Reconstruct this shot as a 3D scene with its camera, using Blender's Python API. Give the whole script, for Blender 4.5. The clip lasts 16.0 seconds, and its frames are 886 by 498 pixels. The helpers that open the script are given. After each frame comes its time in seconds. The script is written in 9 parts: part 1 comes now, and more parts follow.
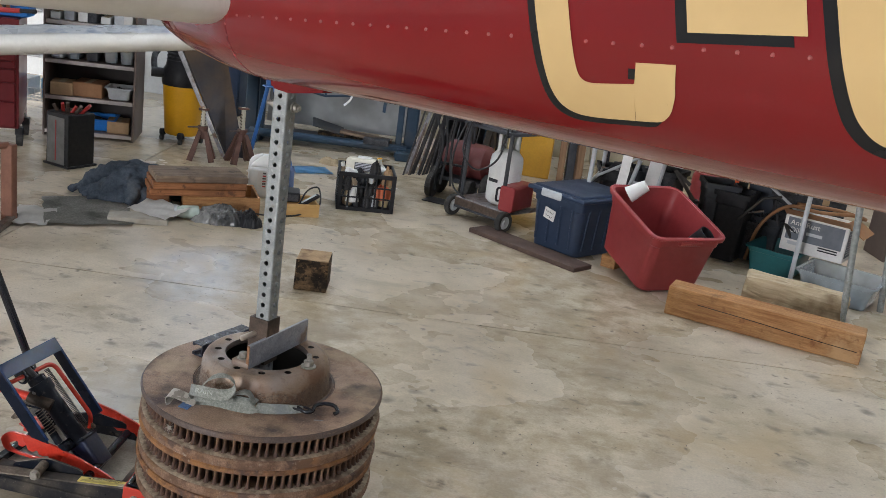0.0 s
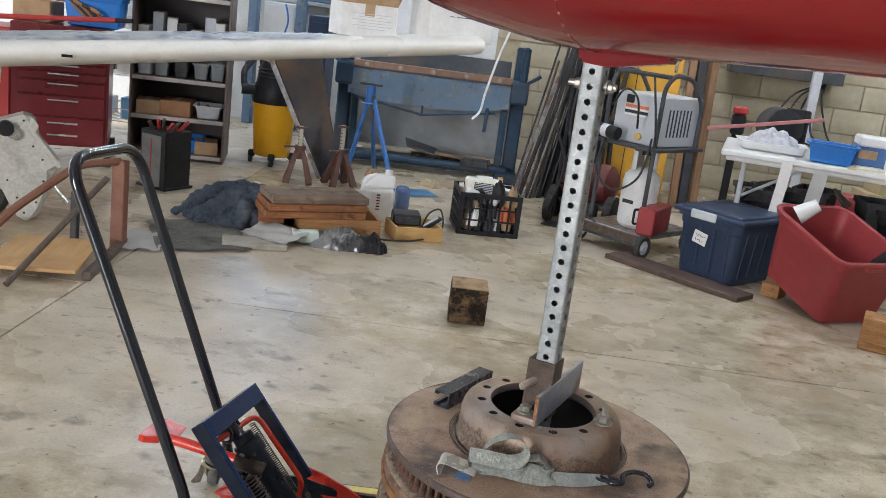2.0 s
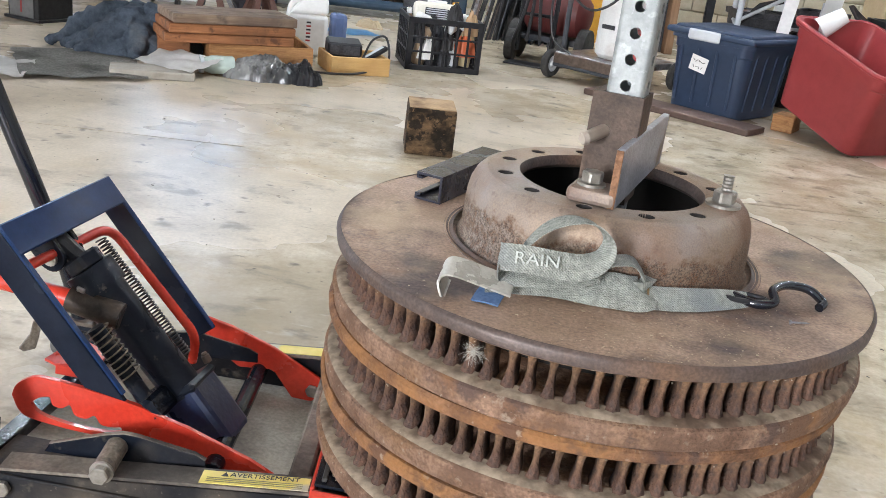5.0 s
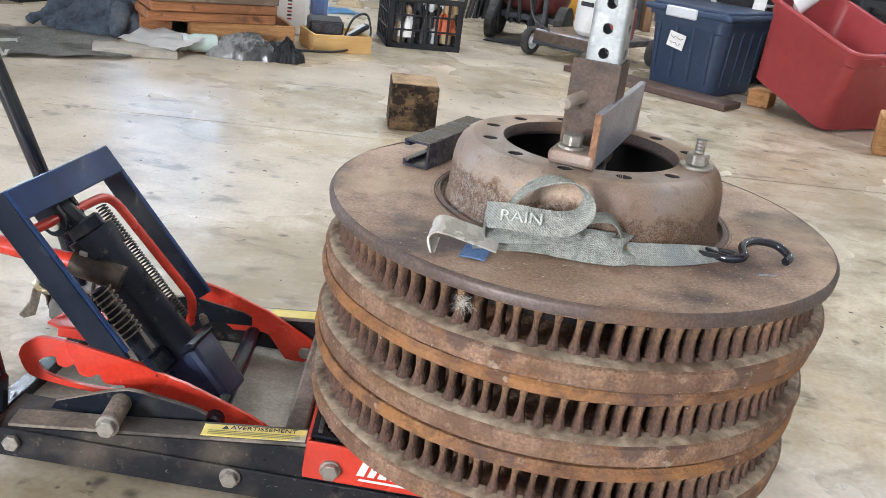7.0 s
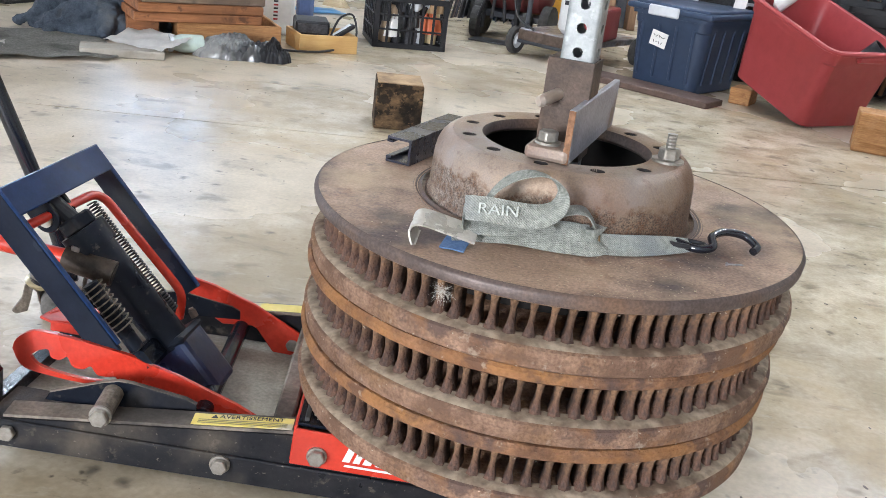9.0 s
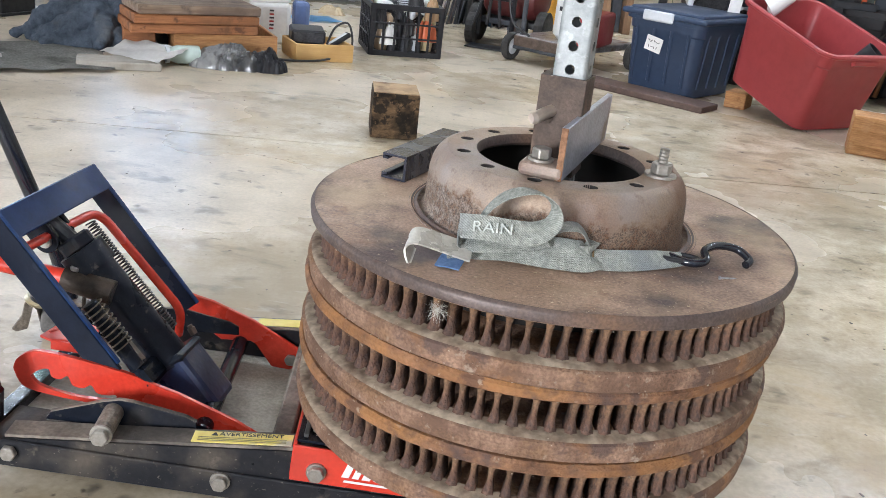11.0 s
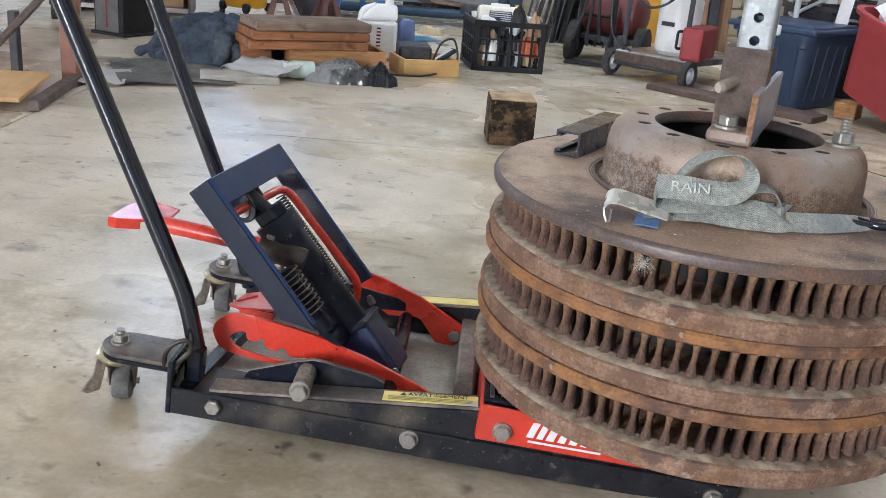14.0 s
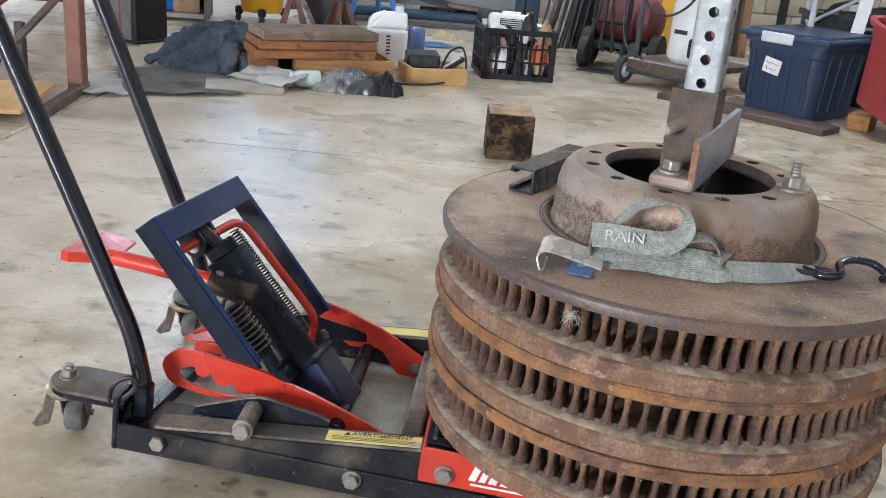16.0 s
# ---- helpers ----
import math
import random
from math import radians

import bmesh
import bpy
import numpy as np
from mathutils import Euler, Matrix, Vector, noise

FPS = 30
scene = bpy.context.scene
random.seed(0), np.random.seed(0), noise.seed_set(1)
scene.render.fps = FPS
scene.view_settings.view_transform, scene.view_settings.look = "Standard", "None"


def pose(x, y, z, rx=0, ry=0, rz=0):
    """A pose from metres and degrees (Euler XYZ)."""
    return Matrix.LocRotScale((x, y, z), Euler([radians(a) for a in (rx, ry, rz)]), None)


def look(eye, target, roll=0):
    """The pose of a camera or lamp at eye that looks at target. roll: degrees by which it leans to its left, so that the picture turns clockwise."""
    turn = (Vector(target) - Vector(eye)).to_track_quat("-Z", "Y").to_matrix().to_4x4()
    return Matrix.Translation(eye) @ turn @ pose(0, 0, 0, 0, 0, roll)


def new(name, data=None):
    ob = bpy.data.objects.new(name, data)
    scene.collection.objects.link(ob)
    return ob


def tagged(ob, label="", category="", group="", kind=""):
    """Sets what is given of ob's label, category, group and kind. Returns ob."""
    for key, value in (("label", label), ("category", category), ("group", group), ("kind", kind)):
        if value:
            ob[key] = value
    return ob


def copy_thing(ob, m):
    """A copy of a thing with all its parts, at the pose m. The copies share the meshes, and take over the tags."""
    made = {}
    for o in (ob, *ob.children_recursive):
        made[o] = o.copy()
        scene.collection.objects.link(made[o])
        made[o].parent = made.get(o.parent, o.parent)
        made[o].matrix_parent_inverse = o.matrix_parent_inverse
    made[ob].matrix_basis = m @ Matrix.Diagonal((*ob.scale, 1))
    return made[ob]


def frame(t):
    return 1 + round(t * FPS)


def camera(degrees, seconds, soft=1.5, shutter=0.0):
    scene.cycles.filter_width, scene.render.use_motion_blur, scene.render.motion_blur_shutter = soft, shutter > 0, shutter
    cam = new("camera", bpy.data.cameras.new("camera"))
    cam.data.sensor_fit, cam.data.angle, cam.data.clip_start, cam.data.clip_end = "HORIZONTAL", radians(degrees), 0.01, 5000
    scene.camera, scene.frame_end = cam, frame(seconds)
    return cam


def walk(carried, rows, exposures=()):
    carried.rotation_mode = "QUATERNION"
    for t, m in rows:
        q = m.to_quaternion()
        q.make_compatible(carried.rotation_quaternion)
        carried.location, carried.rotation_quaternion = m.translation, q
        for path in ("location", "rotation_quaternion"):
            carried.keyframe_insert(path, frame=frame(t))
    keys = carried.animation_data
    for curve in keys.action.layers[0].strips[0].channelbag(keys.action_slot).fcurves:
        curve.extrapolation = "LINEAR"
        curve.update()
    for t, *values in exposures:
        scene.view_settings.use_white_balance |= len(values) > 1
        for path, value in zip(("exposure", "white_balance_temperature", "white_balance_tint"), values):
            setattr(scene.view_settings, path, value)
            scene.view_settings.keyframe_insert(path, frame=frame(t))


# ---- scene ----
cam = camera(51.0, 16.0, 0.45)
PATH = [
    (0, (0.531, -0.216, 1.431), (0.308, 1.691, 0.872), 7.90),
    (0.5, (0.262, -0.131, 1.381), (0.039, 1.782, 0.842), 7.94),
    (1, (0.059, -0.041, 1.339), (-0.172, 1.876, 0.820), 8.07),
    (1.2, (-0.005, -0.036, 1.312), (-0.245, 1.882, 0.799), 7.96),
    (1.5, (-0.071, -0.018, 1.281), (-0.327, 1.900, 0.776), 7.84),
    (2, (-0.120, 0.166, 1.194), (-0.397, 2.082, 0.694), 7.33),
    (2.5, (-0.184, 0.445, 1.118), (-0.460, 2.348, 0.569), 6.59),
    (2.7, (-0.217, 0.542, 1.080), (-0.478, 2.437, 0.496), 6.57),
    (3, (-0.257, 0.694, 0.978), (-0.478, 2.582, 0.356), 6.73),
    (3.5, (-0.297, 0.811, 0.816), (-0.443, 2.699, 0.174), 7.45),
    (4, (-0.307, 0.849, 0.778), (-0.436, 2.733, 0.120), 7.49),
    (4.5, (-0.289, 0.894, 0.742), (-0.408, 2.773, 0.066), 7.41),
    (5, (-0.254, 0.879, 0.723), (-0.361, 2.753, 0.032), 7.33),
    (7.5, (-0.257, 0.813, 0.717), (-0.310, 2.676, -0.008), 7.32),
    (8, (-0.249, 0.806, 0.707), (-0.297, 2.670, -0.016), 7.26),
    (8.5, (-0.248, 0.794, 0.716), (-0.290, 2.659, -0.007), 7.23),
    (9, (-0.246, 0.783, 0.727), (-0.282, 2.647, 0.005), 7.22),
    (11.3, (-0.244, 0.779, 0.746), (-0.274, 2.648, 0.034), 6.37),
    (11.5, (-0.259, 0.780, 0.735), (-0.281, 2.652, 0.031), 6.37),
    (12, (-0.315, 0.783, 0.716), (-0.326, 2.659, 0.023), 6.45),
    (12.5, (-0.398, 0.744, 0.689), (-0.423, 2.624, 0.007), 6.69),
    (12.7, (-0.420, 0.724, 0.671), (-0.483, 2.603, -0.010), 6.17),
    (13, (-0.422, 0.706, 0.662), (-0.544, 2.583, -0.019), 5.68),
    (13.5, (-0.406, 0.697, 0.664), (-0.581, 2.571, -0.014), 5.15),
    (14, (-0.371, 0.697, 0.677), (-0.567, 2.570, 0.004), 5.15),
    (14.5, (-0.301, 0.711, 0.695), (-0.528, 2.581, 0.023), 4.92),
    (15, (-0.278, 0.724, 0.702), (-0.531, 2.591, 0.029), 4.80),
    (15.5, (-0.271, 0.739, 0.717), (-0.537, 2.601, 0.039), 4.92),
    (16, (-0.272, 0.739, 0.735), (-0.532, 2.600, 0.050), 5.07),
]
walk(cam, [(t, look(eye, target, roll)) for t, eye, target, roll in PATH],
     [(t, stops, 6420 if t < 3.5 else 6330 if t < 6 else 6180 if t < 13 else 6060, 13) for t, stops in ((0.0, 0.06), (1.0, 0.08), (2.0, 0.24), (3.0, 0.42), (4.0, 0.68), (5.0, 0.92), (9.0, 0.98), (12.0, 0.84), (14.0, 0.66), (16.0, 0.70))])

random.seed(7)
# ---- world and light ----
world = bpy.data.worlds.new("World")
scene.world = world
world.use_nodes = True
wn = world.node_tree.nodes
sky = wn.new("ShaderNodeTexSky")
sky.sky_type, sky.sun_disc = "NISHITA", False
sky.sun_elevation, sky.sun_rotation = radians(38), radians(250)
world.node_tree.links.new(sky.outputs["Color"], wn["Background"].inputs["Color"])
wn["Background"].inputs["Strength"].default_value = 0.12


def lamp(name, kind, energy, color, m, **values):
    data = bpy.data.lights.new(name, kind)
    data.energy, data.color = energy, color
    if kind == "AREA":
        data.shape, data.size, data.size_y = "RECTANGLE", values["size"], values["size_y"]
    else:
        data.angle = values["angle"]
    ob = new(name, data)
    ob.matrix_world = m
    return ob


lamp("sun", "SUN", 2.5, (1.0, 0.95, 0.88), look((-20, -12, 16), (0, 0, 0)), angle=radians(0.6))
# daylight in the open side doorway, the open hangar door and the two far windows
lamp("door_daylight", "AREA", 85, (0.76, 0.88, 1.0), look((-7.9, 5.5, 1.5), (0, 6.2, 0.8)), size=3.2, size_y=2.6)
lamp("rear_daylight", "AREA", 500, (0.95, 0.97, 1.0), look((-4.2, -5.9, 1.6), (-0.1, 2.5, 0.5)), size=2.0, size_y=2.6)
lamp("high_window_daylight", "AREA", 10.0, (0.55, 0.75, 1.0), look((-3.72, 8.16, 2.78), (-2.2, 3, 0.6)), size=0.70, size_y=0.60)
lamp("window_daylight", "AREA", 8.0, (0.42, 0.66, 1.0), look((-2.92, 8.16, 1.55), (-2.4, 3, 0.9)), size=0.80, size_y=0.72)

# ---- materials ----
MATS = {}


def dull(m, level):
    """Lowers the mirror-like share of a rough surface."""
    m.node_tree.nodes["Principled BSDF"].inputs["Specular IOR Level"].default_value = level
    return m


def material(name, col_a, col_b=None, scale=6.0, rough=0.6, metal=0.0, bump=0.05, bump_scale=60.0, detail=6.0,
             col_c=None, patch_scale=1.5, patch=(0.52, 0.7), spread=0.12, vary=0.0, coat=0.0, grain=None, alpha=None, grit=0.035):
    """Two-scale procedural surface: fine mottling between a and b, larger patches of c, uneven gloss and fine relief."""
    if name in MATS:
        return MATS[name]
    m = bpy.data.materials.new(name)
    m.use_nodes = True
    nt = m.node_tree
    N, L = nt.nodes, nt.links.new
    bsdf = N["Principled BSDF"]
    tex = N.new("ShaderNodeTexCoord")
    src = tex.outputs["Object"]
    if grain:
        mp = N.new("ShaderNodeMapping")
        mp.inputs["Scale"].default_value = grain
        L(src, mp.inputs["Vector"])
        fine_src = mp.outputs["Vector"]
    else:
        fine_src = src
    fine = N.new("ShaderNodeTexNoise")
    fine.inputs["Scale"].default_value, fine.inputs["Detail"].default_value = scale, detail
    fine.inputs["Roughness"].default_value = 0.65
    L(fine_src, fine.inputs["Vector"])
    ramp = N.new("ShaderNodeValToRGB")
    ramp.color_ramp.elements[0].position, ramp.color_ramp.elements[1].position = 0.34, 0.66
    ramp.color_ramp.elements[0].color = (*col_a, 1)
    ramp.color_ramp.elements[1].color = (*(col_b or [min(1, c * 1.18) for c in col_a]), 1)
    L(fine.outputs["Fac"], ramp.inputs["Fac"])
    out = ramp.outputs["Color"]
    big = N.new("ShaderNodeTexNoise")
    big.inputs["Scale"].default_value, big.inputs["Detail"].default_value = patch_scale, 5.0
    L(src, big.inputs["Vector"])
    if col_c:
        mask = N.new("ShaderNodeMapRange")
        mask.inputs["From Min"].default_value, mask.inputs["From Max"].default_value = patch
        L(big.outputs["Fac"], mask.inputs["Value"])
        mix = N.new("ShaderNodeMix")
        mix.data_type = "RGBA"
        L(mask.outputs["Result"], mix.inputs["Factor"])
        L(out, mix.inputs[6])
        mix.inputs[7].default_value = (*col_c, 1)
        out = mix.outputs[2]
    if vary:
        info = N.new("ShaderNodeObjectInfo")
        rng = N.new("ShaderNodeMapRange")
        rng.inputs["To Min"].default_value, rng.inputs["To Max"].default_value = 1 - vary, 1 + vary
        L(info.outputs["Random"], rng.inputs["Value"])
        mul = N.new("ShaderNodeMix")
        mul.data_type, mul.blend_type = "RGBA", "MULTIPLY"
        mul.inputs["Factor"].default_value = 1
        L(out, mul.inputs[6])
        L(rng.outputs["Result"], mul.inputs[7])
        out = mul.outputs[2]
    L(out, bsdf.inputs["Base Color"])
    rr = N.new("ShaderNodeMapRange")
    rr.inputs["From Min"].default_value, rr.inputs["From Max"].default_value = 0.3, 0.7
    rr.inputs["To Min"].default_value, rr.inputs["To Max"].default_value = max(0.03, rough - spread), min(1, rough + spread)
    L(big.outputs["Fac"], rr.inputs["Value"])
    L(rr.outputs["Result"], bsdf.inputs["Roughness"])
    bsdf.inputs["Metallic"].default_value = metal
    bsdf.inputs["Coat Weight"].default_value = coat
    if bump:
        bn = N.new("ShaderNodeTexNoise")
        bn.inputs["Scale"].default_value, bn.inputs["Detail"].default_value = bump_scale, 4.0
        L(fine_src, bn.inputs["Vector"])
        gr = N.new("ShaderNodeMapRange")
        gr.inputs["From Min"].default_value, gr.inputs["From Max"].default_value = 0.36, 0.64
        gr.inputs["To Min"].default_value, gr.inputs["To Max"].default_value = 1 - grit, 1 + grit
        L(bn.outputs["Fac"], gr.inputs["Value"])
        gm = N.new("ShaderNodeMix")
        gm.data_type, gm.blend_type = "RGBA", "MULTIPLY"
        gm.inputs["Factor"].default_value = 1
        L(out, gm.inputs[6])
        L(gr.outputs["Result"], gm.inputs[7])
        L(gm.outputs[2], bsdf.inputs["Base Color"])
        bp = N.new("ShaderNodeBump")
        bp.inputs["Strength"].default_value, bp.inputs["Distance"].default_value = min(1, bump * 4), 0.003
        L(bn.outputs["Fac"], bp.inputs["Height"])
        L(bp.outputs["Normal"], bsdf.inputs["Normal"])
    if alpha is not None:
        bsdf.inputs["Transmission Weight"].default_value = alpha
        bsdf.inputs["IOR"].default_value = 1.2
    MATS[name] = m
    return m


def concrete_floor():
    """Worn sealed concrete: beige mottling, dark smudges and drips, uneven shine."""
    m = material("concrete_floor", (0.375, 0.308, 0.207), (0.575, 0.487, 0.360), 6.5, 0.27, 0, 0.03, 110, 14,
                 (0.600, 0.525, 0.425), 0.9, (0.44, 0.66), 0.14, grit=0.07)
    nt = m.node_tree
    N, L = nt.nodes, nt.links.new
    bsdf = N["Principled BSDF"]
    geo = N.new("ShaderNodeNewGeometry")
    src = geo.outputs["Position"]
    for n in N:
        if n.type == "TEX_NOISE":
            L(src, n.inputs["Vector"])
    for n in N:
        if n.type == "VALTORGB":
            n.color_ramp.elements[0].position, n.color_ramp.elements[1].position = 0.40, 0.60
    base = bsdf.inputs["Base Color"].links[0].from_socket

    def smudge(base, vor_scale, lo, hi, warp, color, amount, mask_scale, mask_lo, mask_hi):
        wn_ = N.new("ShaderNodeTexNoise")
        wn_.inputs["Scale"].default_value, wn_.inputs["Detail"].default_value = warp[0], 5
        L(src, wn_.inputs["Vector"])
        add = N.new("ShaderNodeMix")
        add.data_type, add.blend_type = "RGBA", "LINEAR_LIGHT"
        add.inputs["Factor"].default_value = warp[1]
        L(src, add.inputs[6])
        L(wn_.outputs["Color"], add.inputs[7])
        v = N.new("ShaderNodeTexVoronoi")
        v.inputs["Scale"].default_value = vor_scale
        L(add.outputs[2], v.inputs["Vector"])
        r = N.new("ShaderNodeMapRange")
        r.interpolation_type = "SMOOTHSTEP"
        r.inputs["From Min"].default_value, r.inputs["From Max"].default_value = lo, hi
        r.inputs["To Min"].default_value, r.inputs["To Max"].default_value = amount, 0
        L(v.outputs["Distance"], r.inputs["Value"])
        mk = N.new("ShaderNodeTexNoise")
        mk.inputs["Scale"].default_value, mk.inputs["Detail"].default_value = mask_scale, 3
        L(src, mk.inputs["Vector"])
        mr = N.new("ShaderNodeMapRange")
        mr.inputs["From Min"].default_value, mr.inputs["From Max"].default_value = mask_lo, mask_hi
        L(mk.outputs["Fac"], mr.inputs["Value"])
        mul = N.new("ShaderNodeMath")
        mul.operation = "MULTIPLY"
        L(r.outputs["Result"], mul.inputs[0])
        L(mr.outputs["Result"], mul.inputs[1])
        mix = N.new("ShaderNodeMix")
        mix.data_type = "RGBA"
        L(mul.outputs["Value"], mix.inputs["Factor"])
        L(base, mix.inputs[6])
        mix.inputs[7].default_value = (*color, 1)
        return mix.outputs[2]

    def cloud(base, scale, lo, hi, color, amount, stretch=(1, 1, 1), turn=0.0, rough=0.6):
        """Soft clouds of another tone, with no hard edge."""
        mp = N.new("ShaderNodeMapping")
        mp.inputs["Scale"].default_value, mp.inputs["Rotation"].default_value = stretch, (0, 0, turn)
        mp.inputs["Location"].default_value = (scale * 1.7, scale * 0.6, 0)
        L(src, mp.inputs["Vector"])
        ns = N.new("ShaderNodeTexNoise")
        ns.inputs["Scale"].default_value, ns.inputs["Detail"].default_value, ns.inputs["Roughness"].default_value = scale, 7, rough
        ns.inputs["Distortion"].default_value = 0.4
        L(mp.outputs["Vector"], ns.inputs["Vector"])
        r = N.new("ShaderNodeMapRange")
        r.interpolation_type = "SMOOTHSTEP"
        r.inputs["From Min"].default_value, r.inputs["From Max"].default_value, r.inputs["To Max"].default_value = lo, hi, amount
        L(ns.outputs["Fac"], r.inputs["Value"])
        mix = N.new("ShaderNodeMix")
        mix.data_type = "RGBA"
        L(r.outputs["Result"], mix.inputs["Factor"])
        L(base, mix.inputs[6])
        mix.inputs[7].default_value = (*color, 1)
        return mix.outputs[2]

    base = cloud(base, 1.1, 0.46, 0.72, (0.315, 0.255, 0.165), 0.75)
    base = cloud(base, 2.6, 0.52, 0.74, (0.235, 0.188, 0.125), 0.75, (1.0, 1.5, 1), 0.5)
    base = cloud(base, 1.7, 0.52, 0.72, (0.45, 0.335, 0.185), 0.6)
    base = cloud(base, 6.5, 0.56, 0.72, (0.165, 0.136, 0.098), 0.7, (1.0, 1.6, 1), 0.2)
    base = cloud(base, 16.0, 0.58, 0.74, (0.60, 0.53, 0.42), 0.5, (0.6, 1.8, 1), 0.9)
    base = cloud(base, 22.0, 0.60, 0.72, (0.15, 0.125, 0.09), 0.55, (1.0, 1.9, 1), 2.2)
    base = smudge(base, 5.5, 0.02, 0.22, (7.0, 0.07), (0.16, 0.134, 0.098), 0.85, 1.4, 0.44, 0.56)
    base = smudge(base, 12.0, 0.02, 0.20, (16.0, 0.03), (0.115, 0.096, 0.074), 0.85, 2.2, 0.46, 0.56)
    base = smudge(base, 30.0, 0.02, 0.15, (30.0, 0.01), (0.06, 0.05, 0.04), 0.9, 3.4, 0.48, 0.58)
    base = smudge(base, 95.0, 0.02, 0.12, (60.0, 0.004), (0.09, 0.075, 0.058), 0.8, 5.0, 0.50, 0.66)
    L(base, bsdf.inputs["Base Color"])
    return m


RUST = material("rusty_cast_iron", (0.108, 0.056, 0.034), (0.295, 0.158, 0.088), 22, 0.8, 0.2, 0.18, 240, 10, (0.30, 0.15, 0.062), 7.0, (0.50, 0.64), 0.12, grit=0.18)
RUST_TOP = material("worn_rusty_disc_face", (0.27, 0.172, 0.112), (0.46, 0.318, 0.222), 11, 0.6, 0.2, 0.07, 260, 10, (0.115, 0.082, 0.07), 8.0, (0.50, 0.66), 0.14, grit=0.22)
RUST_DARK = material("dark_worn_edge", (0.080, 0.058, 0.050), (0.125, 0.092, 0.078), 30, 0.55, 0.3, 0.02, 300, 8, (0.16, 0.095, 0.06), 12, (0.5, 0.7), grit=0.2)
DUST_RUST = material("dusty_rust", (0.14, 0.080, 0.052), (0.325, 0.205, 0.138), 26, 0.85, 0.1, 0.2, 280, 8, (0.20, 0.115, 0.065), 14, (0.50, 0.66), grit=0.2)
LEDGE_DUST = material("grey_ledge_dust", (0.215, 0.165, 0.115), (0.345, 0.275, 0.20), 35, 0.95, 0, 0.04, 90, 8, (0.14, 0.095, 0.065), 20, (0.5, 0.62), grit=0.25)
HUB = material("hub_casting", (0.235, 0.162, 0.105), (0.41, 0.305, 0.215), 12, 0.52, 0.3, 0.07, 520, 9, (0.19, 0.105, 0.06), 6, (0.45, 0.60), grit=0.13)
# near-black that stands in for the shade inside bores and gaps
HOLLOW_SHADE = material("hollow_shade", (0.03, 0.026, 0.023), None, 20, 0.8, 0.2)
GALV = material("galvanised_steel", (0.20, 0.215, 0.212), (0.33, 0.345, 0.335), 45, 0.50, 0.35, 0.03, 200, 6, (0.34, 0.30, 0.22), 9, (0.58, 0.75), 0.14)
ZINC = material("zinc_bolt", (0.26, 0.24, 0.205), (0.40, 0.375, 0.33), 80, 0.45, 0.7, 0.03, 400)
STEEL_BROWN = material("brown_scaled_steel", (0.075, 0.055, 0.042), (0.145, 0.105, 0.08), 40, 0.55, 0.3, 0.05, 300, 8, (0.09, 0.065, 0.055), 18)
COLLAR_BROWN = material("dark_scaled_collar", (0.050, 0.036, 0.027), (0.115, 0.080, 0.060), 30, 0.6, 0.1, 0.05, 300, 8, (0.15, 0.10, 0.07), 22, (0.54, 0.68), grit=0.12)
STEEL_GREY = material("bare_steel_plate", (0.17, 0.165, 0.17), (0.36, 0.345, 0.35), 22, 0.42, 0.6, 0.06, 220, 9, (0.19, 0.115, 0.075), 13, (0.52, 0.64), grit=0.15)
PLATE_STEEL = material("bare_blue_grey_plate", (0.23, 0.24, 0.27), (0.40, 0.41, 0.45), 30, 0.40, 0.25, 0.05, 220, 9, (0.20, 0.15, 0.12), 15, (0.55, 0.68), grit=0.15)
CHANNEL = material("dark_strut_channel", (0.018, 0.019, 0.028), (0.045, 0.046, 0.060), 40, 0.28, 0.0, 0.04, 240, 8, (0.14, 0.10, 0.075), 16)
WEB = material("grey_green_webbing", (0.25, 0.265, 0.23), (0.43, 0.44, 0.385), 140, 0.9, 0, 0.25, 600, 4, (0.25, 0.27, 0.27), 12, (0.5, 0.7), grit=0.08)
def patches(m, color, scale, lo, hi, amount=1.0):
    """Lays uneven patches of another colour over a surface."""
    nt = m.node_tree
    N, L = nt.nodes, nt.links.new
    bsdf = N["Principled BSDF"]
    ns = N.new("ShaderNodeTexNoise")
    ns.inputs["Scale"].default_value, ns.inputs["Detail"].default_value, ns.inputs["Roughness"].default_value = scale, 9.0, 0.62
    mp = N.new("ShaderNodeMapping")
    mp.inputs["Location"].default_value = (scale * 0.37, scale * 0.11, 1.7)
    L(N.new("ShaderNodeTexCoord").outputs["Object"], mp.inputs["Vector"])
    L(mp.outputs["Vector"], ns.inputs["Vector"])
    rg = N.new("ShaderNodeMapRange")
    rg.inputs["From Min"].default_value, rg.inputs["From Max"].default_value = lo, hi
    rg.inputs["To Max"].default_value = amount
    L(ns.outputs["Fac"], rg.inputs["Value"])
    mx = N.new("ShaderNodeMix")
    mx.data_type = "RGBA"
    L(rg.outputs["Result"], mx.inputs["Factor"])
    L(bsdf.inputs["Base Color"].links[0].from_socket, mx.inputs[6])
    mx.inputs[7].default_value = (*color, 1)
    L(mx.outputs[2], bsdf.inputs["Base Color"])
    return m


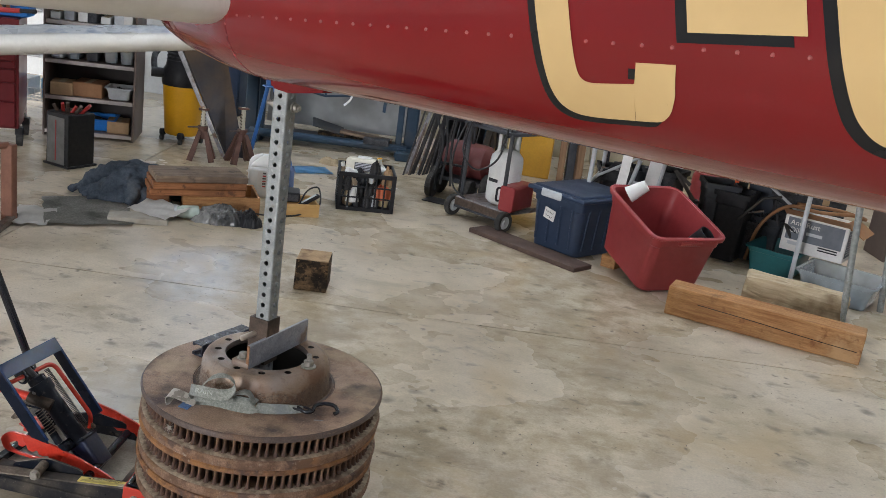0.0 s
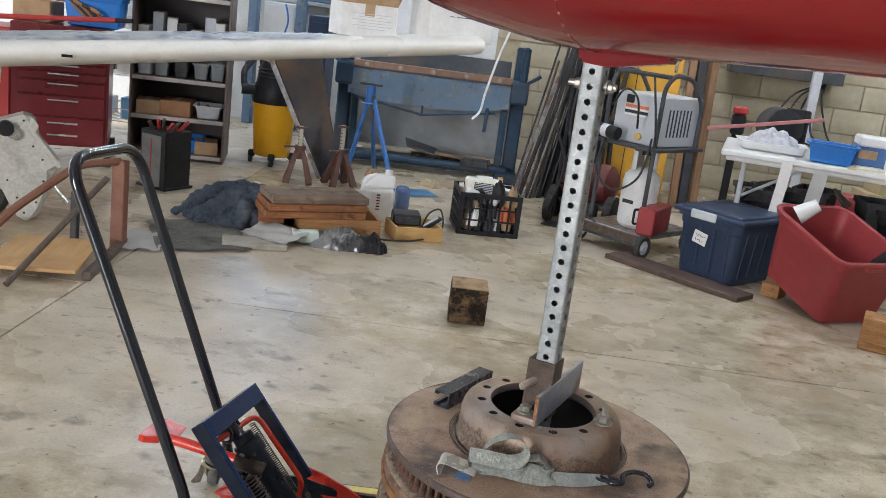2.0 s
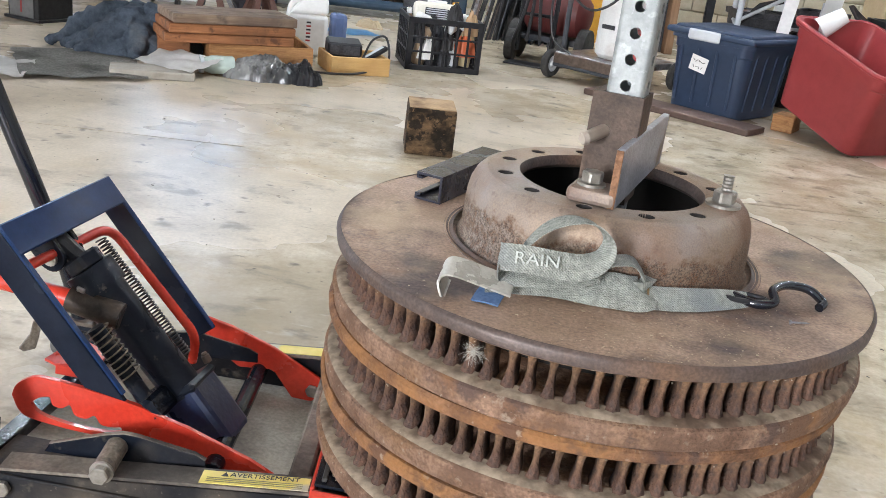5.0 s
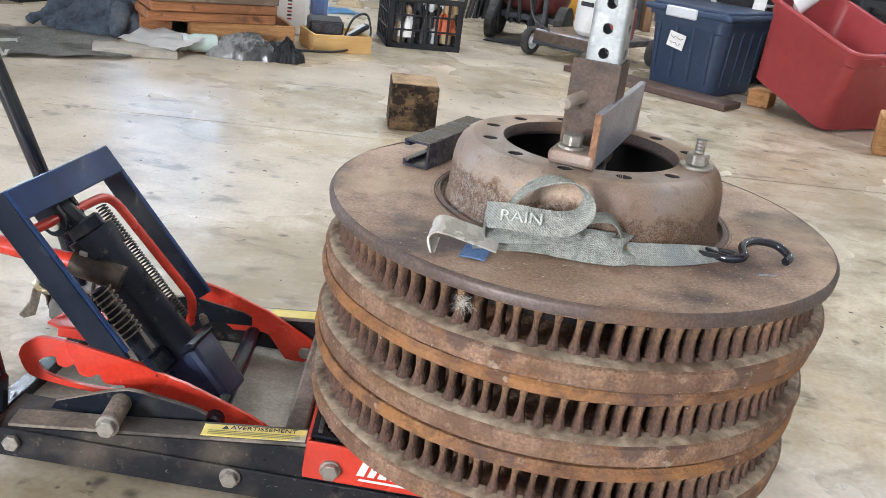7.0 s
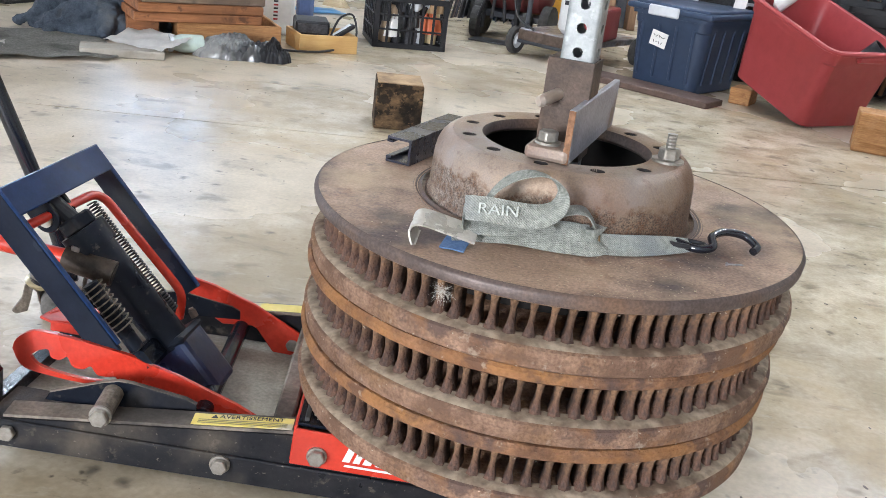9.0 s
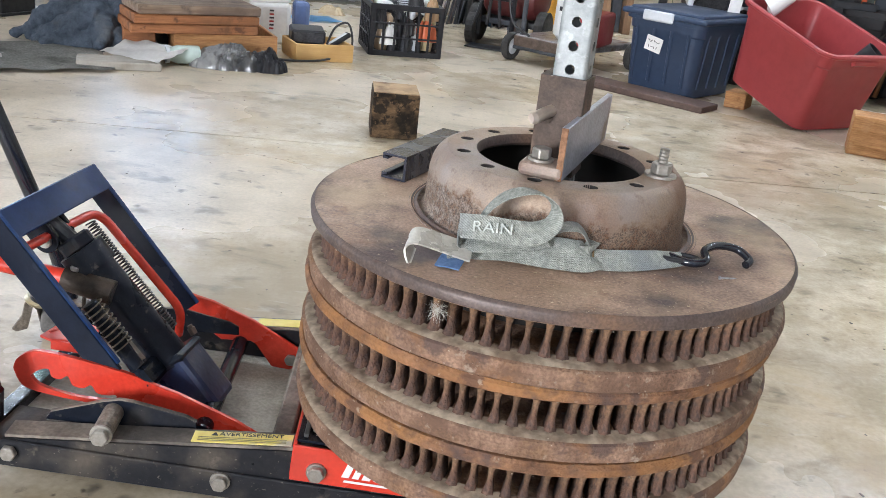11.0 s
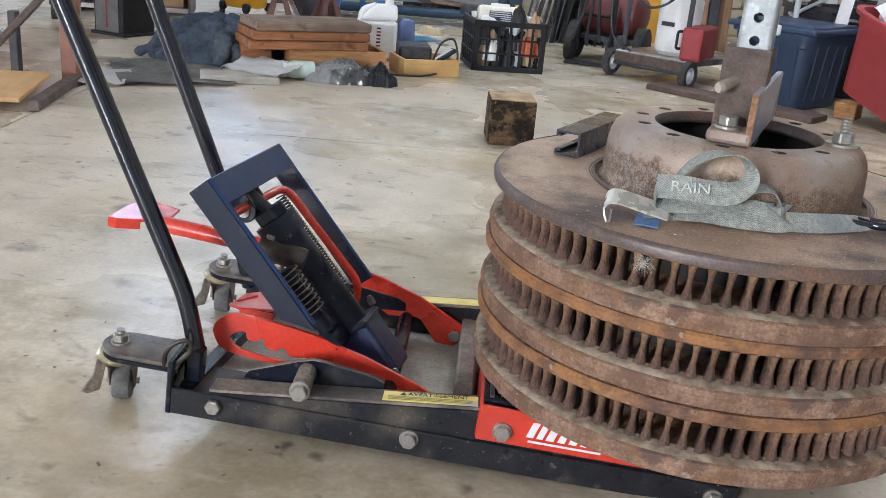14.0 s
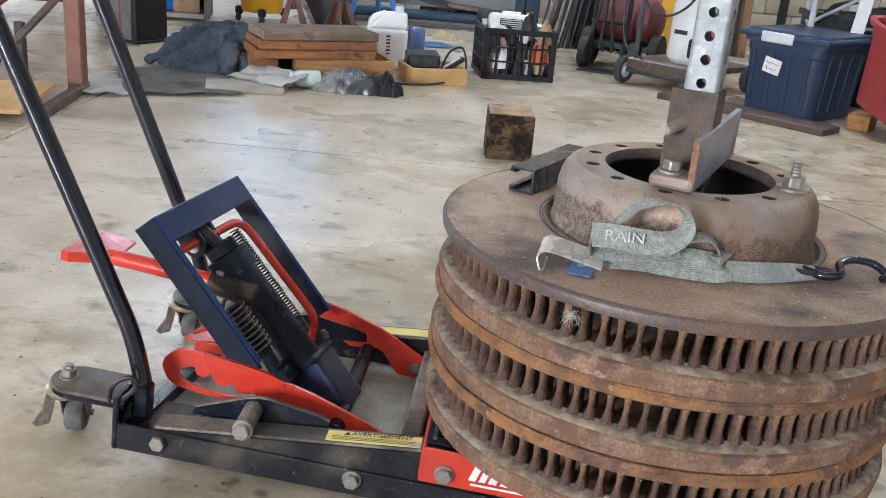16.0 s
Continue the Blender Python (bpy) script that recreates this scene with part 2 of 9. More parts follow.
def weave(m, period):
    """Adds the ribbed weave of webbing to colour and relief."""
    nt = m.node_tree
    N, L = nt.nodes, nt.links.new
    bsdf = N["Principled BSDF"]
    wv = N.new("ShaderNodeTexWave")
    wv.bands_direction = "DIAGONAL"
    wv.inputs["Scale"].default_value = 0.314 / period
    wv.inputs["Distortion"].default_value = 1.5
    L(N.new("ShaderNodeTexCoord").outputs["Object"], wv.inputs["Vector"])
    rg = N.new("ShaderNodeMapRange")
    rg.inputs["To Min"].default_value, rg.inputs["To Max"].default_value = 0.78, 1.12
    L(wv.outputs["Fac"], rg.inputs["Value"])
    mx = N.new("ShaderNodeMix")
    mx.data_type, mx.blend_type = "RGBA", "MULTIPLY"
    mx.inputs["Factor"].default_value = 1
    L(bsdf.inputs["Base Color"].links[0].from_socket, mx.inputs[6])
    L(rg.outputs["Result"], mx.inputs[7])
    L(mx.outputs[2], bsdf.inputs["Base Color"])


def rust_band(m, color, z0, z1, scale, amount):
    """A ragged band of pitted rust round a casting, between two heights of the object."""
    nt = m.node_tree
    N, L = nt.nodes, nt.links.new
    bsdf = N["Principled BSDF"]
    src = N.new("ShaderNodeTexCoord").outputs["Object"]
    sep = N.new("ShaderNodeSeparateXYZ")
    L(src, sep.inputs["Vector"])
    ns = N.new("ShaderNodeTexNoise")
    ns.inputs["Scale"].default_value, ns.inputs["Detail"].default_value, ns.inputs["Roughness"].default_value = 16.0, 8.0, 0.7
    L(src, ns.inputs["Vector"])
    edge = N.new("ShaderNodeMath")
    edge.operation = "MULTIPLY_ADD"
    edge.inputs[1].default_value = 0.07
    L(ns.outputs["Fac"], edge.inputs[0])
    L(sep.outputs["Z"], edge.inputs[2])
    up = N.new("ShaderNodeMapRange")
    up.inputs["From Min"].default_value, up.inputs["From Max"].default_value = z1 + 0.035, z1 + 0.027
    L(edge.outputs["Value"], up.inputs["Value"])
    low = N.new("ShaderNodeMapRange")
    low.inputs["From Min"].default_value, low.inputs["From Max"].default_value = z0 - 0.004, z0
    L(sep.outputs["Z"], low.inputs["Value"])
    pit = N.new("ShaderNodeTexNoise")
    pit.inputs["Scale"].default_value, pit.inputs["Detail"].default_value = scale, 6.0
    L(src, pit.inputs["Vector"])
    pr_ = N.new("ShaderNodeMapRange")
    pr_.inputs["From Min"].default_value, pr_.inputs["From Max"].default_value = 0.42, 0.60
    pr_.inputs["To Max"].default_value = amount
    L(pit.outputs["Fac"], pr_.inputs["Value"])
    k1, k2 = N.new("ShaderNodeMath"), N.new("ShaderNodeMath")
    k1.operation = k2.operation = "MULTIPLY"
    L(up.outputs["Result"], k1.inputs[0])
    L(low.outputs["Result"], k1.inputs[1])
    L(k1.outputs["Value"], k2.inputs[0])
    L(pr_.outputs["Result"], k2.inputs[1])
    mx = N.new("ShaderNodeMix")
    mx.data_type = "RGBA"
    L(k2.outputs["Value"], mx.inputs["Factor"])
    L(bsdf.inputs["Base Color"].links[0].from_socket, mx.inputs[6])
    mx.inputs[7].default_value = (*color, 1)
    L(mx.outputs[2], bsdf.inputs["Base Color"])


weave(WEB, 0.0017)
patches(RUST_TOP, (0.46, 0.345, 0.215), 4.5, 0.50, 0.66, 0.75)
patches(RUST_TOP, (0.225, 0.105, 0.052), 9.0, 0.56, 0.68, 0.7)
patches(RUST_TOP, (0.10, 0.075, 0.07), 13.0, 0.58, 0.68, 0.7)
# grey-blue sheen of the hub, painted in as colour patches
patches(HUB, (0.30, 0.285, 0.285), 5.0, 0.48, 0.66, 0.6)
patches(HUB, (0.13, 0.085, 0.06), 60.0, 0.58, 0.68, 0.5)
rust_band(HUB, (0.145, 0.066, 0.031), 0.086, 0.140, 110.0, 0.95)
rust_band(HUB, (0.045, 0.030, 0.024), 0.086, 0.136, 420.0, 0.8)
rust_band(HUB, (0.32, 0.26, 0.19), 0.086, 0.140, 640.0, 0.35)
patches(RUST, (0.085, 0.058, 0.052), 14.0, 0.53, 0.62, 0.8)
patches(RUST, (0.34, 0.16, 0.06), 6.0, 0.49, 0.64, 0.75)
patches(RUST, (0.14, 0.076, 0.050), 9.0, 0.56, 0.60, 0.85)
patches(DUST_RUST, (0.09, 0.06, 0.052), 16.0, 0.54, 0.62, 0.8)
patches(DUST_RUST, (0.30, 0.145, 0.06), 7.0, 0.52, 0.62, 0.75)
patches(DUST_RUST, (0.145, 0.086, 0.058), 11.0, 0.54, 0.59, 0.8)
patches(DUST_RUST, (0.36, 0.29, 0.22), 60.0, 0.62, 0.70, 0.7)
patches(RUST, (0.38, 0.29, 0.21), 70.0, 0.63, 0.70, 0.7)
LEATHER_THREAD = material("brown_thread", (0.20, 0.13, 0.06), None, 60, 0.9)
HOOK_METAL = material("bright_zinc_hook", (0.40, 0.38, 0.32), (0.56, 0.54, 0.48), 60, 0.36, 0.35, 0.03, 300, 6, (0.26, 0.20, 0.14), 30, (0.55, 0.7))
WEB_MARK = material("webbing_print", (0.42, 0.45, 0.41), (0.56, 0.58, 0.53), 300, 0.9, grit=0.2)
BLUE_TAG = material("blue_web_tag", (0.055, 0.115, 0.24), (0.13, 0.21, 0.35), 150, 0.9)
BLACK_METAL = material("black_coated_metal", (0.016, 0.016, 0.018), (0.03, 0.03, 0.032), 40, 0.4, 0.3, 0.03, 200)
JACK_BLACK = material("black_painted_steel", (0.006, 0.008, 0.013), (0.011, 0.014, 0.021), 30, 0.18, 0.0, 0.02, 200, 6, (0.05, 0.045, 0.04), 9, (0.6, 0.82), 0.06, grit=0.05)
# navy paint, its blue raised to carry the reflected sky
JACK_BLUE_SHEEN = material("navy_steel_sky_sheen", (0.008, 0.027, 0.088), (0.013, 0.037, 0.115), 30, 0.2, 0.0, 0.02, 200, 6, (0.025, 0.032, 0.05), 9, (0.58, 0.8), 0.08, grit=0.05)
dull(JACK_BLUE_SHEEN, 0.22)
dull(CHANNEL, 0.3)
dull(COLLAR_BROWN, 0.25)
BASE_NAVY = material("dusty_navy_paint", (0.010, 0.017, 0.042), (0.016, 0.025, 0.058), 24, 0.34, 0.0, 0.04, 160, 7, (0.055, 0.055, 0.06), 14, (0.58, 0.76), grit=0.12)
JACK_RED = material("red_painted_steel", (0.52, 0.035, 0.018), (0.62, 0.05, 0.025), 20, 0.3, 0, 0.02, 160, 5, (0.42, 0.035, 0.02), 8, (0.5, 0.75), coat=0.2, grit=0.05)
FRAME_BLACK = material("blue_black_frame_paint", (0.006, 0.009, 0.017), (0.010, 0.014, 0.025), 30, 0.22, 0.0, 0.02, 200, 6, (0.03, 0.03, 0.032), 12, (0.62, 0.8), grit=0.04)
RAIL_BLACK = material("dusty_black_rail_paint", (0.009, 0.010, 0.013), (0.020, 0.020, 0.022), 30, 0.35, 0.0, 0.03, 200, 7, (0.075, 0.062, 0.048), 11, (0.52, 0.74), grit=0.10)
patches(RAIL_BLACK, (0.16, 0.132, 0.10), 42.0, 0.60, 0.72, 0.6)
patches(RAIL_BLACK, (0.22, 0.19, 0.155), 180.0, 0.64, 0.70, 0.6)
CASTER_PLATE = material("dusty_caster_plate", (0.022, 0.022, 0.025), (0.15, 0.118, 0.085), 26, 0.5, 0.1, 0.05, 220, 7, (0.20, 0.165, 0.125), 16, (0.48, 0.66), grit=0.12)
SWIVEL_BRASS = material("brassy_zinc", (0.30, 0.25, 0.15), (0.46, 0.39, 0.25), 40, 0.4, 0.7)
WHEEL_GREY = material("dusty_grey_wheel", (0.085, 0.082, 0.076), (0.15, 0.142, 0.13), 40, 0.8, 0, 0.06, 200, grit=0.12)
LEVER_WORN = material("worn_brown_lever", (0.10, 0.082, 0.062), (0.24, 0.20, 0.155), 60, 0.6, 0.2, 0.08, 240, grit=0.15)
SOCKET = material("oily_black_socket", (0.022, 0.018, 0.015), (0.060, 0.046, 0.036), 40, 0.42, 0.2, 0.05, 260, 8, (0.085, 0.062, 0.045), 18, grit=0.1)
HANDLE_BLACK = material("glossy_black_tube", (0.007, 0.009, 0.014), (0.012, 0.014, 0.02), 30, 0.14, 0.0, 0.02, 120, 6, (0.03, 0.03, 0.03), 9, (0.6, 0.8), 0.05, coat=0.4, grit=0.03)
RAM_GREY = material("dusty_black_ram", (0.007, 0.009, 0.014), (0.015, 0.018, 0.025), 18, 0.34, 0.1, 0.03, 160, 6, (0.07, 0.062, 0.052), 9, (0.56, 0.72), grit=0.08)
DUSTY_FLANGE = material("dusty_flange", (0.145, 0.120, 0.094), (0.26, 0.22, 0.175), 25, 0.8, 0.1, 0.06, 200, 7, (0.06, 0.052, 0.045), 9, (0.5, 0.68), grit=0.12)
DUSTY_PAN = material("dusty_pan", (0.30, 0.27, 0.22), (0.42, 0.385, 0.32), 25, 0.8, 0.0, 0.06, 200, 7, (0.17, 0.15, 0.125), 8, grit=0.1)
YELLOW_LABEL = material("yellow_label", (0.72, 0.58, 0.12), (0.80, 0.66, 0.20), 40, 0.6, 0, 0.02, 60, 6, (0.50, 0.46, 0.34), 22, (0.52, 0.62))
LABEL_GREY = material("label_small_print", (0.22, 0.19, 0.08), None, 30, 0.7)
LABEL_BLACK = material("label_print_black", (0.02, 0.02, 0.02), None, 30, 0.6)
RED_PAINT = material("aircraft_red_paint", (0.180, 0.0082, 0.0100), (0.205, 0.0098, 0.0115), 3, 0.14, 0, 0.10, 3.5, 3, (0.165, 0.008, 0.010), 2.5, (0.4, 0.8), 0.05, coat=0.3, grit=0.01)
CREAM = material("cream_paint", (0.58, 0.395, 0.175), (0.61, 0.42, 0.19), 4, 0.22, 0, 0.004, 30, coat=0.4, grit=0.01)
BLACK_PAINT = material("black_paint", (0.012, 0.012, 0.013), None, 10, 0.25, 0, 0, coat=0.3)
WHITE_WING = material("aged_white_paint", (0.76, 0.745, 0.69), (0.80, 0.785, 0.735), 4, 0.32, 0, 0.006, 60, 5, (0.60, 0.575, 0.50), 2.2, (0.5, 0.75), coat=0.2, grit=0.02)
WOOD_DARK = material("oil_stained_timber", (0.055, 0.035, 0.018), (0.17, 0.105, 0.052), 22, 0.8, 0, 0.2, 110, 10, (0.02, 0.014, 0.009), 13, (0.44, 0.60), grain=(1, 1, 3), grit=0.15)
WOOD_END = material("timber_top", (0.34, 0.22, 0.11), (0.46, 0.31, 0.165), 30, 0.8, 0, 0.1, 120, 8, (0.16, 0.095, 0.05), 14, (0.48, 0.68))
WOOD_FIR = material("fir_lumber", (0.27, 0.115, 0.042), (0.50, 0.265, 0.11), 9, 0.65, 0, 0.05, 60, 8, (0.33, 0.18, 0.08), 4, (0.5, 0.75), grain=(0.6, 9, 9), vary=0.12, grit=0.15)
WOOD_RED = material("reddish_old_planks", (0.19, 0.075, 0.033), (0.36, 0.155, 0.066), 9, 0.65, 0, 0.06, 60, 8, (0.19, 0.085, 0.04), 5, (0.5, 0.72), grain=(0.6, 9, 9), vary=0.18)
WOOD_GREY = material("weathered_plank_face", (0.16, 0.105, 0.07), (0.29, 0.215, 0.155), 8, 0.75, 0, 0.06, 60, 8, (0.12, 0.085, 0.065), 5, (0.46, 0.68), grain=(0.5, 7, 7))
WOOD_ROUGH = material("rough_pale_timber", (0.40, 0.31, 0.19), (0.52, 0.42, 0.28), 8, 0.8, 0, 0.1, 70, 8, (0.2, 0.14, 0.08), 5, (0.5, 0.65), grain=(0.5, 7, 7))
PLYWOOD = material("plywood", (0.52, 0.30, 0.12), (0.62, 0.39, 0.175), 6, 0.6, 0, 0.03, 60, 7, (0.42, 0.23, 0.09), 3, grain=(5, 0.7, 5))
TOTE_BLUE = material("navy_plastic", (0.026, 0.042, 0.078), (0.034, 0.053, 0.093), 30, 0.42, 0, 0.03, 300, 5, (0.035, 0.05, 0.085), 5)
TOTE_RED = material("dull_red_plastic", (0.27, 0.040, 0.042), (0.31, 0.048, 0.049), 24, 0.42, 0, 0.02, 260, 5, (0.29, 0.04, 0.04), 4)
GREY_PLASTIC = material("pale_grey_plastic", (0.48, 0.50, 0.52), None, 20, 0.45)
WHITE_PLASTIC = material("white_plastic", (0.70, 0.70, 0.68), (0.76, 0.76, 0.74), 12, 0.4, 0, 0.01, 80, grit=0.02)
WHITE_PAPER = material("white_paper", (0.70, 0.68, 0.65), (0.78, 0.77, 0.74), 10, 0.9, 0, 0.03, 60)
BLACK_PLASTIC = material("black_plastic", (0.014, 0.014, 0.016), (0.025, 0.025, 0.027), 30, 0.45, 0, 0.02, 200)
RUBBER = material("dusty_rubber", (0.035, 0.034, 0.032), (0.065, 0.062, 0.058), 40, 0.85, 0, 0.06, 200)
CLOTH = material("blue_grey_cloth", (0.040, 0.052, 0.070), (0.075, 0.092, 0.115), 40, 0.95, 0, 0.12, 400, 5, (0.12, 0.13, 0.135), 6, (0.55, 0.7), grit=0.2)
CARD_GREY = material("grey_cardboard", (0.23, 0.225, 0.205), (0.34, 0.33, 0.30), 9, 0.9, 0, 0.08, 120, 6, (0.15, 0.145, 0.13), 5, (0.5, 0.65), grit=0.2)
CARDBOARD = material("cardboard", (0.40, 0.255, 0.135), (0.47, 0.31, 0.175), 14, 0.85, 0, 0.03, 120)
CLEAR_PLASTIC = material("clear_plastic", (0.62, 0.68, 0.72), None, 14, 0.2, 0, 0.05, 30, alpha=0.7)
STEEL_DARK = material("dark_sheet_steel", (0.045, 0.048, 0.055), (0.085, 0.09, 0.098), 5, 0.6, 0.15, 0.02, 80, 6, (0.10, 0.08, 0.065), 2.5)
BRAKE_BLUE = material("worn_blue_machine_paint", (0.085, 0.145, 0.225), (0.125, 0.195, 0.285), 7, 0.5, 0.1, 0.04, 120, 8, (0.17, 0.19, 0.19), 4, (0.52, 0.7))
BRAKE_DARK = material("dark_blue_machine_paint", (0.02, 0.045, 0.075), (0.035, 0.065, 0.105), 8, 0.5, 0.1, 0.04, 120, 8, (0.06, 0.07, 0.08), 4)
STAND_BLUE = material("bright_blue_paint", (0.025, 0.12, 0.36), (0.035, 0.15, 0.42), 12, 0.4, 0, 0.02, 120)
STAND_RUST = material("red_brown_stand_paint", (0.075, 0.034, 0.025), (0.13, 0.062, 0.044), 16, 0.65, 0.2, 0.06, 160, 8, (0.1, 0.05, 0.035), 8)
CHEST_RED = material("dark_red_tool_chest", (0.13, 0.014, 0.018), (0.16, 0.018, 0.022), 10, 0.35, 0.1, 0.01, 100, coat=0.2)
BRIGHT_RED = material("bright_red_paint", (0.36, 0.03, 0.028), (0.42, 0.038, 0.035), 10, 0.38)
CHROME = material("dull_chrome", (0.62, 0.62, 0.61), None, 20, 0.25, 0.9)
SHELF_BROWN = material("brown_shelf_enamel", (0.135, 0.098, 0.085), (0.16, 0.118, 0.10), 8, 0.5, 0.1, 0.01, 80)
VAC_YELLOW = material("yellow_plastic_drum", (0.72, 0.36, 0.008), (0.78, 0.40, 0.015), 8, 0.4, 0, 0.01, 80)
YELLOW_STEEL = material("yellow_painted_steel", (0.70, 0.36, 0.03), (0.76, 0.42, 0.05), 6, 0.45, 0, 0.02, 80, 6, (0.6, 0.3, 0.03), 3)
TANK_WHITE = material("white_tank_paint", (0.68, 0.68, 0.66), (0.76, 0.76, 0.74), 8, 0.4, 0, 0.02, 100, 6, (0.52, 0.48, 0.42), 6, (0.58, 0.75))
WELDER_GREY = material("grey_white_enamel", (0.43, 0.45, 0.475), (0.49, 0.51, 0.53), 8, 0.4, 0, 0.01, 80)
ORANGE_PRINT = material("orange_red_print", (0.62, 0.15, 0.06), None, 10, 0.5)
TIMBER_BROWN = material("brown_timber_post", (0.22, 0.125, 0.07), (0.33, 0.20, 0.115), 8, 0.75, 0, 0.05, 60, 8, (0.16, 0.09, 0.05), 3, grain=(8, 8, 0.6), vary=0.25)
BLOCK_WALL = material("painted_block", (0.375, 0.33, 0.24), (0.47, 0.42, 0.31), 12, 0.85, 0, 0.14, 130, 8, (0.27, 0.225, 0.145), 2.2, (0.5, 0.72), vary=0.07)
MORTAR = material("mortar", (0.33, 0.28, 0.185), (0.40, 0.345, 0.24), 20, 0.9, 0, 0.1, 150)
WHITE_WALL = material("white_wall_paint", (0.58, 0.59, 0.585), (0.66, 0.67, 0.665), 3, 0.75, 0, 0.04, 60, 6, (0.46, 0.45, 0.42), 1.6, (0.52, 0.7))
WALL_PALE = material("pale_wall_paint", (0.36, 0.36, 0.345), (0.42, 0.42, 0.40), 3, 0.8, 0, 0.03, 60)
CEILING = material("white_roof_liner", (0.44, 0.45, 0.46), (0.50, 0.51, 0.52), 2, 0.7, 0, 0.02, 30)
BLUE_BIN = material("bright_blue_plastic", (0.012, 0.16, 0.52), (0.018, 0.19, 0.60), 10, 0.38, 0, 0.01, 80)
TEAL = material("teal_plastic", (0.012, 0.12, 0.13), None, 10, 0.4)
BAR_DARK = material("oily_bar_steel", (0.012, 0.012, 0.013), (0.035, 0.032, 0.03), 16, 0.6, 0.2, 0.05, 120, 8, (0.06, 0.045, 0.035), 9)
CLUTTER_DARK = material("dark_clutter", (0.03, 0.031, 0.035), (0.085, 0.085, 0.09), 16, 0.6, 0.2, 0.05, 120, grit=0.2)
CABLE = material("black_cable", (0.012, 0.012, 0.013), None, 20, 0.5)
WIRE_WHITE = material("white_wire_coating", (0.66, 0.67, 0.68), None, 20, 0.45)
LEATHER = material("brown_leather", (0.28, 0.13, 0.055), (0.36, 0.18, 0.08), 12, 0.6, 0, 0.05, 120)
BAG = material("clear_film", (0.15, 0.15, 0.145), (0.24, 0.24, 0.23), 16, 0.12, 0, 0.2, 40, 5, (0.05, 0.05, 0.05), 7, (0.45, 0.55))
TAPE_BLUE = material("pale_blue_film", (0.12, 0.33, 0.56), (0.18, 0.40, 0.62), 12, 0.5)
STRIP = bpy.data.materials.new("strip_light")
STRIP.use_nodes = True
STRIP.node_tree.nodes["Principled BSDF"].inputs["Emission Color"].default_value = (0.85, 0.94, 1.03, 1)
STRIP.node_tree.nodes["Principled BSDF"].inputs["Emission Strength"].default_value = 170.0
FLOOR = dull(concrete_floor(), 0.36)
patches(WOOD_FIR, (0.17, 0.08, 0.034), 7.0, 0.60, 0.68, 0.8)
patches(WOOD_FIR, (0.56, 0.36, 0.19), 4.0, 0.55, 0.65, 0.6)
patches(WOOD_RED, (0.11, 0.05, 0.026), 8.0, 0.56, 0.66, 0.8)
patches(WOOD_GREY, (0.08, 0.06, 0.048), 9.0, 0.54, 0.64, 0.8)
patches(BRAKE_BLUE, (0.22, 0.235, 0.235), 11.0, 0.58, 0.64, 0.8)
patches(BRAKE_BLUE, (0.14, 0.085, 0.06), 17.0, 0.60, 0.66, 0.8)
patches(GALV, (0.20, 0.175, 0.13), 24.0, 0.58, 0.68, 0.7)
patches(GALV, (0.42, 0.44, 0.43), 90.0, 0.56, 0.66, 0.5)
patches(JACK_BLACK, (0.10, 0.088, 0.07), 55.0, 0.62, 0.74, 0.5)
patches(JACK_BLACK, (0.20, 0.18, 0.15), 190.0, 0.66, 0.71, 0.6)
patches(BASE_NAVY, (0.16, 0.145, 0.12), 90.0, 0.64, 0.71, 0.6)
patches(RAM_GREY, (0.15, 0.13, 0.105), 60.0, 0.60, 0.70, 0.5)
patches(JACK_RED, (0.22, 0.03, 0.022), 26.0, 0.62, 0.70, 0.6)
patches(WOOD_FIR, (0.16, 0.062, 0.025), 11.0, 0.60, 0.67, 0.7)
patches(WOOD_RED, (0.07, 0.032, 0.02), 13.0, 0.58, 0.66, 0.8)
patches(WOOD_DARK, (0.012, 0.009, 0.007), 34.0, 0.50, 0.56, 0.9)
patches(WOOD_DARK, (0.20, 0.125, 0.065), 46.0, 0.60, 0.66, 0.7)
patches(CARDBOARD, (0.28, 0.17, 0.085), 9.0, 0.55, 0.68, 0.6)
for m_ in (RUST, DUST_RUST, CLOTH, CLUTTER_DARK, STEEL_DARK, RUBBER, WOOD_DARK, WOOD_RED, WOOD_GREY, WOOD_FIR, CARD_GREY, BLOCK_WALL, BLACK_PLASTIC, TIMBER_BROWN, DUSTY_PAN, WEB, LEDGE_DUST):
    dull(m_, 0.2)
for m_ in (FRAME_BLACK, RAM_GREY, SOCKET):
    dull(m_, 0.16)
for m_ in (JACK_BLACK, RAIL_BLACK, BLACK_METAL, TOTE_BLUE, TOTE_RED, BRAKE_DARK, CHEST_RED, SHELF_BROWN, BLACK_PAINT):
    dull(m_, 0.28)


# ---- modelling helpers ----
def part(name, bm, mat, parent=None, label="", smooth=False, at=None):
    """Links a bmesh as one mesh object under a thing or part."""
    me = bpy.data.meshes.new(name)
    if isinstance(bm, bpy.types.Mesh):
        me = bm
    else:
        bm.normal_update()
        bm.to_mesh(me)
        bm.free()
        me.materials.append(mat)
        if smooth:
            for p in me.polygons:
                p.use_smooth = True
            me.set_sharp_from_angle(angle=radians(38))
    ob = new(name, me)
    if parent:
        ob.parent = parent
    if at is not None:
        ob.matrix_basis = at
    if label:
        tagged(ob, label)
    return ob


def thing(name, label, category, m=None, group="", kind=""):
    ob = new(name)
    ob.empty_display_size = 0.05
    ob.matrix_basis = m or Matrix()
    return tagged(ob, label, category, group, kind)


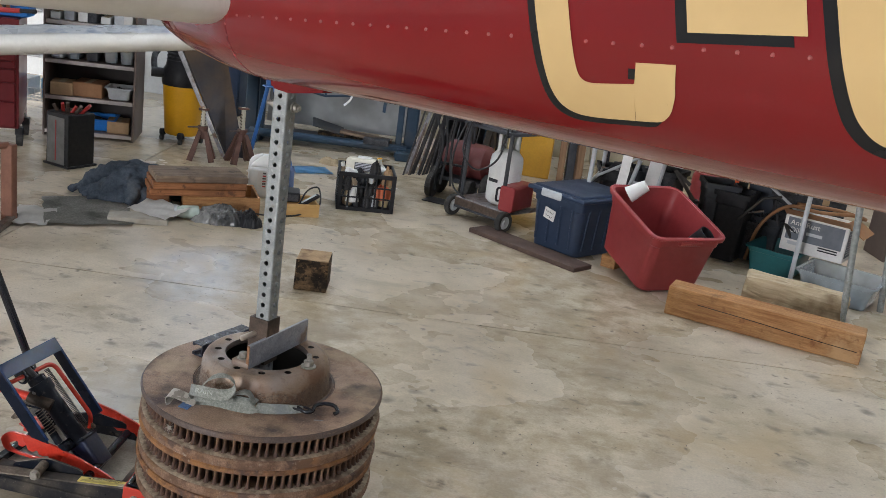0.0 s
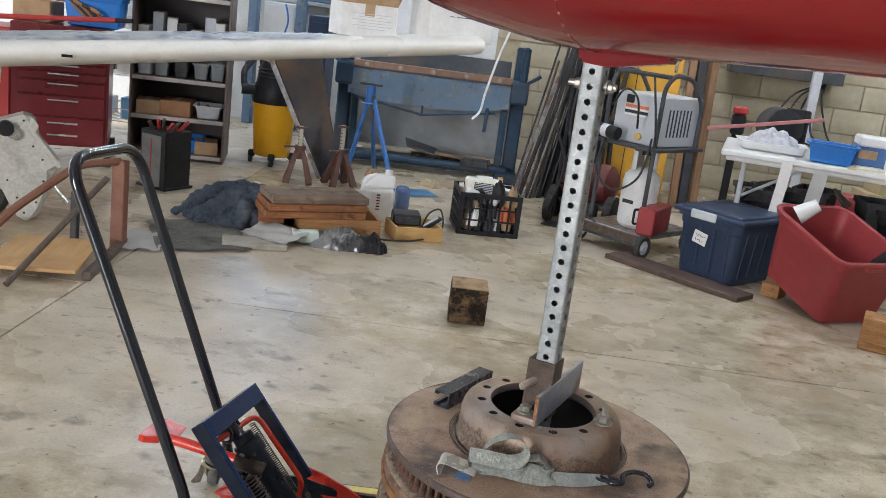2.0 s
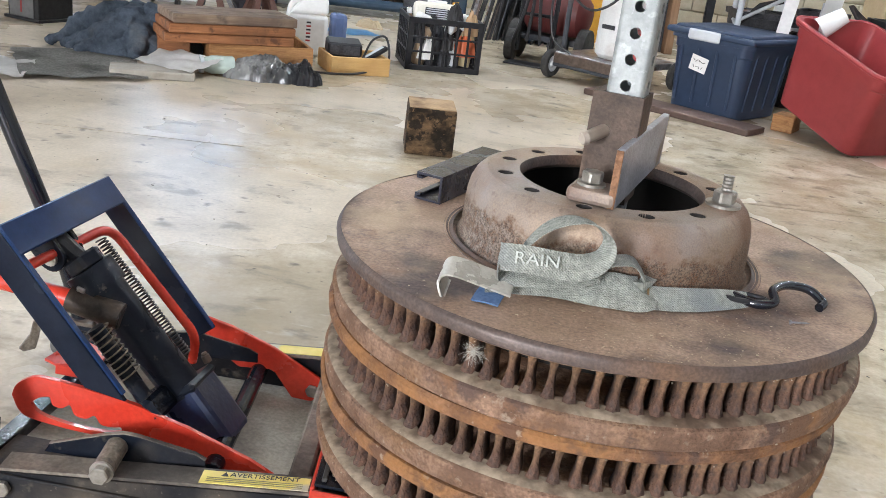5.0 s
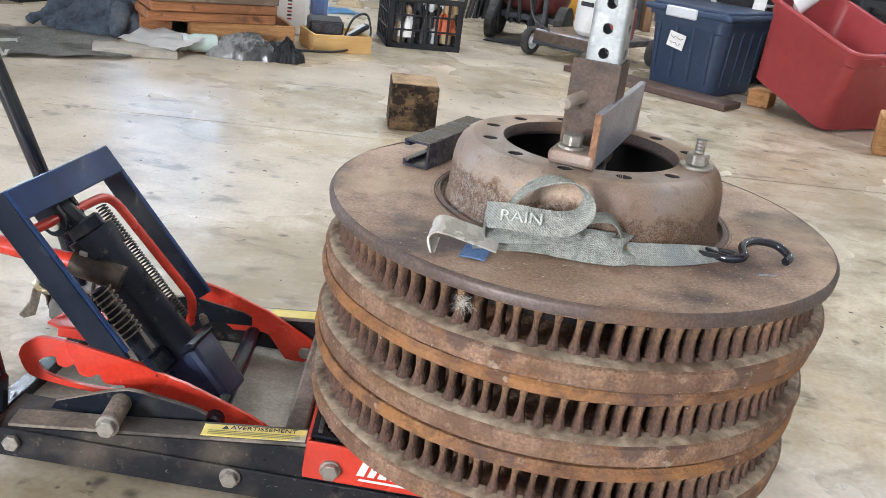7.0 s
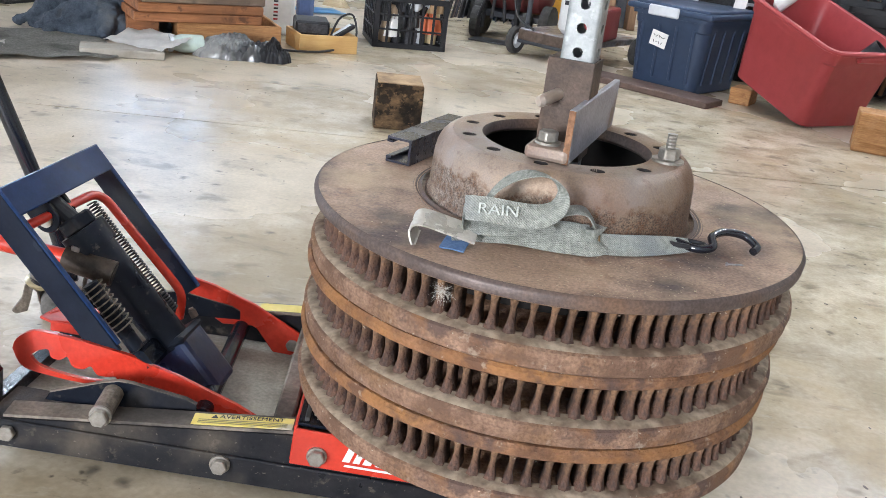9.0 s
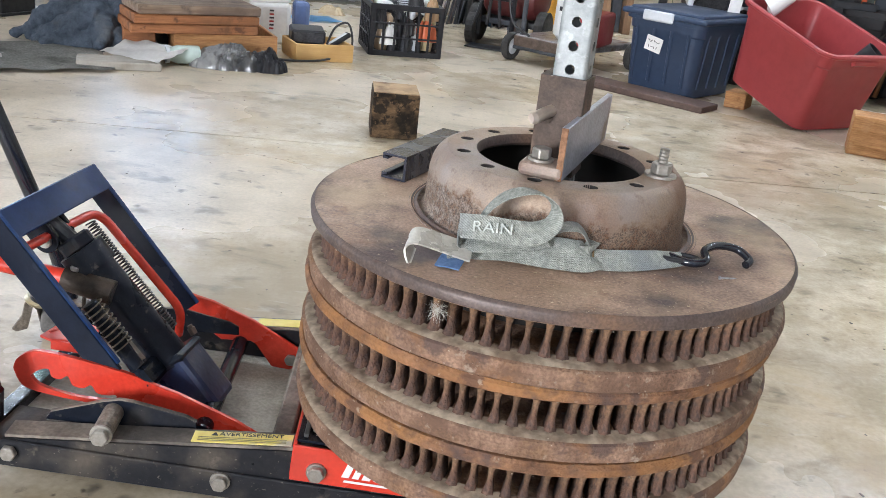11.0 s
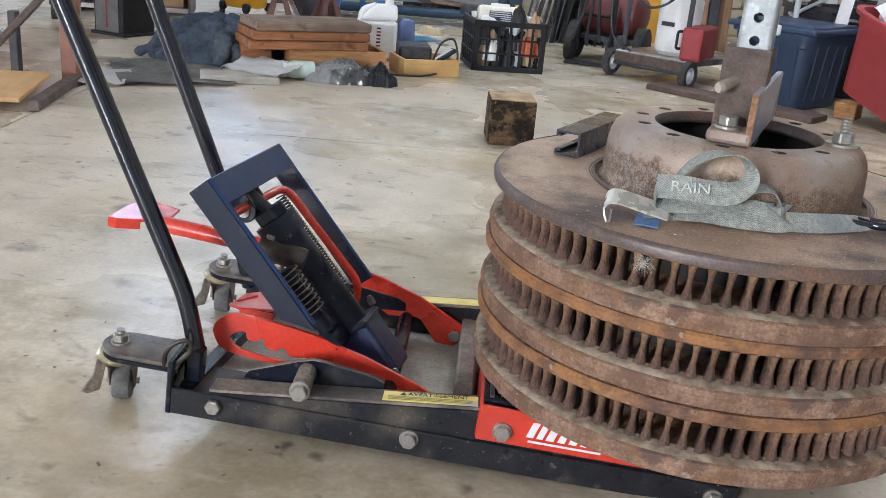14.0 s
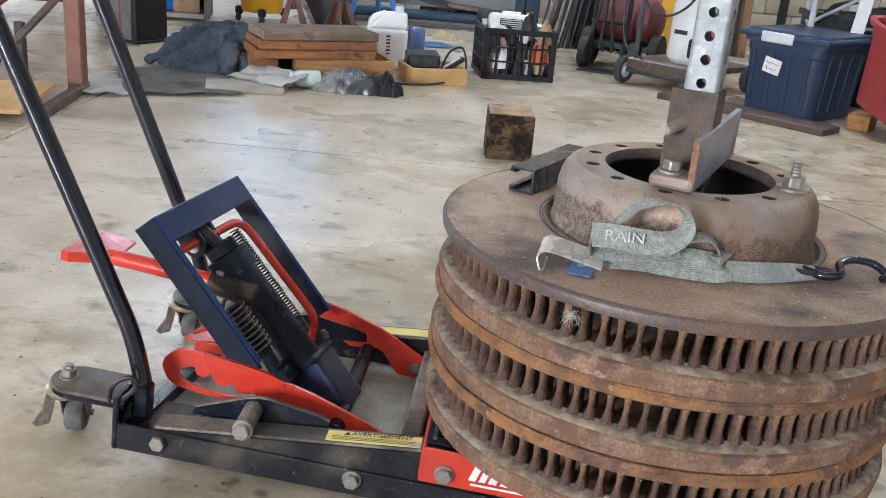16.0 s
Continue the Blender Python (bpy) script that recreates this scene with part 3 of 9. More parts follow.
def add(bm, other, m=None):
    """Joins the bmesh other into bm, by the transform m."""
    me = bpy.data.meshes.new("tmp")
    if m:
        other.transform(m)
    other.to_mesh(me)
    other.free()
    bm.from_mesh(me)
    bpy.data.meshes.remove(me)
    return bm


def B(sx, sy, sz, x=0, y=0, z=0, bev=0.003, bm=None, m=None, seg=1):
    """A box with softened edges, its centre at x, y, z."""
    t = bmesh.new()
    bmesh.ops.create_cube(t, size=1)
    bmesh.ops.scale(t, vec=(sx, sy, sz), verts=t.verts)
    b = min(bev, 0.45 * min(sx, sy, sz))
    if b > 0:
        bmesh.ops.bevel(t, geom=t.edges[:], offset=b, segments=seg, affect="EDGES", profile=0.5)
    bmesh.ops.translate(t, vec=(x, y, z), verts=t.verts)
    return add(bm if bm is not None else bmesh.new(), t, m)


def tube(pts, r, seg=10, bm=None, caps=True, radii=None, flat=None):
    """A round (or flattened) bar along points."""
    bm = bm if bm is not None else bmesh.new()
    P = [Vector(p) for p in pts]
    rings, side = [], None
    for i, p in enumerate(P):
        d = (P[min(i + 1, len(P) - 1)] - P[max(i - 1, 0)]).normalized()
        if side is None:
            side = d.orthogonal().normalized()
        side = (side - d * side.dot(d)).normalized()
        up = d.cross(side)
        rad = radii[i] if radii else r
        rings.append([bm.verts.new(p + (side * math.cos(a) + up * math.sin(a) * (flat or 1)) * rad)
                      for a in [2 * math.pi * k / seg for k in range(seg)]])
    for a, b in zip(rings, rings[1:]):
        for k in range(seg):
            bm.faces.new((a[k], a[(k + 1) % seg], b[(k + 1) % seg], b[k]))
    if caps:
        bm.faces.new(rings[0][::-1])
        bm.faces.new(rings[-1])
    return bm


def arc(pts, radius=0.03, n=5):
    """Rounds the corners of a path."""
    P = [Vector(p) for p in pts]
    out = [P[0]]
    for a, b, c in zip(P, P[1:], P[2:]):
        r = min(radius, 0.45 * (a - b).length, 0.45 * (c - b).length)
        p, q = b + (a - b).normalized() * r, b + (c - b).normalized() * r
        for k in range(n + 1):
            t = k / n
            out.append(p * (1 - t) ** 2 + b * 2 * t * (1 - t) + q * t * t)
    return out + [P[-1]]


def lathe(profile, seg=48, bm=None, closed=False, a0=0.0, a1=2 * math.pi):
    """Turns a profile of (r, z) about the z axis."""
    bm = bm if bm is not None else bmesh.new()
    full = abs(a1 - a0 - 2 * math.pi) < 1e-6
    steps = seg if full else seg + 1
    cols = [[bm.verts.new((r * math.cos(a0 + (a1 - a0) * k / seg), r * math.sin(a0 + (a1 - a0) * k / seg), z)) for r, z in profile] for k in range(steps)]
    m = len(profile)
    for k in range(seg):
        a, b = cols[k], cols[(k + 1) % steps]
        for j in range(m if closed else m - 1):
            q = (a[j], b[j], b[(j + 1) % m], a[(j + 1) % m])
            if len({v.co.to_tuple(6) for v in q}) == 4:
                bm.faces.new(q)
            else:
                u = []
                for v in q:
                    if v.co.to_tuple(6) not in [w.co.to_tuple(6) for w in u]:
                        u.append(v)
                if len(u) == 3:
                    bm.faces.new(u)
    bmesh.ops.remove_doubles(bm, verts=bm.verts, dist=1e-6)
    return bm


def prism(outline, thick, bm=None, m=None, bev=0.0):
    """Extrudes a flat outline (x, y) to a plate of that thickness, from z 0 up."""
    t = bmesh.new()
    f = t.faces.new([t.verts.new((x, y, 0)) for x, y in outline])
    r = bmesh.ops.extrude_face_region(t, geom=[f])
    bmesh.ops.translate(t, vec=(0, 0, thick), verts=[v for v in r["geom"] if isinstance(v, bmesh.types.BMVert)])
    bmesh.ops.recalc_face_normals(t, faces=t.faces)
    if bev:
        bmesh.ops.bevel(t, geom=[e for e in t.edges if len(e.link_faces) == 2 and e.calc_face_angle(0) > 0.6], offset=bev, segments=1, affect="EDGES")
    return add(bm if bm is not None else bmesh.new(), t, m)


def plate_ring(outer, inner, thick, bm=None, m=None):
    """A plate with one hole: outlines outer and inner with the same number of points, thickness along z."""
    t = bmesh.new()
    n = len(outer)
    V = [[t.verts.new((x, y, z)) for x, y in o] for o in (outer, inner) for z in (0, thick)]
    for k in range(n):
        j = (k + 1) % n
        t.faces.new((V[0][k], V[0][j], V[1][j], V[1][k]))
        t.faces.new((V[3][k], V[3][j], V[2][j], V[2][k]))
        t.faces.new((V[1][k], V[1][j], V[3][j], V[3][k]))
        t.faces.new((V[2][k], V[2][j], V[0][j], V[0][k]))
    bmesh.ops.recalc_face_normals(t, faces=t.faces)
    return add(bm if bm is not None else bmesh.new(), t, m)


def hexbolt(r, h, washer=0.0, stud=0.0, stud_r=0.0):
    """A bolt head or nut standing on z 0, with a washer under it and a stud out of it."""
    bm = bmesh.new()
    z = 0.0
    if washer:
        tube([(0, 0, 0), (0, 0, 0.003)], washer, 18, bm)
        z = 0.003
    prism([(r * math.cos(k * math.pi / 3), r * math.sin(k * math.pi / 3)) for k in range(6)], h, bm, Matrix.Translation((0, 0, z)), 0.12 * r)
    if stud:
        n = int(stud / 0.002)
        tube([(0, 0, z + h + 0.002 * k) for k in range(n)], stud_r, 10, bm, True, [stud_r * (1 if k % 2 else 0.86) for k in range(n)])
    return bm


def ribbon(pts, ups, width, thick=0.0015, bm=None, waves=0.0):
    """A strap along points; ups gives the direction across its width at each point."""
    bm = bm if bm is not None else bmesh.new()
    P, rows = [Vector(p) for p in pts], []
    for i, p in enumerate(P):
        d = (P[min(i + 1, len(P) - 1)] - P[max(i - 1, 0)]).normalized()
        w = Vector(ups[i]).normalized()
        n = d.cross(w).normalized()
        rows.append([bm.verts.new(p + w * width * (k / 4 - 0.5) + n * (s * thick / 2 + waves * math.sin(k * 2.1 + i))) for s in (-1, 1) for k in range(5)])
    for a, b in zip(rows, rows[1:]):
        for k in range(4):
            bm.faces.new((a[k], b[k], b[k + 1], a[k + 1]))
            bm.faces.new((a[5 + k], a[6 + k], b[6 + k], b[5 + k]))
        bm.faces.new((a[0], a[5], b[5], b[0]))
        bm.faces.new((a[4], b[4], b[9], a[9]))
    for r in (rows[0], rows[-1]):
        for k in range(4):
            bm.faces.new((r[k], r[k + 1], r[6 + k], r[5 + k]))
    bmesh.ops.recalc_face_normals(bm, faces=bm.faces)
    return bm


def bez(pts, n=24):
    """Points of a smooth curve through control points."""
    P = [Vector(p) for p in pts]
    out = []
    for i in range(len(P) - 1):
        p0, p1, p2, p3 = P[max(i - 1, 0)], P[i], P[i + 1], P[min(i + 2, len(P) - 1)]
        k = max(2, n // (len(P) - 1))
        for j in range(k):
            t = j / k
            out.append(0.5 * ((2 * p1) + (p2 - p0) * t + (2 * p0 - 5 * p1 + 4 * p2 - p3) * t * t + (3 * p1 - p0 - 3 * p2 + p3) * t ** 3))
    return out + [P[-1]]


def crumple(sx, sy, h, seed, nx=34, ny=28, folds=5.0, soft=0.55, fine=0.10, drop=2.4, amp=1.0):
    """A heap of limp sheet: uneven outline, ridged folds at three scales, a closed underside."""
    bm = bmesh.new()
    V = []
    for j in range(ny):
        row = []
        for i in range(nx):
            u, v = i / (nx - 1) * 2 - 1, j / (ny - 1) * 2 - 1
            a = math.atan2(v, u)
            k = max(abs(u), abs(v))
            ro = 0.84 + 0.26 * noise.noise((math.cos(a) * 1.9, math.sin(a) * 1.9, seed)) + 0.08 * noise.noise((math.cos(a) * 6, math.sin(a) * 6, seed))
            x, y = math.cos(a) * k * ro * sx / 2, math.sin(a) * k * ro * sy / 2
            w = noise.noise((x * folds, y * folds, seed + 3)) * 0.12
            f = noise.noise((x * folds * 1.6 + seed, y * folds * 1.1, seed))
            g = 1 - 2 * abs(noise.noise(((x + w) * folds * 2.6 + 2, (y - w) * folds * 2.0 + seed, 1.7)))
            q = 1 - 2 * abs(noise.noise(((x - w) * folds * 6 + 5, (y + w) * folds * 5 + seed, 4.1)))
            z = h * max(0.0, 1 - k ** drop) ** soft * (0.52 + 0.2 * (1 - amp) + amp * (0.34 * f + 0.24 * g) + fine * q) + 0.004
            row.append(bm.verts.new((x + 0.02 * f * sx, y, max(0.003, z))))
        V.append(row)
    for j in range(ny - 1):
        for i in range(nx - 1):
            bm.faces.new((V[j][i], V[j][i + 1], V[j + 1][i + 1], V[j + 1][i]))
    rim = [V[0][i] for i in range(nx)] + [V[j][nx - 1] for j in range(1, ny)] + [V[ny - 1][i] for i in range(nx - 2, -1, -1)] + [V[j][0] for j in range(ny - 2, 0, -1)]
    low = [bm.verts.new((v.co.x, v.co.y, 0)) for v in rim]
    for k in range(len(rim)):
        n = (k + 1) % len(rim)
        bm.faces.new((rim[n], rim[k], low[k], low[n]))
    bm.faces.new(low[::-1])
    bmesh.ops.recalc_face_normals(bm, faces=bm.faces)
    return bm


def text_mesh(text, size, mat, parent, m, name="lettering", extrude=0.0006):
    cu = bpy.data.curves.new(name, "FONT")
    cu.body, cu.size, cu.extrude, cu.align_x, cu.align_y = text, size, extrude, "CENTER", "CENTER"
    tmp = bpy.data.objects.new("tmp", cu)
    scene.collection.objects.link(tmp)
    me = bpy.data.meshes.new_from_object(tmp.evaluated_get(bpy.context.evaluated_depsgraph_get()))
    bpy.data.objects.remove(tmp)
    bpy.data.curves.remove(cu)
    me.materials.clear()
    me.materials.append(mat)
    ob = new(name, me)
    ob.parent = parent
    ob.matrix_basis = m
    return ob


# ---- structure ----
NORTH, SOUTH, WEST, EAST, HIGH = 8.2, -6.0, -8.0, 6.0, 4.2
SLAB_TURN = radians(6.5)

floor = part("floor", B(14.6, 14.8, 0.2, -1.0, 1.1, -0.112, 0), material("dark_joint", (0.07, 0.062, 0.052), (0.12, 0.105, 0.09), 30, 0.9))
tagged(floor, "beige sealed concrete slab floor with dark smudges", "floor", kind="structure")

apron = part("ground", B(400, 400, 0.2, 0, 0, -0.35, 0), material("asphalt_apron", (0.06, 0.06, 0.06), None, 3, 0.9))
tagged(apron, "dark asphalt apron outside the hangar", "ground", kind="structure")

wall_north = thing("wall_north", "painted concrete block wall behind the workshop machines", "wall", kind="structure")
for x0, x1, z0, z1 in ((-8.2, -4.10, 0, HIGH), (-4.10, -3.35, 0, 2.45), (-4.10, -3.35, 3.11, HIGH), (-2.49, -1.05, 0, HIGH), (-1.05, 6.2, 0, HIGH), (-3.35, -2.49, 0, 1.14), (-3.35, -2.49, 1.96, HIGH)):
    part("wall_core", B(x1 - x0, 0.18, z1 - z0, (x0 + x1) / 2, NORTH + 0.115, (z0 + z1) / 2, 0), MORTAR if x0 == -1.05 else WHITE_WALL, wall_north, "" if x0 == -1.05 else "white painted wall")
wall_south = thing("wall_south", "pale wall with an open hangar doorway", "wall", kind="structure")
for x0, x1, z0, z1 in ((-8, -5.2, 0, HIGH), (1.0, 6, 0, HIGH), (-5.2, 1.0, 3.8, HIGH)):
    part("wall_panel", B(x1 - x0, 0.2, z1 - z0, (x0 + x1) / 2, SOUTH - 0.1, (z0 + z1) / 2, 0), WALL_PALE, wall_south)
wall_west = thing("wall_west", "pale wall with a wide open side doorway", "wall", kind="structure")
for y0, y1, z0, z1 in ((SOUTH, 2.0, 0, HIGH), (7.2, NORTH, 0, HIGH), (2.0, 7.2, 3.6, HIGH)):
    part("wall_panel", B(0.2, y1 - y0, z1 - z0, WEST - 0.1, (y0 + y1) / 2, (z0 + z1) / 2, 0), WALL_PALE, wall_west)
wall_east = part("wall_east", B(0.2, 14.2, HIGH, EAST + 0.1, 1.1, HIGH / 2, 0), WALL_PALE)
tagged(wall_east, "pale painted hangar wall", "wall", kind="structure")
ceiling = part("ceiling", B(14.4, 14.6, 0.15, -1.0, 1.1, HIGH + 0.08, 0), CEILING)
tagged(ceiling, "white lined hangar roof", "ceiling", kind="structure")

# strip lights under the roof
for i, (x, y) in enumerate(((-2.4, 6.3), (0.4, 6.3), (2.9, 6.3), (0.3, 4.3), (2.9, 4.3), (0.9, -2.0))):
    if i == 0:
        strip = thing("ceiling_light", "white fluorescent strip light hung under the roof", "light fixture", pose(x, y, 3.55), "strip lights")
        part("housing", B(1.3, 0.14, 0.05, 0, 0, 0.035, 0.006), WHITE_PLASTIC, strip)
        part("tube", tube([(-0.6, 0, -0.01), (0.6, 0, -0.01)], 0.018, 10), STRIP, strip, "glowing white tube")
        part("hanger", tube([(0, 0, 0.05), (0, 0, HIGH - 3.55)], 0.004, 6), BLACK_METAL, strip)
    else:
        copy_thing(strip, pose(x, y, 3.55))


# ---- brake rotors stacked on the jack ----
CX, CY = -0.132, 1.921
VANES, R_OUT = 90, 0.305


def vane_mesh():
    """One cooling vane: a waisted rib that flares into both plates."""
    bm = bmesh.new()
    rows = []
    for k in range(7):
        t = k / 6
        w = 0.0029 + 0.0046 * abs(2 * t - 1.05) ** 2.2
        z = 0.002 + t * 0.048
        ring = []
        for dx, dy in ((R_OUT - 0.015 - 0.003 * math.sin(t * 3.14), -w), (R_OUT - 0.012 - 0.004 * math.sin(t * 3.14), 0),
                       (R_OUT - 0.015 - 0.003 * math.sin(t * 3.14), w), (R_OUT - 0.042, w * 0.55), (R_OUT - 0.042, -w * 0.55)):
            ring.append(bm.verts.new((dx, dy + 0.002 * (t - 0.5), z)))
        rows.append(ring)
    for a, b in zip(rows, rows[1:]):
        for k in range(5):
            bm.faces.new((a[k], a[(k + 1) % 5], b[(k + 1) % 5], b[k]))
    me = bpy.data.meshes.new("vane")
    bm.to_mesh(me)
    bm.free()
    me.materials.append(material("rusty_vane", (0.050, 0.026, 0.018), (0.140, 0.072, 0.045), 45, 0.8, 0.2, 0.2, 260, 8, (0.21, 0.12, 0.065), 11, (0.5, 0.66), vary=0.25, grit=0.2))
    patches(me.materials[0], (0.06, 0.042, 0.036), 30.0, 0.53, 0.62, 0.8)
    patches(me.materials[0], (0.20, 0.115, 0.066), 22.0, 0.58, 0.68, 0.7)
    for p in me.polygons:
        p.use_smooth = True
    return me


VANE = vane_mesh()


def wobble(bm, amount, seed, freq=14):
    for v in bm.verts:
        k = noise.noise((v.co.x * freq + seed, v.co.y * freq, v.co.z * freq * 2))
        r = Vector((v.co.x, v.co.y, 0))
        if r.length > 1e-4:
            v.co += r.normalized() * k * amount
        v.co.z += amount * 0.6 * noise.noise((v.co.x * freq, v.co.y * freq + seed, 3.3))
    return bm


def rotor(dx, dy, z, turn, top):
    """A vented truck brake rotor: two friction plates, a ring of vanes and, on the top one, the hub hat."""
    r = thing("brake_rotor", "large rusty vented brake rotor stacked on a jack" if not top else "large rusty brake rotor with bolted hub on the stack", "brake rotor",
              pose(CX + dx, CY + dy, z, 0, 0, turn), "stacked brake rotors")
    low = lathe([(0.178, 0.0), (R_OUT - 0.005, 0.0), (R_OUT - 0.001, 0.003), (R_OUT, 0.013), (R_OUT + 0.0015, 0.018), (R_OUT, 0.024), (R_OUT - 0.004, 0.027), (0.178, 0.027)], 120, closed=True)
    part("lower_plate", wobble(low, 0.0010, z), DUST_RUST, r, smooth=True)
    zt = 0.072
    t = 0.0885 - zt
    up = lathe([(0.178, zt), (R_OUT - 0.004, zt), (R_OUT, zt + 0.003), (R_OUT + 0.001, zt + t - 0.004), (R_OUT - 0.003, zt + t), (0.178, zt + t)], 120, closed=True)
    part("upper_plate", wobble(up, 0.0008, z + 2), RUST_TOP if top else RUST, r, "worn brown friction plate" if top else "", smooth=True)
    ledge = lathe([(R_OUT - 0.022, 0.0305), (R_OUT - 0.013, 0.0296), (R_OUT - 0.006, 0.0288), (R_OUT - 0.0022, 0.0264)], 120)
    part("dust_ledge", wobble(ledge, 0.0005, z + 4, 30), LEDGE_DUST, r, "tan dust lying on the ledge", smooth=True)
    if top:
        rim = lathe([(R_OUT - 0.0030, zt + t + 0.0006), (R_OUT + 0.0002, zt + t - 0.0016), (R_OUT + 0.0018, zt + t - 0.005), (R_OUT + 0.0010, zt + 0.003)], 120)
        part("rim", wobble(rim, 0.0006, 9.0), RUST_DARK, r, "dark worn rim", smooth=True)
    flake = bmesh.new()
    fr = random.Random(int(z * 1000))
    for k in range(220):
        a, s = fr.uniform(0, 6.283), fr.uniform(0.0003, 0.0008) * (1.8 if k % 13 == 0 else 1)
        zz, rr = ((0.0275, R_OUT - 0.004), (0.022, R_OUT + 0.0005), (zt + 0.002, R_OUT - 0.0005), (0.004, R_OUT - 0.0012))[k % 4]
        B(s, s * fr.uniform(1, 3), s * fr.uniform(0.6, 1.6), 0, 0, 0, 0, flake, pose(rr * math.cos(a), rr * math.sin(a), zz + fr.uniform(-0.003, 0.001), fr.uniform(-40, 40), 0, math.degrees(a)))
    tagged(part("flake_dust", flake, material("pale_flakes", (0.30, 0.235, 0.165), (0.44, 0.37, 0.28), 50, 0.9), r, "pale rust flakes and dust"), kind="stuff")
    # dark core ring: paints in the shade between the vanes
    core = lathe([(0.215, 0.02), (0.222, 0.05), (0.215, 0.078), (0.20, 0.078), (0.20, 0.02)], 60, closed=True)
    part("inner_ring", core, HOLLOW_SHADE, r)
    for k in range(VANES):
        part("vane", VANE, None, r, at=pose(0, 0, 0.0245, 0, 0, 360 * k / VANES - 0.6 + random.uniform(-0.35, 0.35)))
    return r


rotor(-0.006, 0.0, 0.1095, 10, False)
rotor(-0.004, 0.003, 0.1975, 37, False)
R3 = rotor(0.0, 0.0, 0.2855, 0, True)

# hub hat of the top rotor, with real bolt holes and a groove round its foot
HZ = 0.0885
HT = HZ + 0.0775
hat_out = [(0.190, HZ - 0.006), (0.184, HZ + 0.0004), (0.180, HZ - 0.004), (0.1690, HZ - 0.004), (0.1645, HZ + 0.004), (0.1638, HZ + 0.03), (0.1625, HZ + 0.048), (0.1600, HZ + 0.059), (0.1555, HZ + 0.0685),
           (0.149, HZ + 0.0752), (0.142, HT)]
hat = lathe(hat_out, 96)
NH, RH, rh = 12, 0.1240, 0.0090
for k in range(NH):
    a0 = radians(13 + 30 * k)
    outer, inner, deep = [], [], []
    for j in range(24):
        b = 2 * math.pi * j / 24
        c, d = math.cos(b), math.sin(b)
        q = max(abs(c), abs(d))
        r = RH + c / q * 0.0180
        an = a0 + d / q * math.pi / NH
        outer.append(hat.verts.new((r * math.cos(an), r * math.sin(an), HT)))
        px, py = RH + c * rh, d * rh
        for lst, z in ((inner, HT), (deep, HT - 0.014)):
            lst.append(hat.verts.new((px * math.cos(a0) - py * math.sin(a0), px * math.sin(a0) + py * math.cos(a0), z)))
    for j in range(24):
        i = (j + 1) % 24
        hat.faces.new((outer[j], outer[i], inner[i], inner[j]))
        hat.faces.new((inner[j], inner[i], deep[i], deep[j]))
bmesh.ops.remove_doubles(hat, verts=hat.verts, dist=2e-5)
bmesh.ops.recalc_face_normals(hat, faces=hat.faces)
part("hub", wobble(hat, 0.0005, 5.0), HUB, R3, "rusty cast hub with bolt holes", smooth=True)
# near-black linings paint the shade down the bolt holes
for k in range(NH):
    a0 = radians(13 + 30 * k)
    part("bolt_hole", lathe([(rh - 0.0003, HT - 0.0008), (rh - 0.0004, HT - 0.0150), (0.0, HT - 0.0152)], 20), HOLLOW_SHADE, R3, "bolt hole with its shade painted dark", at=pose(RH * math.cos(a0), RH * math.sin(a0), 0))
part("bore_lip", lathe([(0.1062, HT), (0.1046, HT - 0.002), (0.1036, HT - 0.012), (0.106, HT - 0.0155)], 80), RUST_DARK, R3, smooth=True)
# roof and wall of the hub cavity, their shade put into the colour
part("hollow_roof", lathe([(0.106, HT - 0.016), (0.155, HT - 0.018)], 60), HOLLOW_SHADE, R3)
part("bore_wall", lathe([(0.158, HT - 0.016), (0.158, 0.0), (0.158, -0.17), (0.0, -0.17)], 60), HOLLOW_SHADE, R3, "hub hollow with its shade painted dark")
part("groove", lathe([(0.1735, HZ + 0.0016), (0.1775, HZ - 0.0005), (0.1815, HZ + 0.0010)], 96), RUST_DARK, R3)

# chips and dust lying on the disc face
bm = bmesh.new()
for k in range(420):
    a, r = random.uniform(0, 6.283), random.uniform(0.19, 0.30)
    if k % 2:
        a = random.gauss(-1.35, 0.35)
    s = random.uniform(0.0003, 0.0008) * (1.8 if k % 12 == 0 else 1)
    B(s * random.uniform(1, 3), s, s * 0.6, r * math.cos(a), r * math.sin(a), HZ + 0.0008, 0, bm, None)
tagged(part("sawdust", bm, material("pale_chips", (0.42, 0.34, 0.23), None, 50, 0.9), R3, "pale sawdust chips"), kind="stuff")

# nut and stud on the hub
stud = thing("hub_stud", "zinc stud with nut and washer on the rusty hub", "bolt", pose(CX + 0.126 * math.cos(radians(-17)), CY + 0.126 * math.sin(radians(-17)), 0.2855 + HT))
part("nut", hexbolt(0.0135, 0.014, 0.0195), ZINC, stud)
part("threaded_end", hexbolt(0.004, 0.001, 0, 0.020, 0.0062), ZINC, stud, at=pose(0, 0, 0.015))

nail = thing("nail", "small rusty nail lying on the rotor face", "nail", pose(0.050, 1.758, 0.3762, 0, 0, 12))
part("shank", tube([(0, 0, 0), (0.016, 0, 0), (0.020, 0, 0)], 0.0011, 8, None, True, [0.0011, 0.0011, 0.0003]), STEEL_GREY, nail)
part("head", tube([(-0.0010, 0, 0), (0.0, 0, 0)], 0.0024, 10), STEEL_GREY, nail)

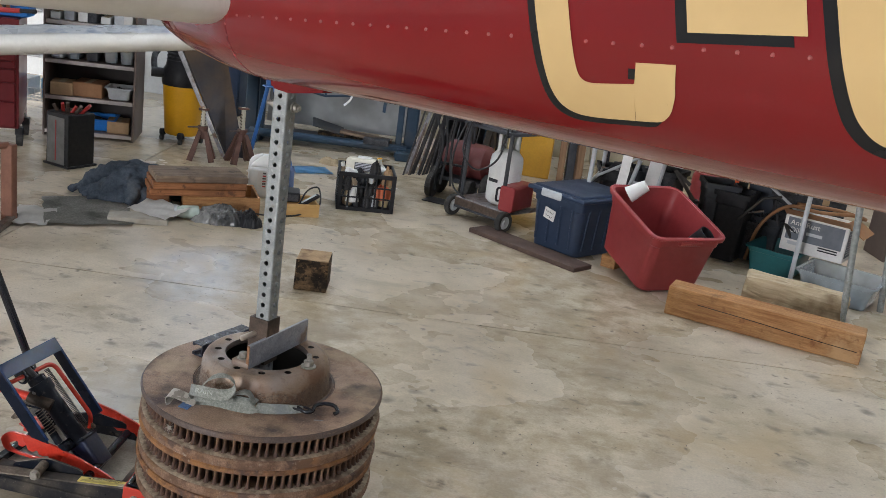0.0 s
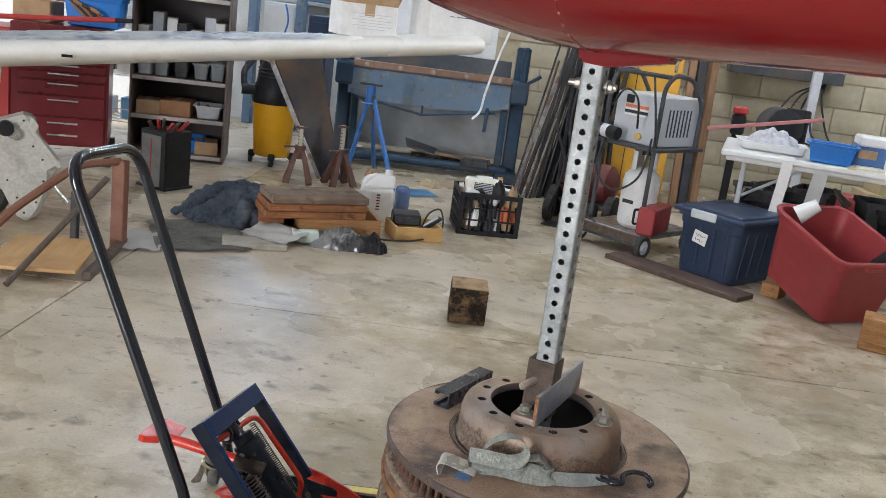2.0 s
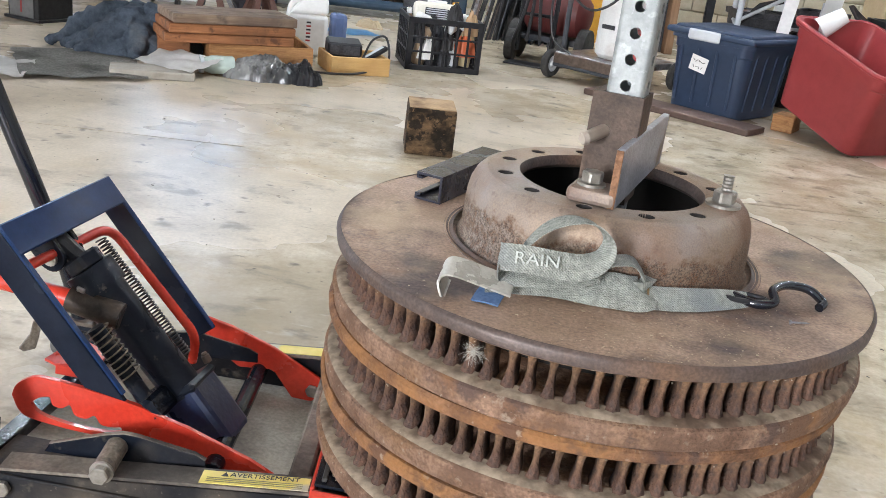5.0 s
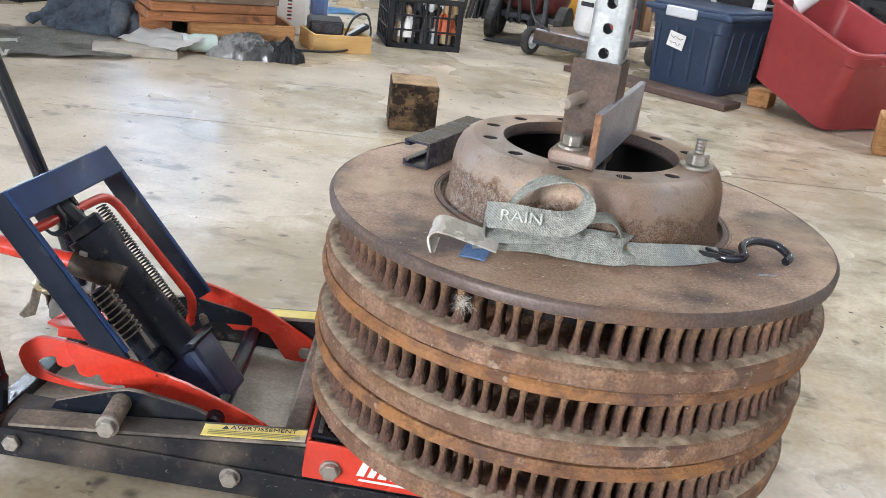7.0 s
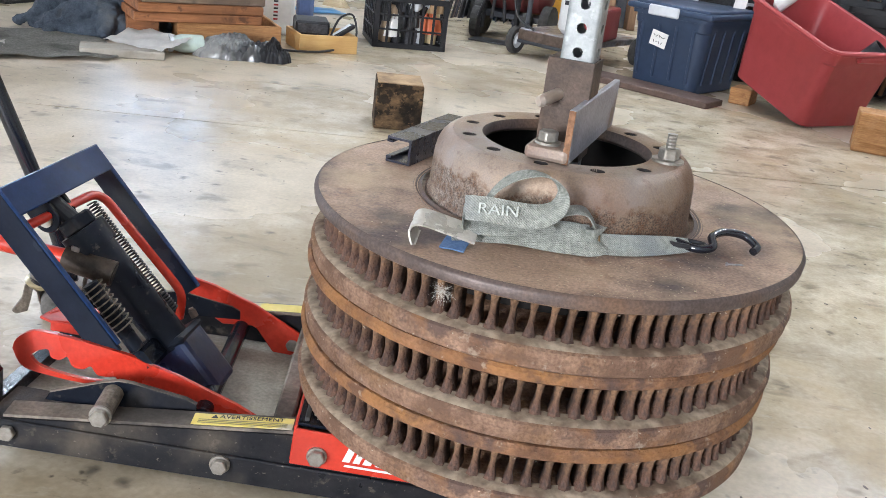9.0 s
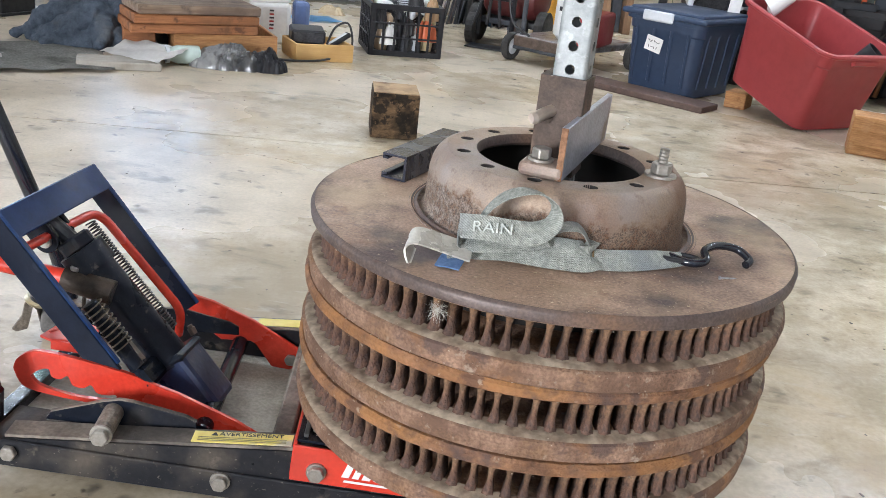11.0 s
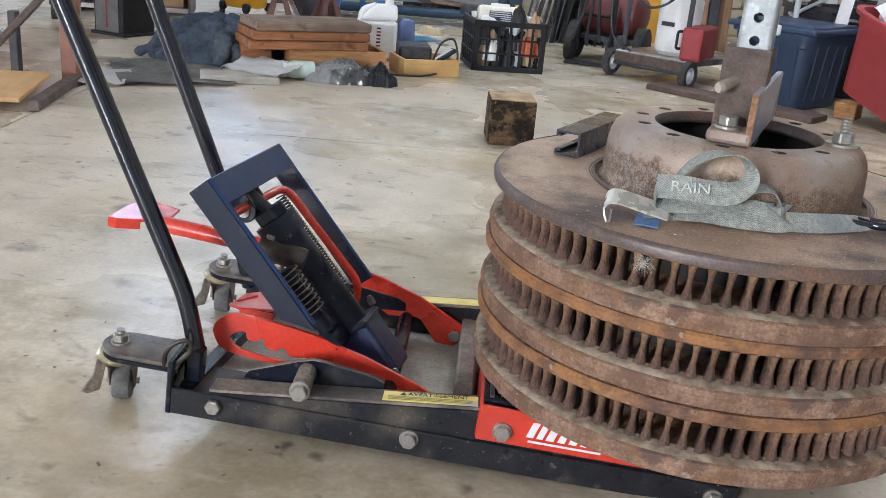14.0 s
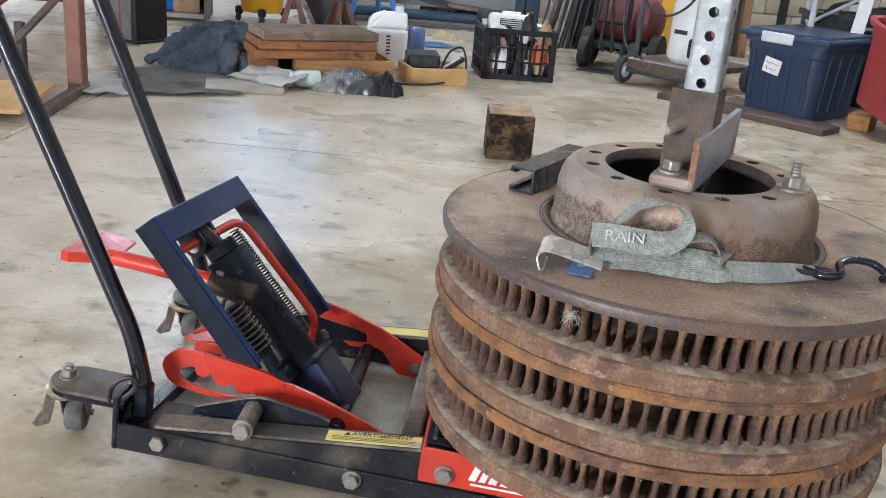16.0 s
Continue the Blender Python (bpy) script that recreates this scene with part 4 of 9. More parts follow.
# spider tuft caught between the vanes
tuft = bmesh.new()
for k in range(130):
    a, b = random.uniform(-1.3, 1.3), random.uniform(-1.3, 1.3)
    d = Vector((math.sin(a), -abs(math.cos(a)) * 0.35, math.sin(b))).normalized() * random.uniform(0.004, 0.015)
    bend = Vector((random.uniform(-1, 1), 0, random.uniform(-1, 1))) * 0.0028
    at = Vector((random.gauss(0, 0.0012), 0, random.gauss(0, 0.0016)))
    tube([at, at + d * 0.5 + bend, at + d + Vector((0, 0, -0.0015))], 0.00008, 4, tuft)
tf = part("seed_tuft", tuft, material("pale_fluff", (0.40, 0.37, 0.32), None, 50, 0.9))
tf.matrix_basis = pose(-0.258, 1.628, 0.355)
tagged(tf, "pale seed tuft caught between rusty vanes", "seed tuft", kind="stuff")

# ---- perforated support post with its collar and plate ----
PX, PY = -0.135, 1.898
POST_TURN = -17


def perforated_tube(w, pitch, n, hole, wall):
    """Square tube with a row of holes in each side."""
    bm = bmesh.new()
    h, seg, rc = w / 2, 16, 0.005
    for s in range(4):
        rot = Matrix.Rotation(s * math.pi / 2, 4, "Z")
        for k in range(n):
            z = (k + 0.5) * pitch
            outer, inner, deep = [], [], []
            for j in range(seg):
                a = 2 * math.pi * j / seg
                c, d = math.cos(a), math.sin(a)
                q = max(abs(c), abs(d))
                outer.append(bm.verts.new(rot @ Vector((c / q * (h - rc), -h, z + d / q * pitch / 2))))
                inner.append(bm.verts.new(rot @ Vector((c * hole, -h, z + d * hole))))
                deep.append(bm.verts.new(rot @ Vector((c * hole, -h + wall, z + d * hole))))
            for j in range(seg):
                i = (j + 1) % seg
                bm.faces.new((outer[j], outer[i], inner[i], inner[j]))
                bm.faces.new((inner[j], inner[i], deep[i], deep[j]))
    L = n * pitch
    e = math.tan(math.pi / 8) / 2
    levels = sorted({round(v, 7) for k in range(n) for v in ((k) * pitch, (k + 0.5 - e) * pitch, (k + 0.5) * pitch, (k + 0.5 + e) * pitch, (k + 1) * pitch)})
    for s in range(4):
        rot = Matrix.Rotation(s * math.pi / 2, 4, "Z")
        col = []
        for k in range(5):
            a = -math.pi / 2 + k / 4 * math.pi / 2
            col.append([bm.verts.new(rot @ Vector((h - rc + rc * math.cos(a), -h + rc + rc * math.sin(a), z))) for z in levels])
        for a, b in zip(col, col[1:]):
            for k in range(len(levels) - 1):
                bm.faces.new((a[k], b[k], b[k + 1], a[k + 1]))
    bmesh.ops.remove_doubles(bm, verts=bm.verts, dist=1e-5)
    bmesh.ops.recalc_face_normals(bm, faces=bm.faces)
    return bm


post = thing("support_post", "galvanised perforated square post propping up the aircraft tail", "post", pose(PX, PY, 0.114, 0, 0, POST_TURN))
part("perforated_tube", perforated_tube(0.0405, 0.02746, 37, 0.0061, 0.0026), GALV, post)
cb = bmesh.new()
co = [(-0.0275, -0.026), (0.0275, -0.026), (0.0275, 0.026), (-0.0275, 0.026)]
ci = [(-0.0212, -0.0212), (0.0212, -0.0212), (0.0212, 0.0212), (-0.0212, 0.0212)]
plate_ring([(x - 0.004, y) for x, y in co], ci, 0.118, cb, pose(0, 0, 0.326))
part("collar", cb, COLLAR_BROWN, post, "brown scaled steel collar")
part("cross_pin", tube([(-0.026, -0.066, 0.398), (-0.024, -0.064, 0.3984), (0.0, 0.028, 0.408)], 0.0072, 16, None, True, [0.0058, 0.0072, 0.0072]), material("worn_pin", (0.52, 0.44, 0.36), (0.62, 0.54, 0.45), 30, 0.4, 0.6), post, "worn pale steel pin")
tb = tube([(-0.046, 0, 0.978), (0.044, 0, 0.978)], 0.0062, 12)
part("top_bolt", tb, ZINC, post, "zinc bolt through the post")
part("bolt_head", hexbolt(0.0105, 0.009, 0.013), ZINC, post, at=pose(-0.022, 0, 0.978, 0, -90, 0))
part("nut", hexbolt(0.0105, 0.010, 0.013), ZINC, post, at=pose(0.026, 0, 0.978, 0, 90, 0))

plate = thing("steel_plate", "bare steel plate standing on edge across the hub", "steel plate", pose(-0.1045, 1.920, 0.4525, 0, 0, 72.5))
part("web", B(0.250, 0.008, 0.063, 0, 0, 0.0315, 0.001), PLATE_STEEL, plate)
part("sawn_end", B(0.0012, 0.0076, 0.062, -0.1256, 0, 0.0313, 0.0004), RUST, plate, "rusty sawn end")
part("flange", B(0.048, 0.052, 0.016, -0.104, 0.0225, 0.008, 0.005, seg=2), HUB, plate, "rusty foot flange")
part("bolt", hexbolt(0.0120, 0.012, 0.015), ZINC, plate, at=pose(-0.106, 0.0275, 0.016))
for k in range(9):
    part("chalk_mark", B(0.004 + 0.004 * (k % 3), 0.0006, 0.012, -0.10 + 0.017 * k, 0.0043, 0.036 + 0.004 * (k % 2), 0), material("chalk", (0.55, 0.53, 0.52), None, 40, 0.9), plate)

# strut channel lying against the hub
ch = bmesh.new()
w, h, t, lip = 0.035, 0.036, 0.003, 0.008
prof = [(-w / 2, h), (-w / 2, 0), (w / 2, 0), (w / 2, h), (w / 2 - lip, h), (w / 2 - lip, h - 0.008), (w / 2 - lip + t, h - 0.008), (w / 2 - lip + t, h - t), (w / 2 - t, h - t), (w / 2 - t, t),
        (-w / 2 + t, t), (-w / 2 + t, h - t), (-w / 2 + lip - t, h - t), (-w / 2 + lip - t, h - 0.008), (-w / 2 + lip, h - 0.008), (-w / 2 + lip, h)]
prism(prof, 0.19, ch)
chan = part("strut_channel", ch, CHANNEL)
chan.matrix_basis = pose(-0.345, 1.985, 0.3745 + 0.018, 0, 0, -22) @ Matrix(((0, -1, 0, 0), (0, 0, 1, 0), (-1, 0, 0, 0), (0, 0, 0, 1))) @ Matrix.Translation((0, -0.018, 0))
tagged(chan, "dark steel strut channel offcut lying on the rotor", "steel channel")

# tie-down strap with hooks
strap = thing("tie_down_strap", "grey-green webbing tie-down strap with hooks lying on the rotor", "strap", pose(0, 0, 0.3745))
Z = Vector((0, 0, 1))


def run(keys, n, name="webbing", mat=WEB, waves=0.0004, thick=0.0017, label=""):
    """A strap through keys of (place, direction across, width), smoothed."""
    P = bez([k[0] for k in keys], n)
    U = bez([k[1] for k in keys], n)
    Wd = [w.x for w in bez([(k[2], 0, 0) for k in keys], n)]
    bm = bmesh.new()
    rows = []
    for i, p in enumerate(P):
        d = (P[min(i + 1, len(P) - 1)] - P[max(i - 1, 0)]).normalized()
        w = (U[i] - d * U[i].dot(d)).normalized()
        nn = d.cross(w)
        rows.append([bm.verts.new(p + w * Wd[i] * (k / 8 - 0.5) * (-sd if sd > 0 else 1) * (-1 if sd > 0 else 1) + nn * (sd * thick / 2 * (1 if 0 < k < 8 else 0.55) + waves * math.sin(k * 0.9 + i * 0.33)))
                     for sd, ks in ((-1, range(9)), (1, range(8, -1, -1))) for k in ks])
    for a_, b_ in zip(rows, rows[1:]):
        for k in range(18):
            bm.faces.new((a_[k], a_[(k + 1) % 18], b_[(k + 1) % 18], b_[k]))
    bm.faces.new(rows[0])
    bm.faces.new(rows[-1][::-1])
    bmesh.ops.recalc_face_normals(bm, faces=bm.faces)
    return part(name, bm, mat, strap, label, smooth=True)


# lettered band that turns up into the open loop
run([((-0.247, 1.711, 0.043), (0, 0.32, 0.95), 0.0265), ((-0.220, 1.708, 0.045), (0, 0.30, 0.95), 0.0265), ((-0.192, 1.711, 0.0425), (0, 0.34, 0.94), 0.0265), ((-0.166, 1.716, 0.0425), (-0.25, 0.55, 0.80), 0.0265),
     ((-0.148, 1.724, 0.053), (-0.55, 0.80, 0.20), 0.026), ((-0.147, 1.731, 0.069), (-0.35, 0.90, -0.10), 0.025), ((-0.162, 1.734, 0.081), (-0.15, 0.95, -0.15), 0.025), ((-0.184, 1.734, 0.082), (0, 0.97, 0.05), 0.025),
     ((-0.207, 1.733, 0.070), (0.15, 0.95, 0.25), 0.025), ((-0.224, 1.730, 0.050), (0.2, 0.92, 0.35), 0.025), ((-0.232, 1.726, 0.028), (0.2, 0.90, 0.40), 0.025)], 96)
# short return under the lettered band
run([((-0.247, 1.712, 0.040), (0, 0.6, 0.8), 0.024), ((-0.243, 1.722, 0.022), (0, 0.9, 0.4), 0.024), ((-0.215, 1.722, 0.022), (0, 0.8, 0.6), 0.024), ((-0.180, 1.726, 0.026), (0, 0.75, 0.65), 0.022), ((-0.150, 1.736, 0.030), (0, 0.8, 0.6), 0.020)], 40)
# wide folded band lying over the rotor, doubled back at its end
run([((-0.258, 1.716, 0.012), (0.1, 0.8, 0.6), 0.022), ((-0.232, 1.722, 0.013), (0.1, 0.75, 0.66), 0.022), ((-0.205, 1.733, 0.0125), (0.05, 0.72, 0.69), 0.026), ((-0.170, 1.737, 0.0145), (0, 0.72, 0.69), 0.034),
     ((-0.135, 1.737, 0.0150), (-0.05, 0.72, 0.69), 0.039), ((-0.113, 1.738, 0.0150), (-0.15, 0.72, 0.68), 0.039), ((-0.099, 1.745, 0.0145), (-0.5, 0.60, 0.62), 0.036), ((-0.110, 1.752, 0.020), (-0.3, 0.7, 0.6), 0.028)], 72, waves=0.0009)
# small fold standing behind it
run([((-0.158, 1.733, 0.030), (0.2, 0.9, 0.35), 0.020), ((-0.136, 1.738, 0.045), (0.15, 0.95, 0.2), 0.021), ((-0.116, 1.746, 0.044), (0, 0.95, 0.1), 0.021), ((-0.101, 1.748, 0.026), (-0.1, 0.9, 0.3), 0.018)], 30)
# tail to the hook
run([((-0.116, 1.745, 0.012), (-0.1, 0.74, 0.67), 0.026), ((-0.092, 1.7475, 0.0098), (-0.1, 0.74, 0.67), 0.026), ((-0.050, 1.7585, 0.0092), (-0.15, 0.74, 0.65), 0.026), ((-0.012, 1.776, 0.0090), (-0.2, 0.76, 0.62), 0.023), ((0.012, 1.786, 0.0085), (-0.2, 0.8, 0.55), 0.017)], 40)
part("stitching", tube([(-0.0965, 1.7365, 0.002), (-0.0955, 1.746, 0.0112), (-0.096, 1.754, 0.0195)], 0.0011, 6), LEATHER_THREAD, strap, "brown stitching")
run([((-0.245, 1.722, 0.0085), (1, -0.22, 0), 0.027), ((-0.251, 1.706, 0.0045), (1, -0.24, 0), 0.027), ((-0.255, 1.690, 0.0020), (1, -0.26, 0), 0.027)], 12, "tag", BLUE_TAG)
fh = bez([(-0.230, 1.711, 0.013), (-0.262, 1.711, 0.0205), (-0.285, 1.711, 0.0255), (-0.2955, 1.711, 0.0245), (-0.300, 1.710, 0.017), (-0.2955, 1.708, 0.004), (-0.292, 1.708, 0.002)], 36)
part("flat_hook", ribbon(fh, [Vector((0.10, 0.93, 0.30))] * len(fh), 0.029, 0.0022), HOOK_METAL, strap, "flat shiny zinc end hook")
hk = bez([(-0.004, 1.788, 0.010), (0.018, 1.775, 0.009), (0.036, 1.779, 0.012), (0.038, 1.798, 0.018), (0.056, 1.815, 0.020), (0.080, 1.819, 0.017), (0.093, 1.806, 0.010), (0.087, 1.796, 0.007)], 56)
part("hook", tube(hk, 0.0048, 12), HANDLE_BLACK, strap, "black coated steel hook", smooth=True)
ring = [Vector((0.006 + 0.024 * math.cos(a), 1.786 + 0.010 * math.sin(a), 0.010)) for a in [2 * math.pi * k / 24 for k in range(25)]]
part("ring", tube(ring, 0.003, 8), BLACK_METAL, strap, smooth=True)
text_mesh("RAIN", 0.0158, WEB_MARK, strap, pose(-0.2115, 1.7058, 0.0462, 72.5, 0, 2) @ Matrix.Diagonal((1.22, 1.0, 1.0, 1.0)), "lettering", 0.0002)

# ---- motorcycle lift jack ----
JX, JY = Vector((0.995, 0.067, -0.0765)).normalized(), Vector((-0.067, 0.9977, 0))
JY = (JY - JX * JX.dot(JY)).normalized()
JZ = JX.cross(JY)
JM = Matrix.Translation((-0.811, 1.707, 0.045)) @ Matrix((JX, JY, JZ)).transposed().to_4x4()
jack = thing("lift_jack", "black and red hydraulic motorcycle lift jack holding the rotors", "jack", JM)
W = 0.362


def rail(y, side, name):
    r = part(name, B(0.735, 0.006, 0.037, 0.3675, y, 0.0185, 0.0015), RAIL_BLACK, jack)
    part("rail_flange", B(0.735, 0.03, 0.006, 0.3675, y - side * 0.016, 0.003, 0.001), RAIL_BLACK, r)
    return r


near_rail = rail(0.0, -1, "side_rail")
far_rail = rail(W, 1, "side_rail")
for x, z in ((0.056, 0.022), (0.31, 0.025), (0.705, 0.018)):
    part("bolt", hexbolt(0.0105, 0.008, 0.0125 if x > 0.2 else 0), ZINC, near_rail, at=pose(x, -0.003, z, 90, 0, 0))
    part("bolt", hexbolt(0.0105, 0.008), ZINC, far_rail, at=pose(x, W + 0.003, z, -90, 0, 0))
part("end_plate", B(0.008, 0.075, 0.075, -0.004, 0.0375, 0.034, 0.002), JACK_BLACK, jack)
part("end_plate", B(0.008, 0.075, 0.075, 0.041, W - 0.0375, 0.034, 0.002), JACK_BLACK, jack)
part("end_tie", tube([(0.012, 0.02, 0.022), (0.050, W - 0.02, 0.022)], 0.013, 4), JACK_BLACK, jack)
part("cross_bar", tube([(0.715, 0.0, 0.02), (0.715, W, 0.02)], 0.011, 12), JACK_BLACK, jack)
part("cross_bar", B(0.026, W - 0.05, 0.03, 0.372, W / 2, 0.043, 0.003), DUSTY_FLANGE, jack)
part("pan", B(0.51, W - 0.03, 0.004, 0.275, W / 2, 0.008, 0.001), DUSTY_PAN, jack, "dusty bottom pan")

# lifting arms beside the rails, their labels and the saddle
for y, s in ((0.018, -1), (W - 0.018, 1)):
    am = bmesh.new()
    prism([(0.045, 0.012), (0.045, 0.036), (0.395, 0.0785), (0.42, 0.077), (0.66, 0.06), (0.66, 0.03), (0.35, 0.022)], 0.004, am, pose(0, y - 0.012, 0, 90, 0, 0))
    arm = part("lifting_arm", am, RAIL_BLACK, jack)
    part("arm_top", prism([(0.048, -0.014), (0.395, -0.014), (0.395, 0.018), (0.048, 0.018)], 0.004, None, pose(0, y, 0.0310, 0, -6.93, 0)), DUSTY_FLANGE, arm, "dusty arm flange")
    lab = part("label", prism([(0.270, -0.0115), (0.392, -0.0115), (0.392, 0.0125), (0.270, 0.0125)], 0.0008, None, pose(0, y, 0.0353, 0, -6.93, 0)), YELLOW_LABEL, arm, "yellow warning label")
    if s < 0:
        text_mesh("AVERTISSEMENT", 0.0108, LABEL_BLACK, lab, pose(0, y, 0.0353, 0, -6.93, 0) @ pose(0.341, 0.0068, 0.0012), "lettering", 0.0002)
        part("warning_mark", prism([(0.2915, 0.0030), (0.3000, 0.0030), (0.2958, 0.0108)], 0.0004, None, pose(0, y, 0.0363, 0, -6.93, 0)), LABEL_BLACK, lab)
        for k in range(3):
            part("text_line", B(0.108, 0.0010, 0.0004, 0.331, -0.0010 - 0.0034 * k, 0.0012, 0, None, pose(0, y, 0.0353, 0, -6.93, 0)), LABEL_GREY, lab)
    br = bmesh.new()
    by = y + 0.027 * -s
    edge = [(0.0813, 0.0445), (0.0868, 0.0555), (0.1494, 0.0808), (0.1694, 0.0866), (0.185, 0.0866), (0.2522, 0.0772), (0.2656, 0.0715), (0.2670, 0.058)]
    prism(edge + [(0.14, 0.046)], 0.006, br, pose(0, by + 0.003, 0, 90, 0, 0), 0.0008)
    bracket = part("pivot_bracket", br, JACK_BLACK, arm)
    lip_pts = [Vector((x, by, z + 0.0008)) for x, z in edge[1:7]]
    part("dusty_edge", ribbon(lip_pts, [Vector((0, 1, 0))] * 6, 0.0055, 0.0012), DUSTY_FLANGE, bracket, "dust lying on the bracket edge")
    part("pivot_sleeve", tube([(0.164, y + 0.028 * -s * 1.0, 0.070), (0.164, y - 0.020 * -s, 0.066)], 0.0125, 18), LEVER_WORN, arm, "worn grey pivot sleeve")
    part("pivot_bolt", hexbolt(0.0115, 0.009, 0.0135), ZINC, arm, at=pose(0.164, y + s * 0.021, 0.066, -90 * s, 0, 0))

saddle = part("saddle", B(0.30, W - 0.008, 0.004, 0.545, W / 2, 0.094, 0.001), JACK_BLACK, jack, at=pose(0, 0, 0, 0, 0, 0))
for y in (-0.005, W + 0.005):
    part("saddle_side", B(0.305, 0.005, 0.05, 0.545, y, 0.069, 0.0015), JACK_RED, saddle, "red painted saddle side")
    part("bolt", hexbolt(0.011, 0.008, 0.0125), ZINC, saddle, at=pose(0.424, y + (-0.0025 if y < 0 else 0.0025), 0.062, 90 if y < 0 else -90, 0, 0))
part("saddle_front", B(0.005, W, 0.05, 0.394, W / 2, 0.069, 0.0015), JACK_RED, saddle)
for k in range(14):
    part("pad_rib", B(0.006, W - 0.02, 0.005, 0.405 + 0.0205 * k, W / 2, 0.0985, 0.001), RUBBER, saddle, "" if k else "black ribbed rubber pad")
for k, (x0, x1) in enumerate(((0.455, 0.466), (0.468, 0.478), (0.480, 0.492), (0.495, 0.506), (0.509, 0.521), (0.524, 0.534), (0.537, 0.55))):
    part("mark_bar", prism([(x0, 0.060), (x0 + 0.006, 0.082), (x1 + 0.004, 0.082), (x1 - 0.002, 0.060)], 0.0006, None, pose(0, -0.0077, 0, 90, 0, 0)), WHITE_PLASTIC, saddle, "" if k else "white slanted mark bar")
part("mark_line", prism([(0.458, 0.053), (0.459, 0.056), (0.552, 0.056), (0.551, 0.053)], 0.0006, None, pose(0, -0.0077, 0, 90, 0, 0)), WHITE_PLASTIC, saddle, "thin white mark line")

# handle: a bent tube loop
hp = arc([(0.016, 0.0385, 0.080), (-0.002, 0.040, 0.146), (-0.321, 0.062, 0.768), (-0.294, 0.302, 0.765), (-0.020, 0.334, 0.146), (0.010, 0.336, 0.045)], 0.062, 9)
part("handle", tube(hp, 0.0116, 18), HANDLE_BLACK, jack, "black bent tube handle", smooth=True)

part("handle_socket", B(0.024, 0.022, 0.050, 0.017, 0.038, 0.056, 0.004), JACK_BLACK, jack)
part("corner_gusset", B(0.13, 0.080, 0.004, 0.075, 0.052, 0.024, 0.001), SOCKET, jack)

# slanted cradle frame of the hydraulic ram
FD = Vector((0.170, 0, -0.172)).normalized()
FM = pose(-0.018, 0.07, 0.275, 0, 0, -9) @ Matrix.Translation((0, -0.07, 0)) @ Matrix((FD, Vector((0, 1, 0)), FD.cross(Vector((0, 1, 0))))).transposed().to_4x4()
frame_part = part("ram_frame", B(0.006, 0.230, 0.034, 0.003, 0.187, 0.017, 0.0015, None, FM), JACK_BLUE_SHEEN, jack, "navy steel frame with sky reflection painted into its blue")
for y in (0.073, 0.301):
    ll = 0.228 if y < 0.2 else 0.243
    foot = [(0, 0), (ll - 0.029, 0), (ll + 0.008, 0.033), (0, 0.033)] if y < 0.2 else [(0, 0), (ll, 0), (ll, 0.033), (0, 0.033)]
    part("frame_leg", prism(foot, 0.006, None, FM @ pose(0, y + 0.003, 0, 90, 0, 0), 0.0008), FRAME_BLACK, frame_part)
    # flange and top take the bluer colour with the painted sky reflection
    part("frame_flange", B(ll, 0.008, 0.003, ll / 2, y + (0.003 if y < 0.2 else -0.003), 0.0335, 0.001, None, FM), JACK_BLUE_SHEEN, frame_part)
part("frame_top", B(0.040, 0.228, 0.005, 0.020, 0.187, 0.0335, 0.0015, None, FM), JACK_BLUE_SHEEN, frame_part)

# hydraulic ram, pump and return springs, along the frame
ram = part("ram", tube([FM @ Vector((0.092, 0.168, 0.026)), FM @ Vector((0.280, 0.186, 0.020))], 0.025, 22), RAM_GREY, jack, "black hydraulic ram", smooth=True)
part("ram_collar", tube([FM @ Vector((0.088, 0.168, 0.026)), FM @ Vector((0.118, 0.170, 0.025))], 0.030, 22), RAM_GREY, ram, smooth=True)
part("ram_nut", hexbolt(0.025, 0.020), RAM_GREY, ram, at=FM @ pose(0.090, 0.168, 0.026, 0, -90, 0))
part("ram_rod", tube([FM @ Vector((0.03, 0.168, 0.012)), FM @ Vector((0.078, 0.168, 0.024))], 0.012, 14), BLACK_METAL, ram)
for y in (0.150, 0.186):
    lug = [(0.014, -0.010), (0.056, -0.010)] + [(0.056 + 0.017 * math.sin(b), 0.007 - 0.017 * math.cos(b)) for b in [math.pi * k / 10 for k in range(11)]] + [(0.014, 0.024)]
    part("clevis", prism(lug, 0.007, None, FM @ pose(0, y + 0.0035, 0, 90, 0, 0), 0.0012), JACK_BLACK, ram)
part("clevis_pin", tube([FM @ Vector((0.056, 0.143, 0.007)), FM @ Vector((0.056, 0.194, 0.007))], 0.0088, 18), ZINC, ram)
part("ram_base", B(0.090, 0.062, 0.058, 0.317, 0.195, 0.018, 0.008, None, FM, 2), BASE_NAVY, ram, "dark navy base block")
part("ram_base_top", B(0.012, 0.068, 0.064, 0.276, 0.195, 0.018, 0.005, None, FM), RAM_GREY, ram)
part("release_screw", hexbolt(0.006, 0.010, 0, 0.006, 0.004), STEEL_BROWN, ram, at=FM @ pose(0.268, 0.225, 0.045, 0, -80, 0))
part("base_shaft", tube([(0.27, 0.06, 0.045), (0.27, W - 0.02, 0.045)], 0.012, 14), JACK_BLACK, jack)
part("pump", tube([FM @ Vector((0.150, 0.112, 0.026)), FM @ Vector((0.250, 0.122, 0.016))], 0.0100, 14), RAM_GREY, jack, smooth=True)
part("pump_base", B(0.03, 0.06, 0.04, 0.268, 0.145, 0.002, 0.005, None, FM), JACK_BLACK, jack)


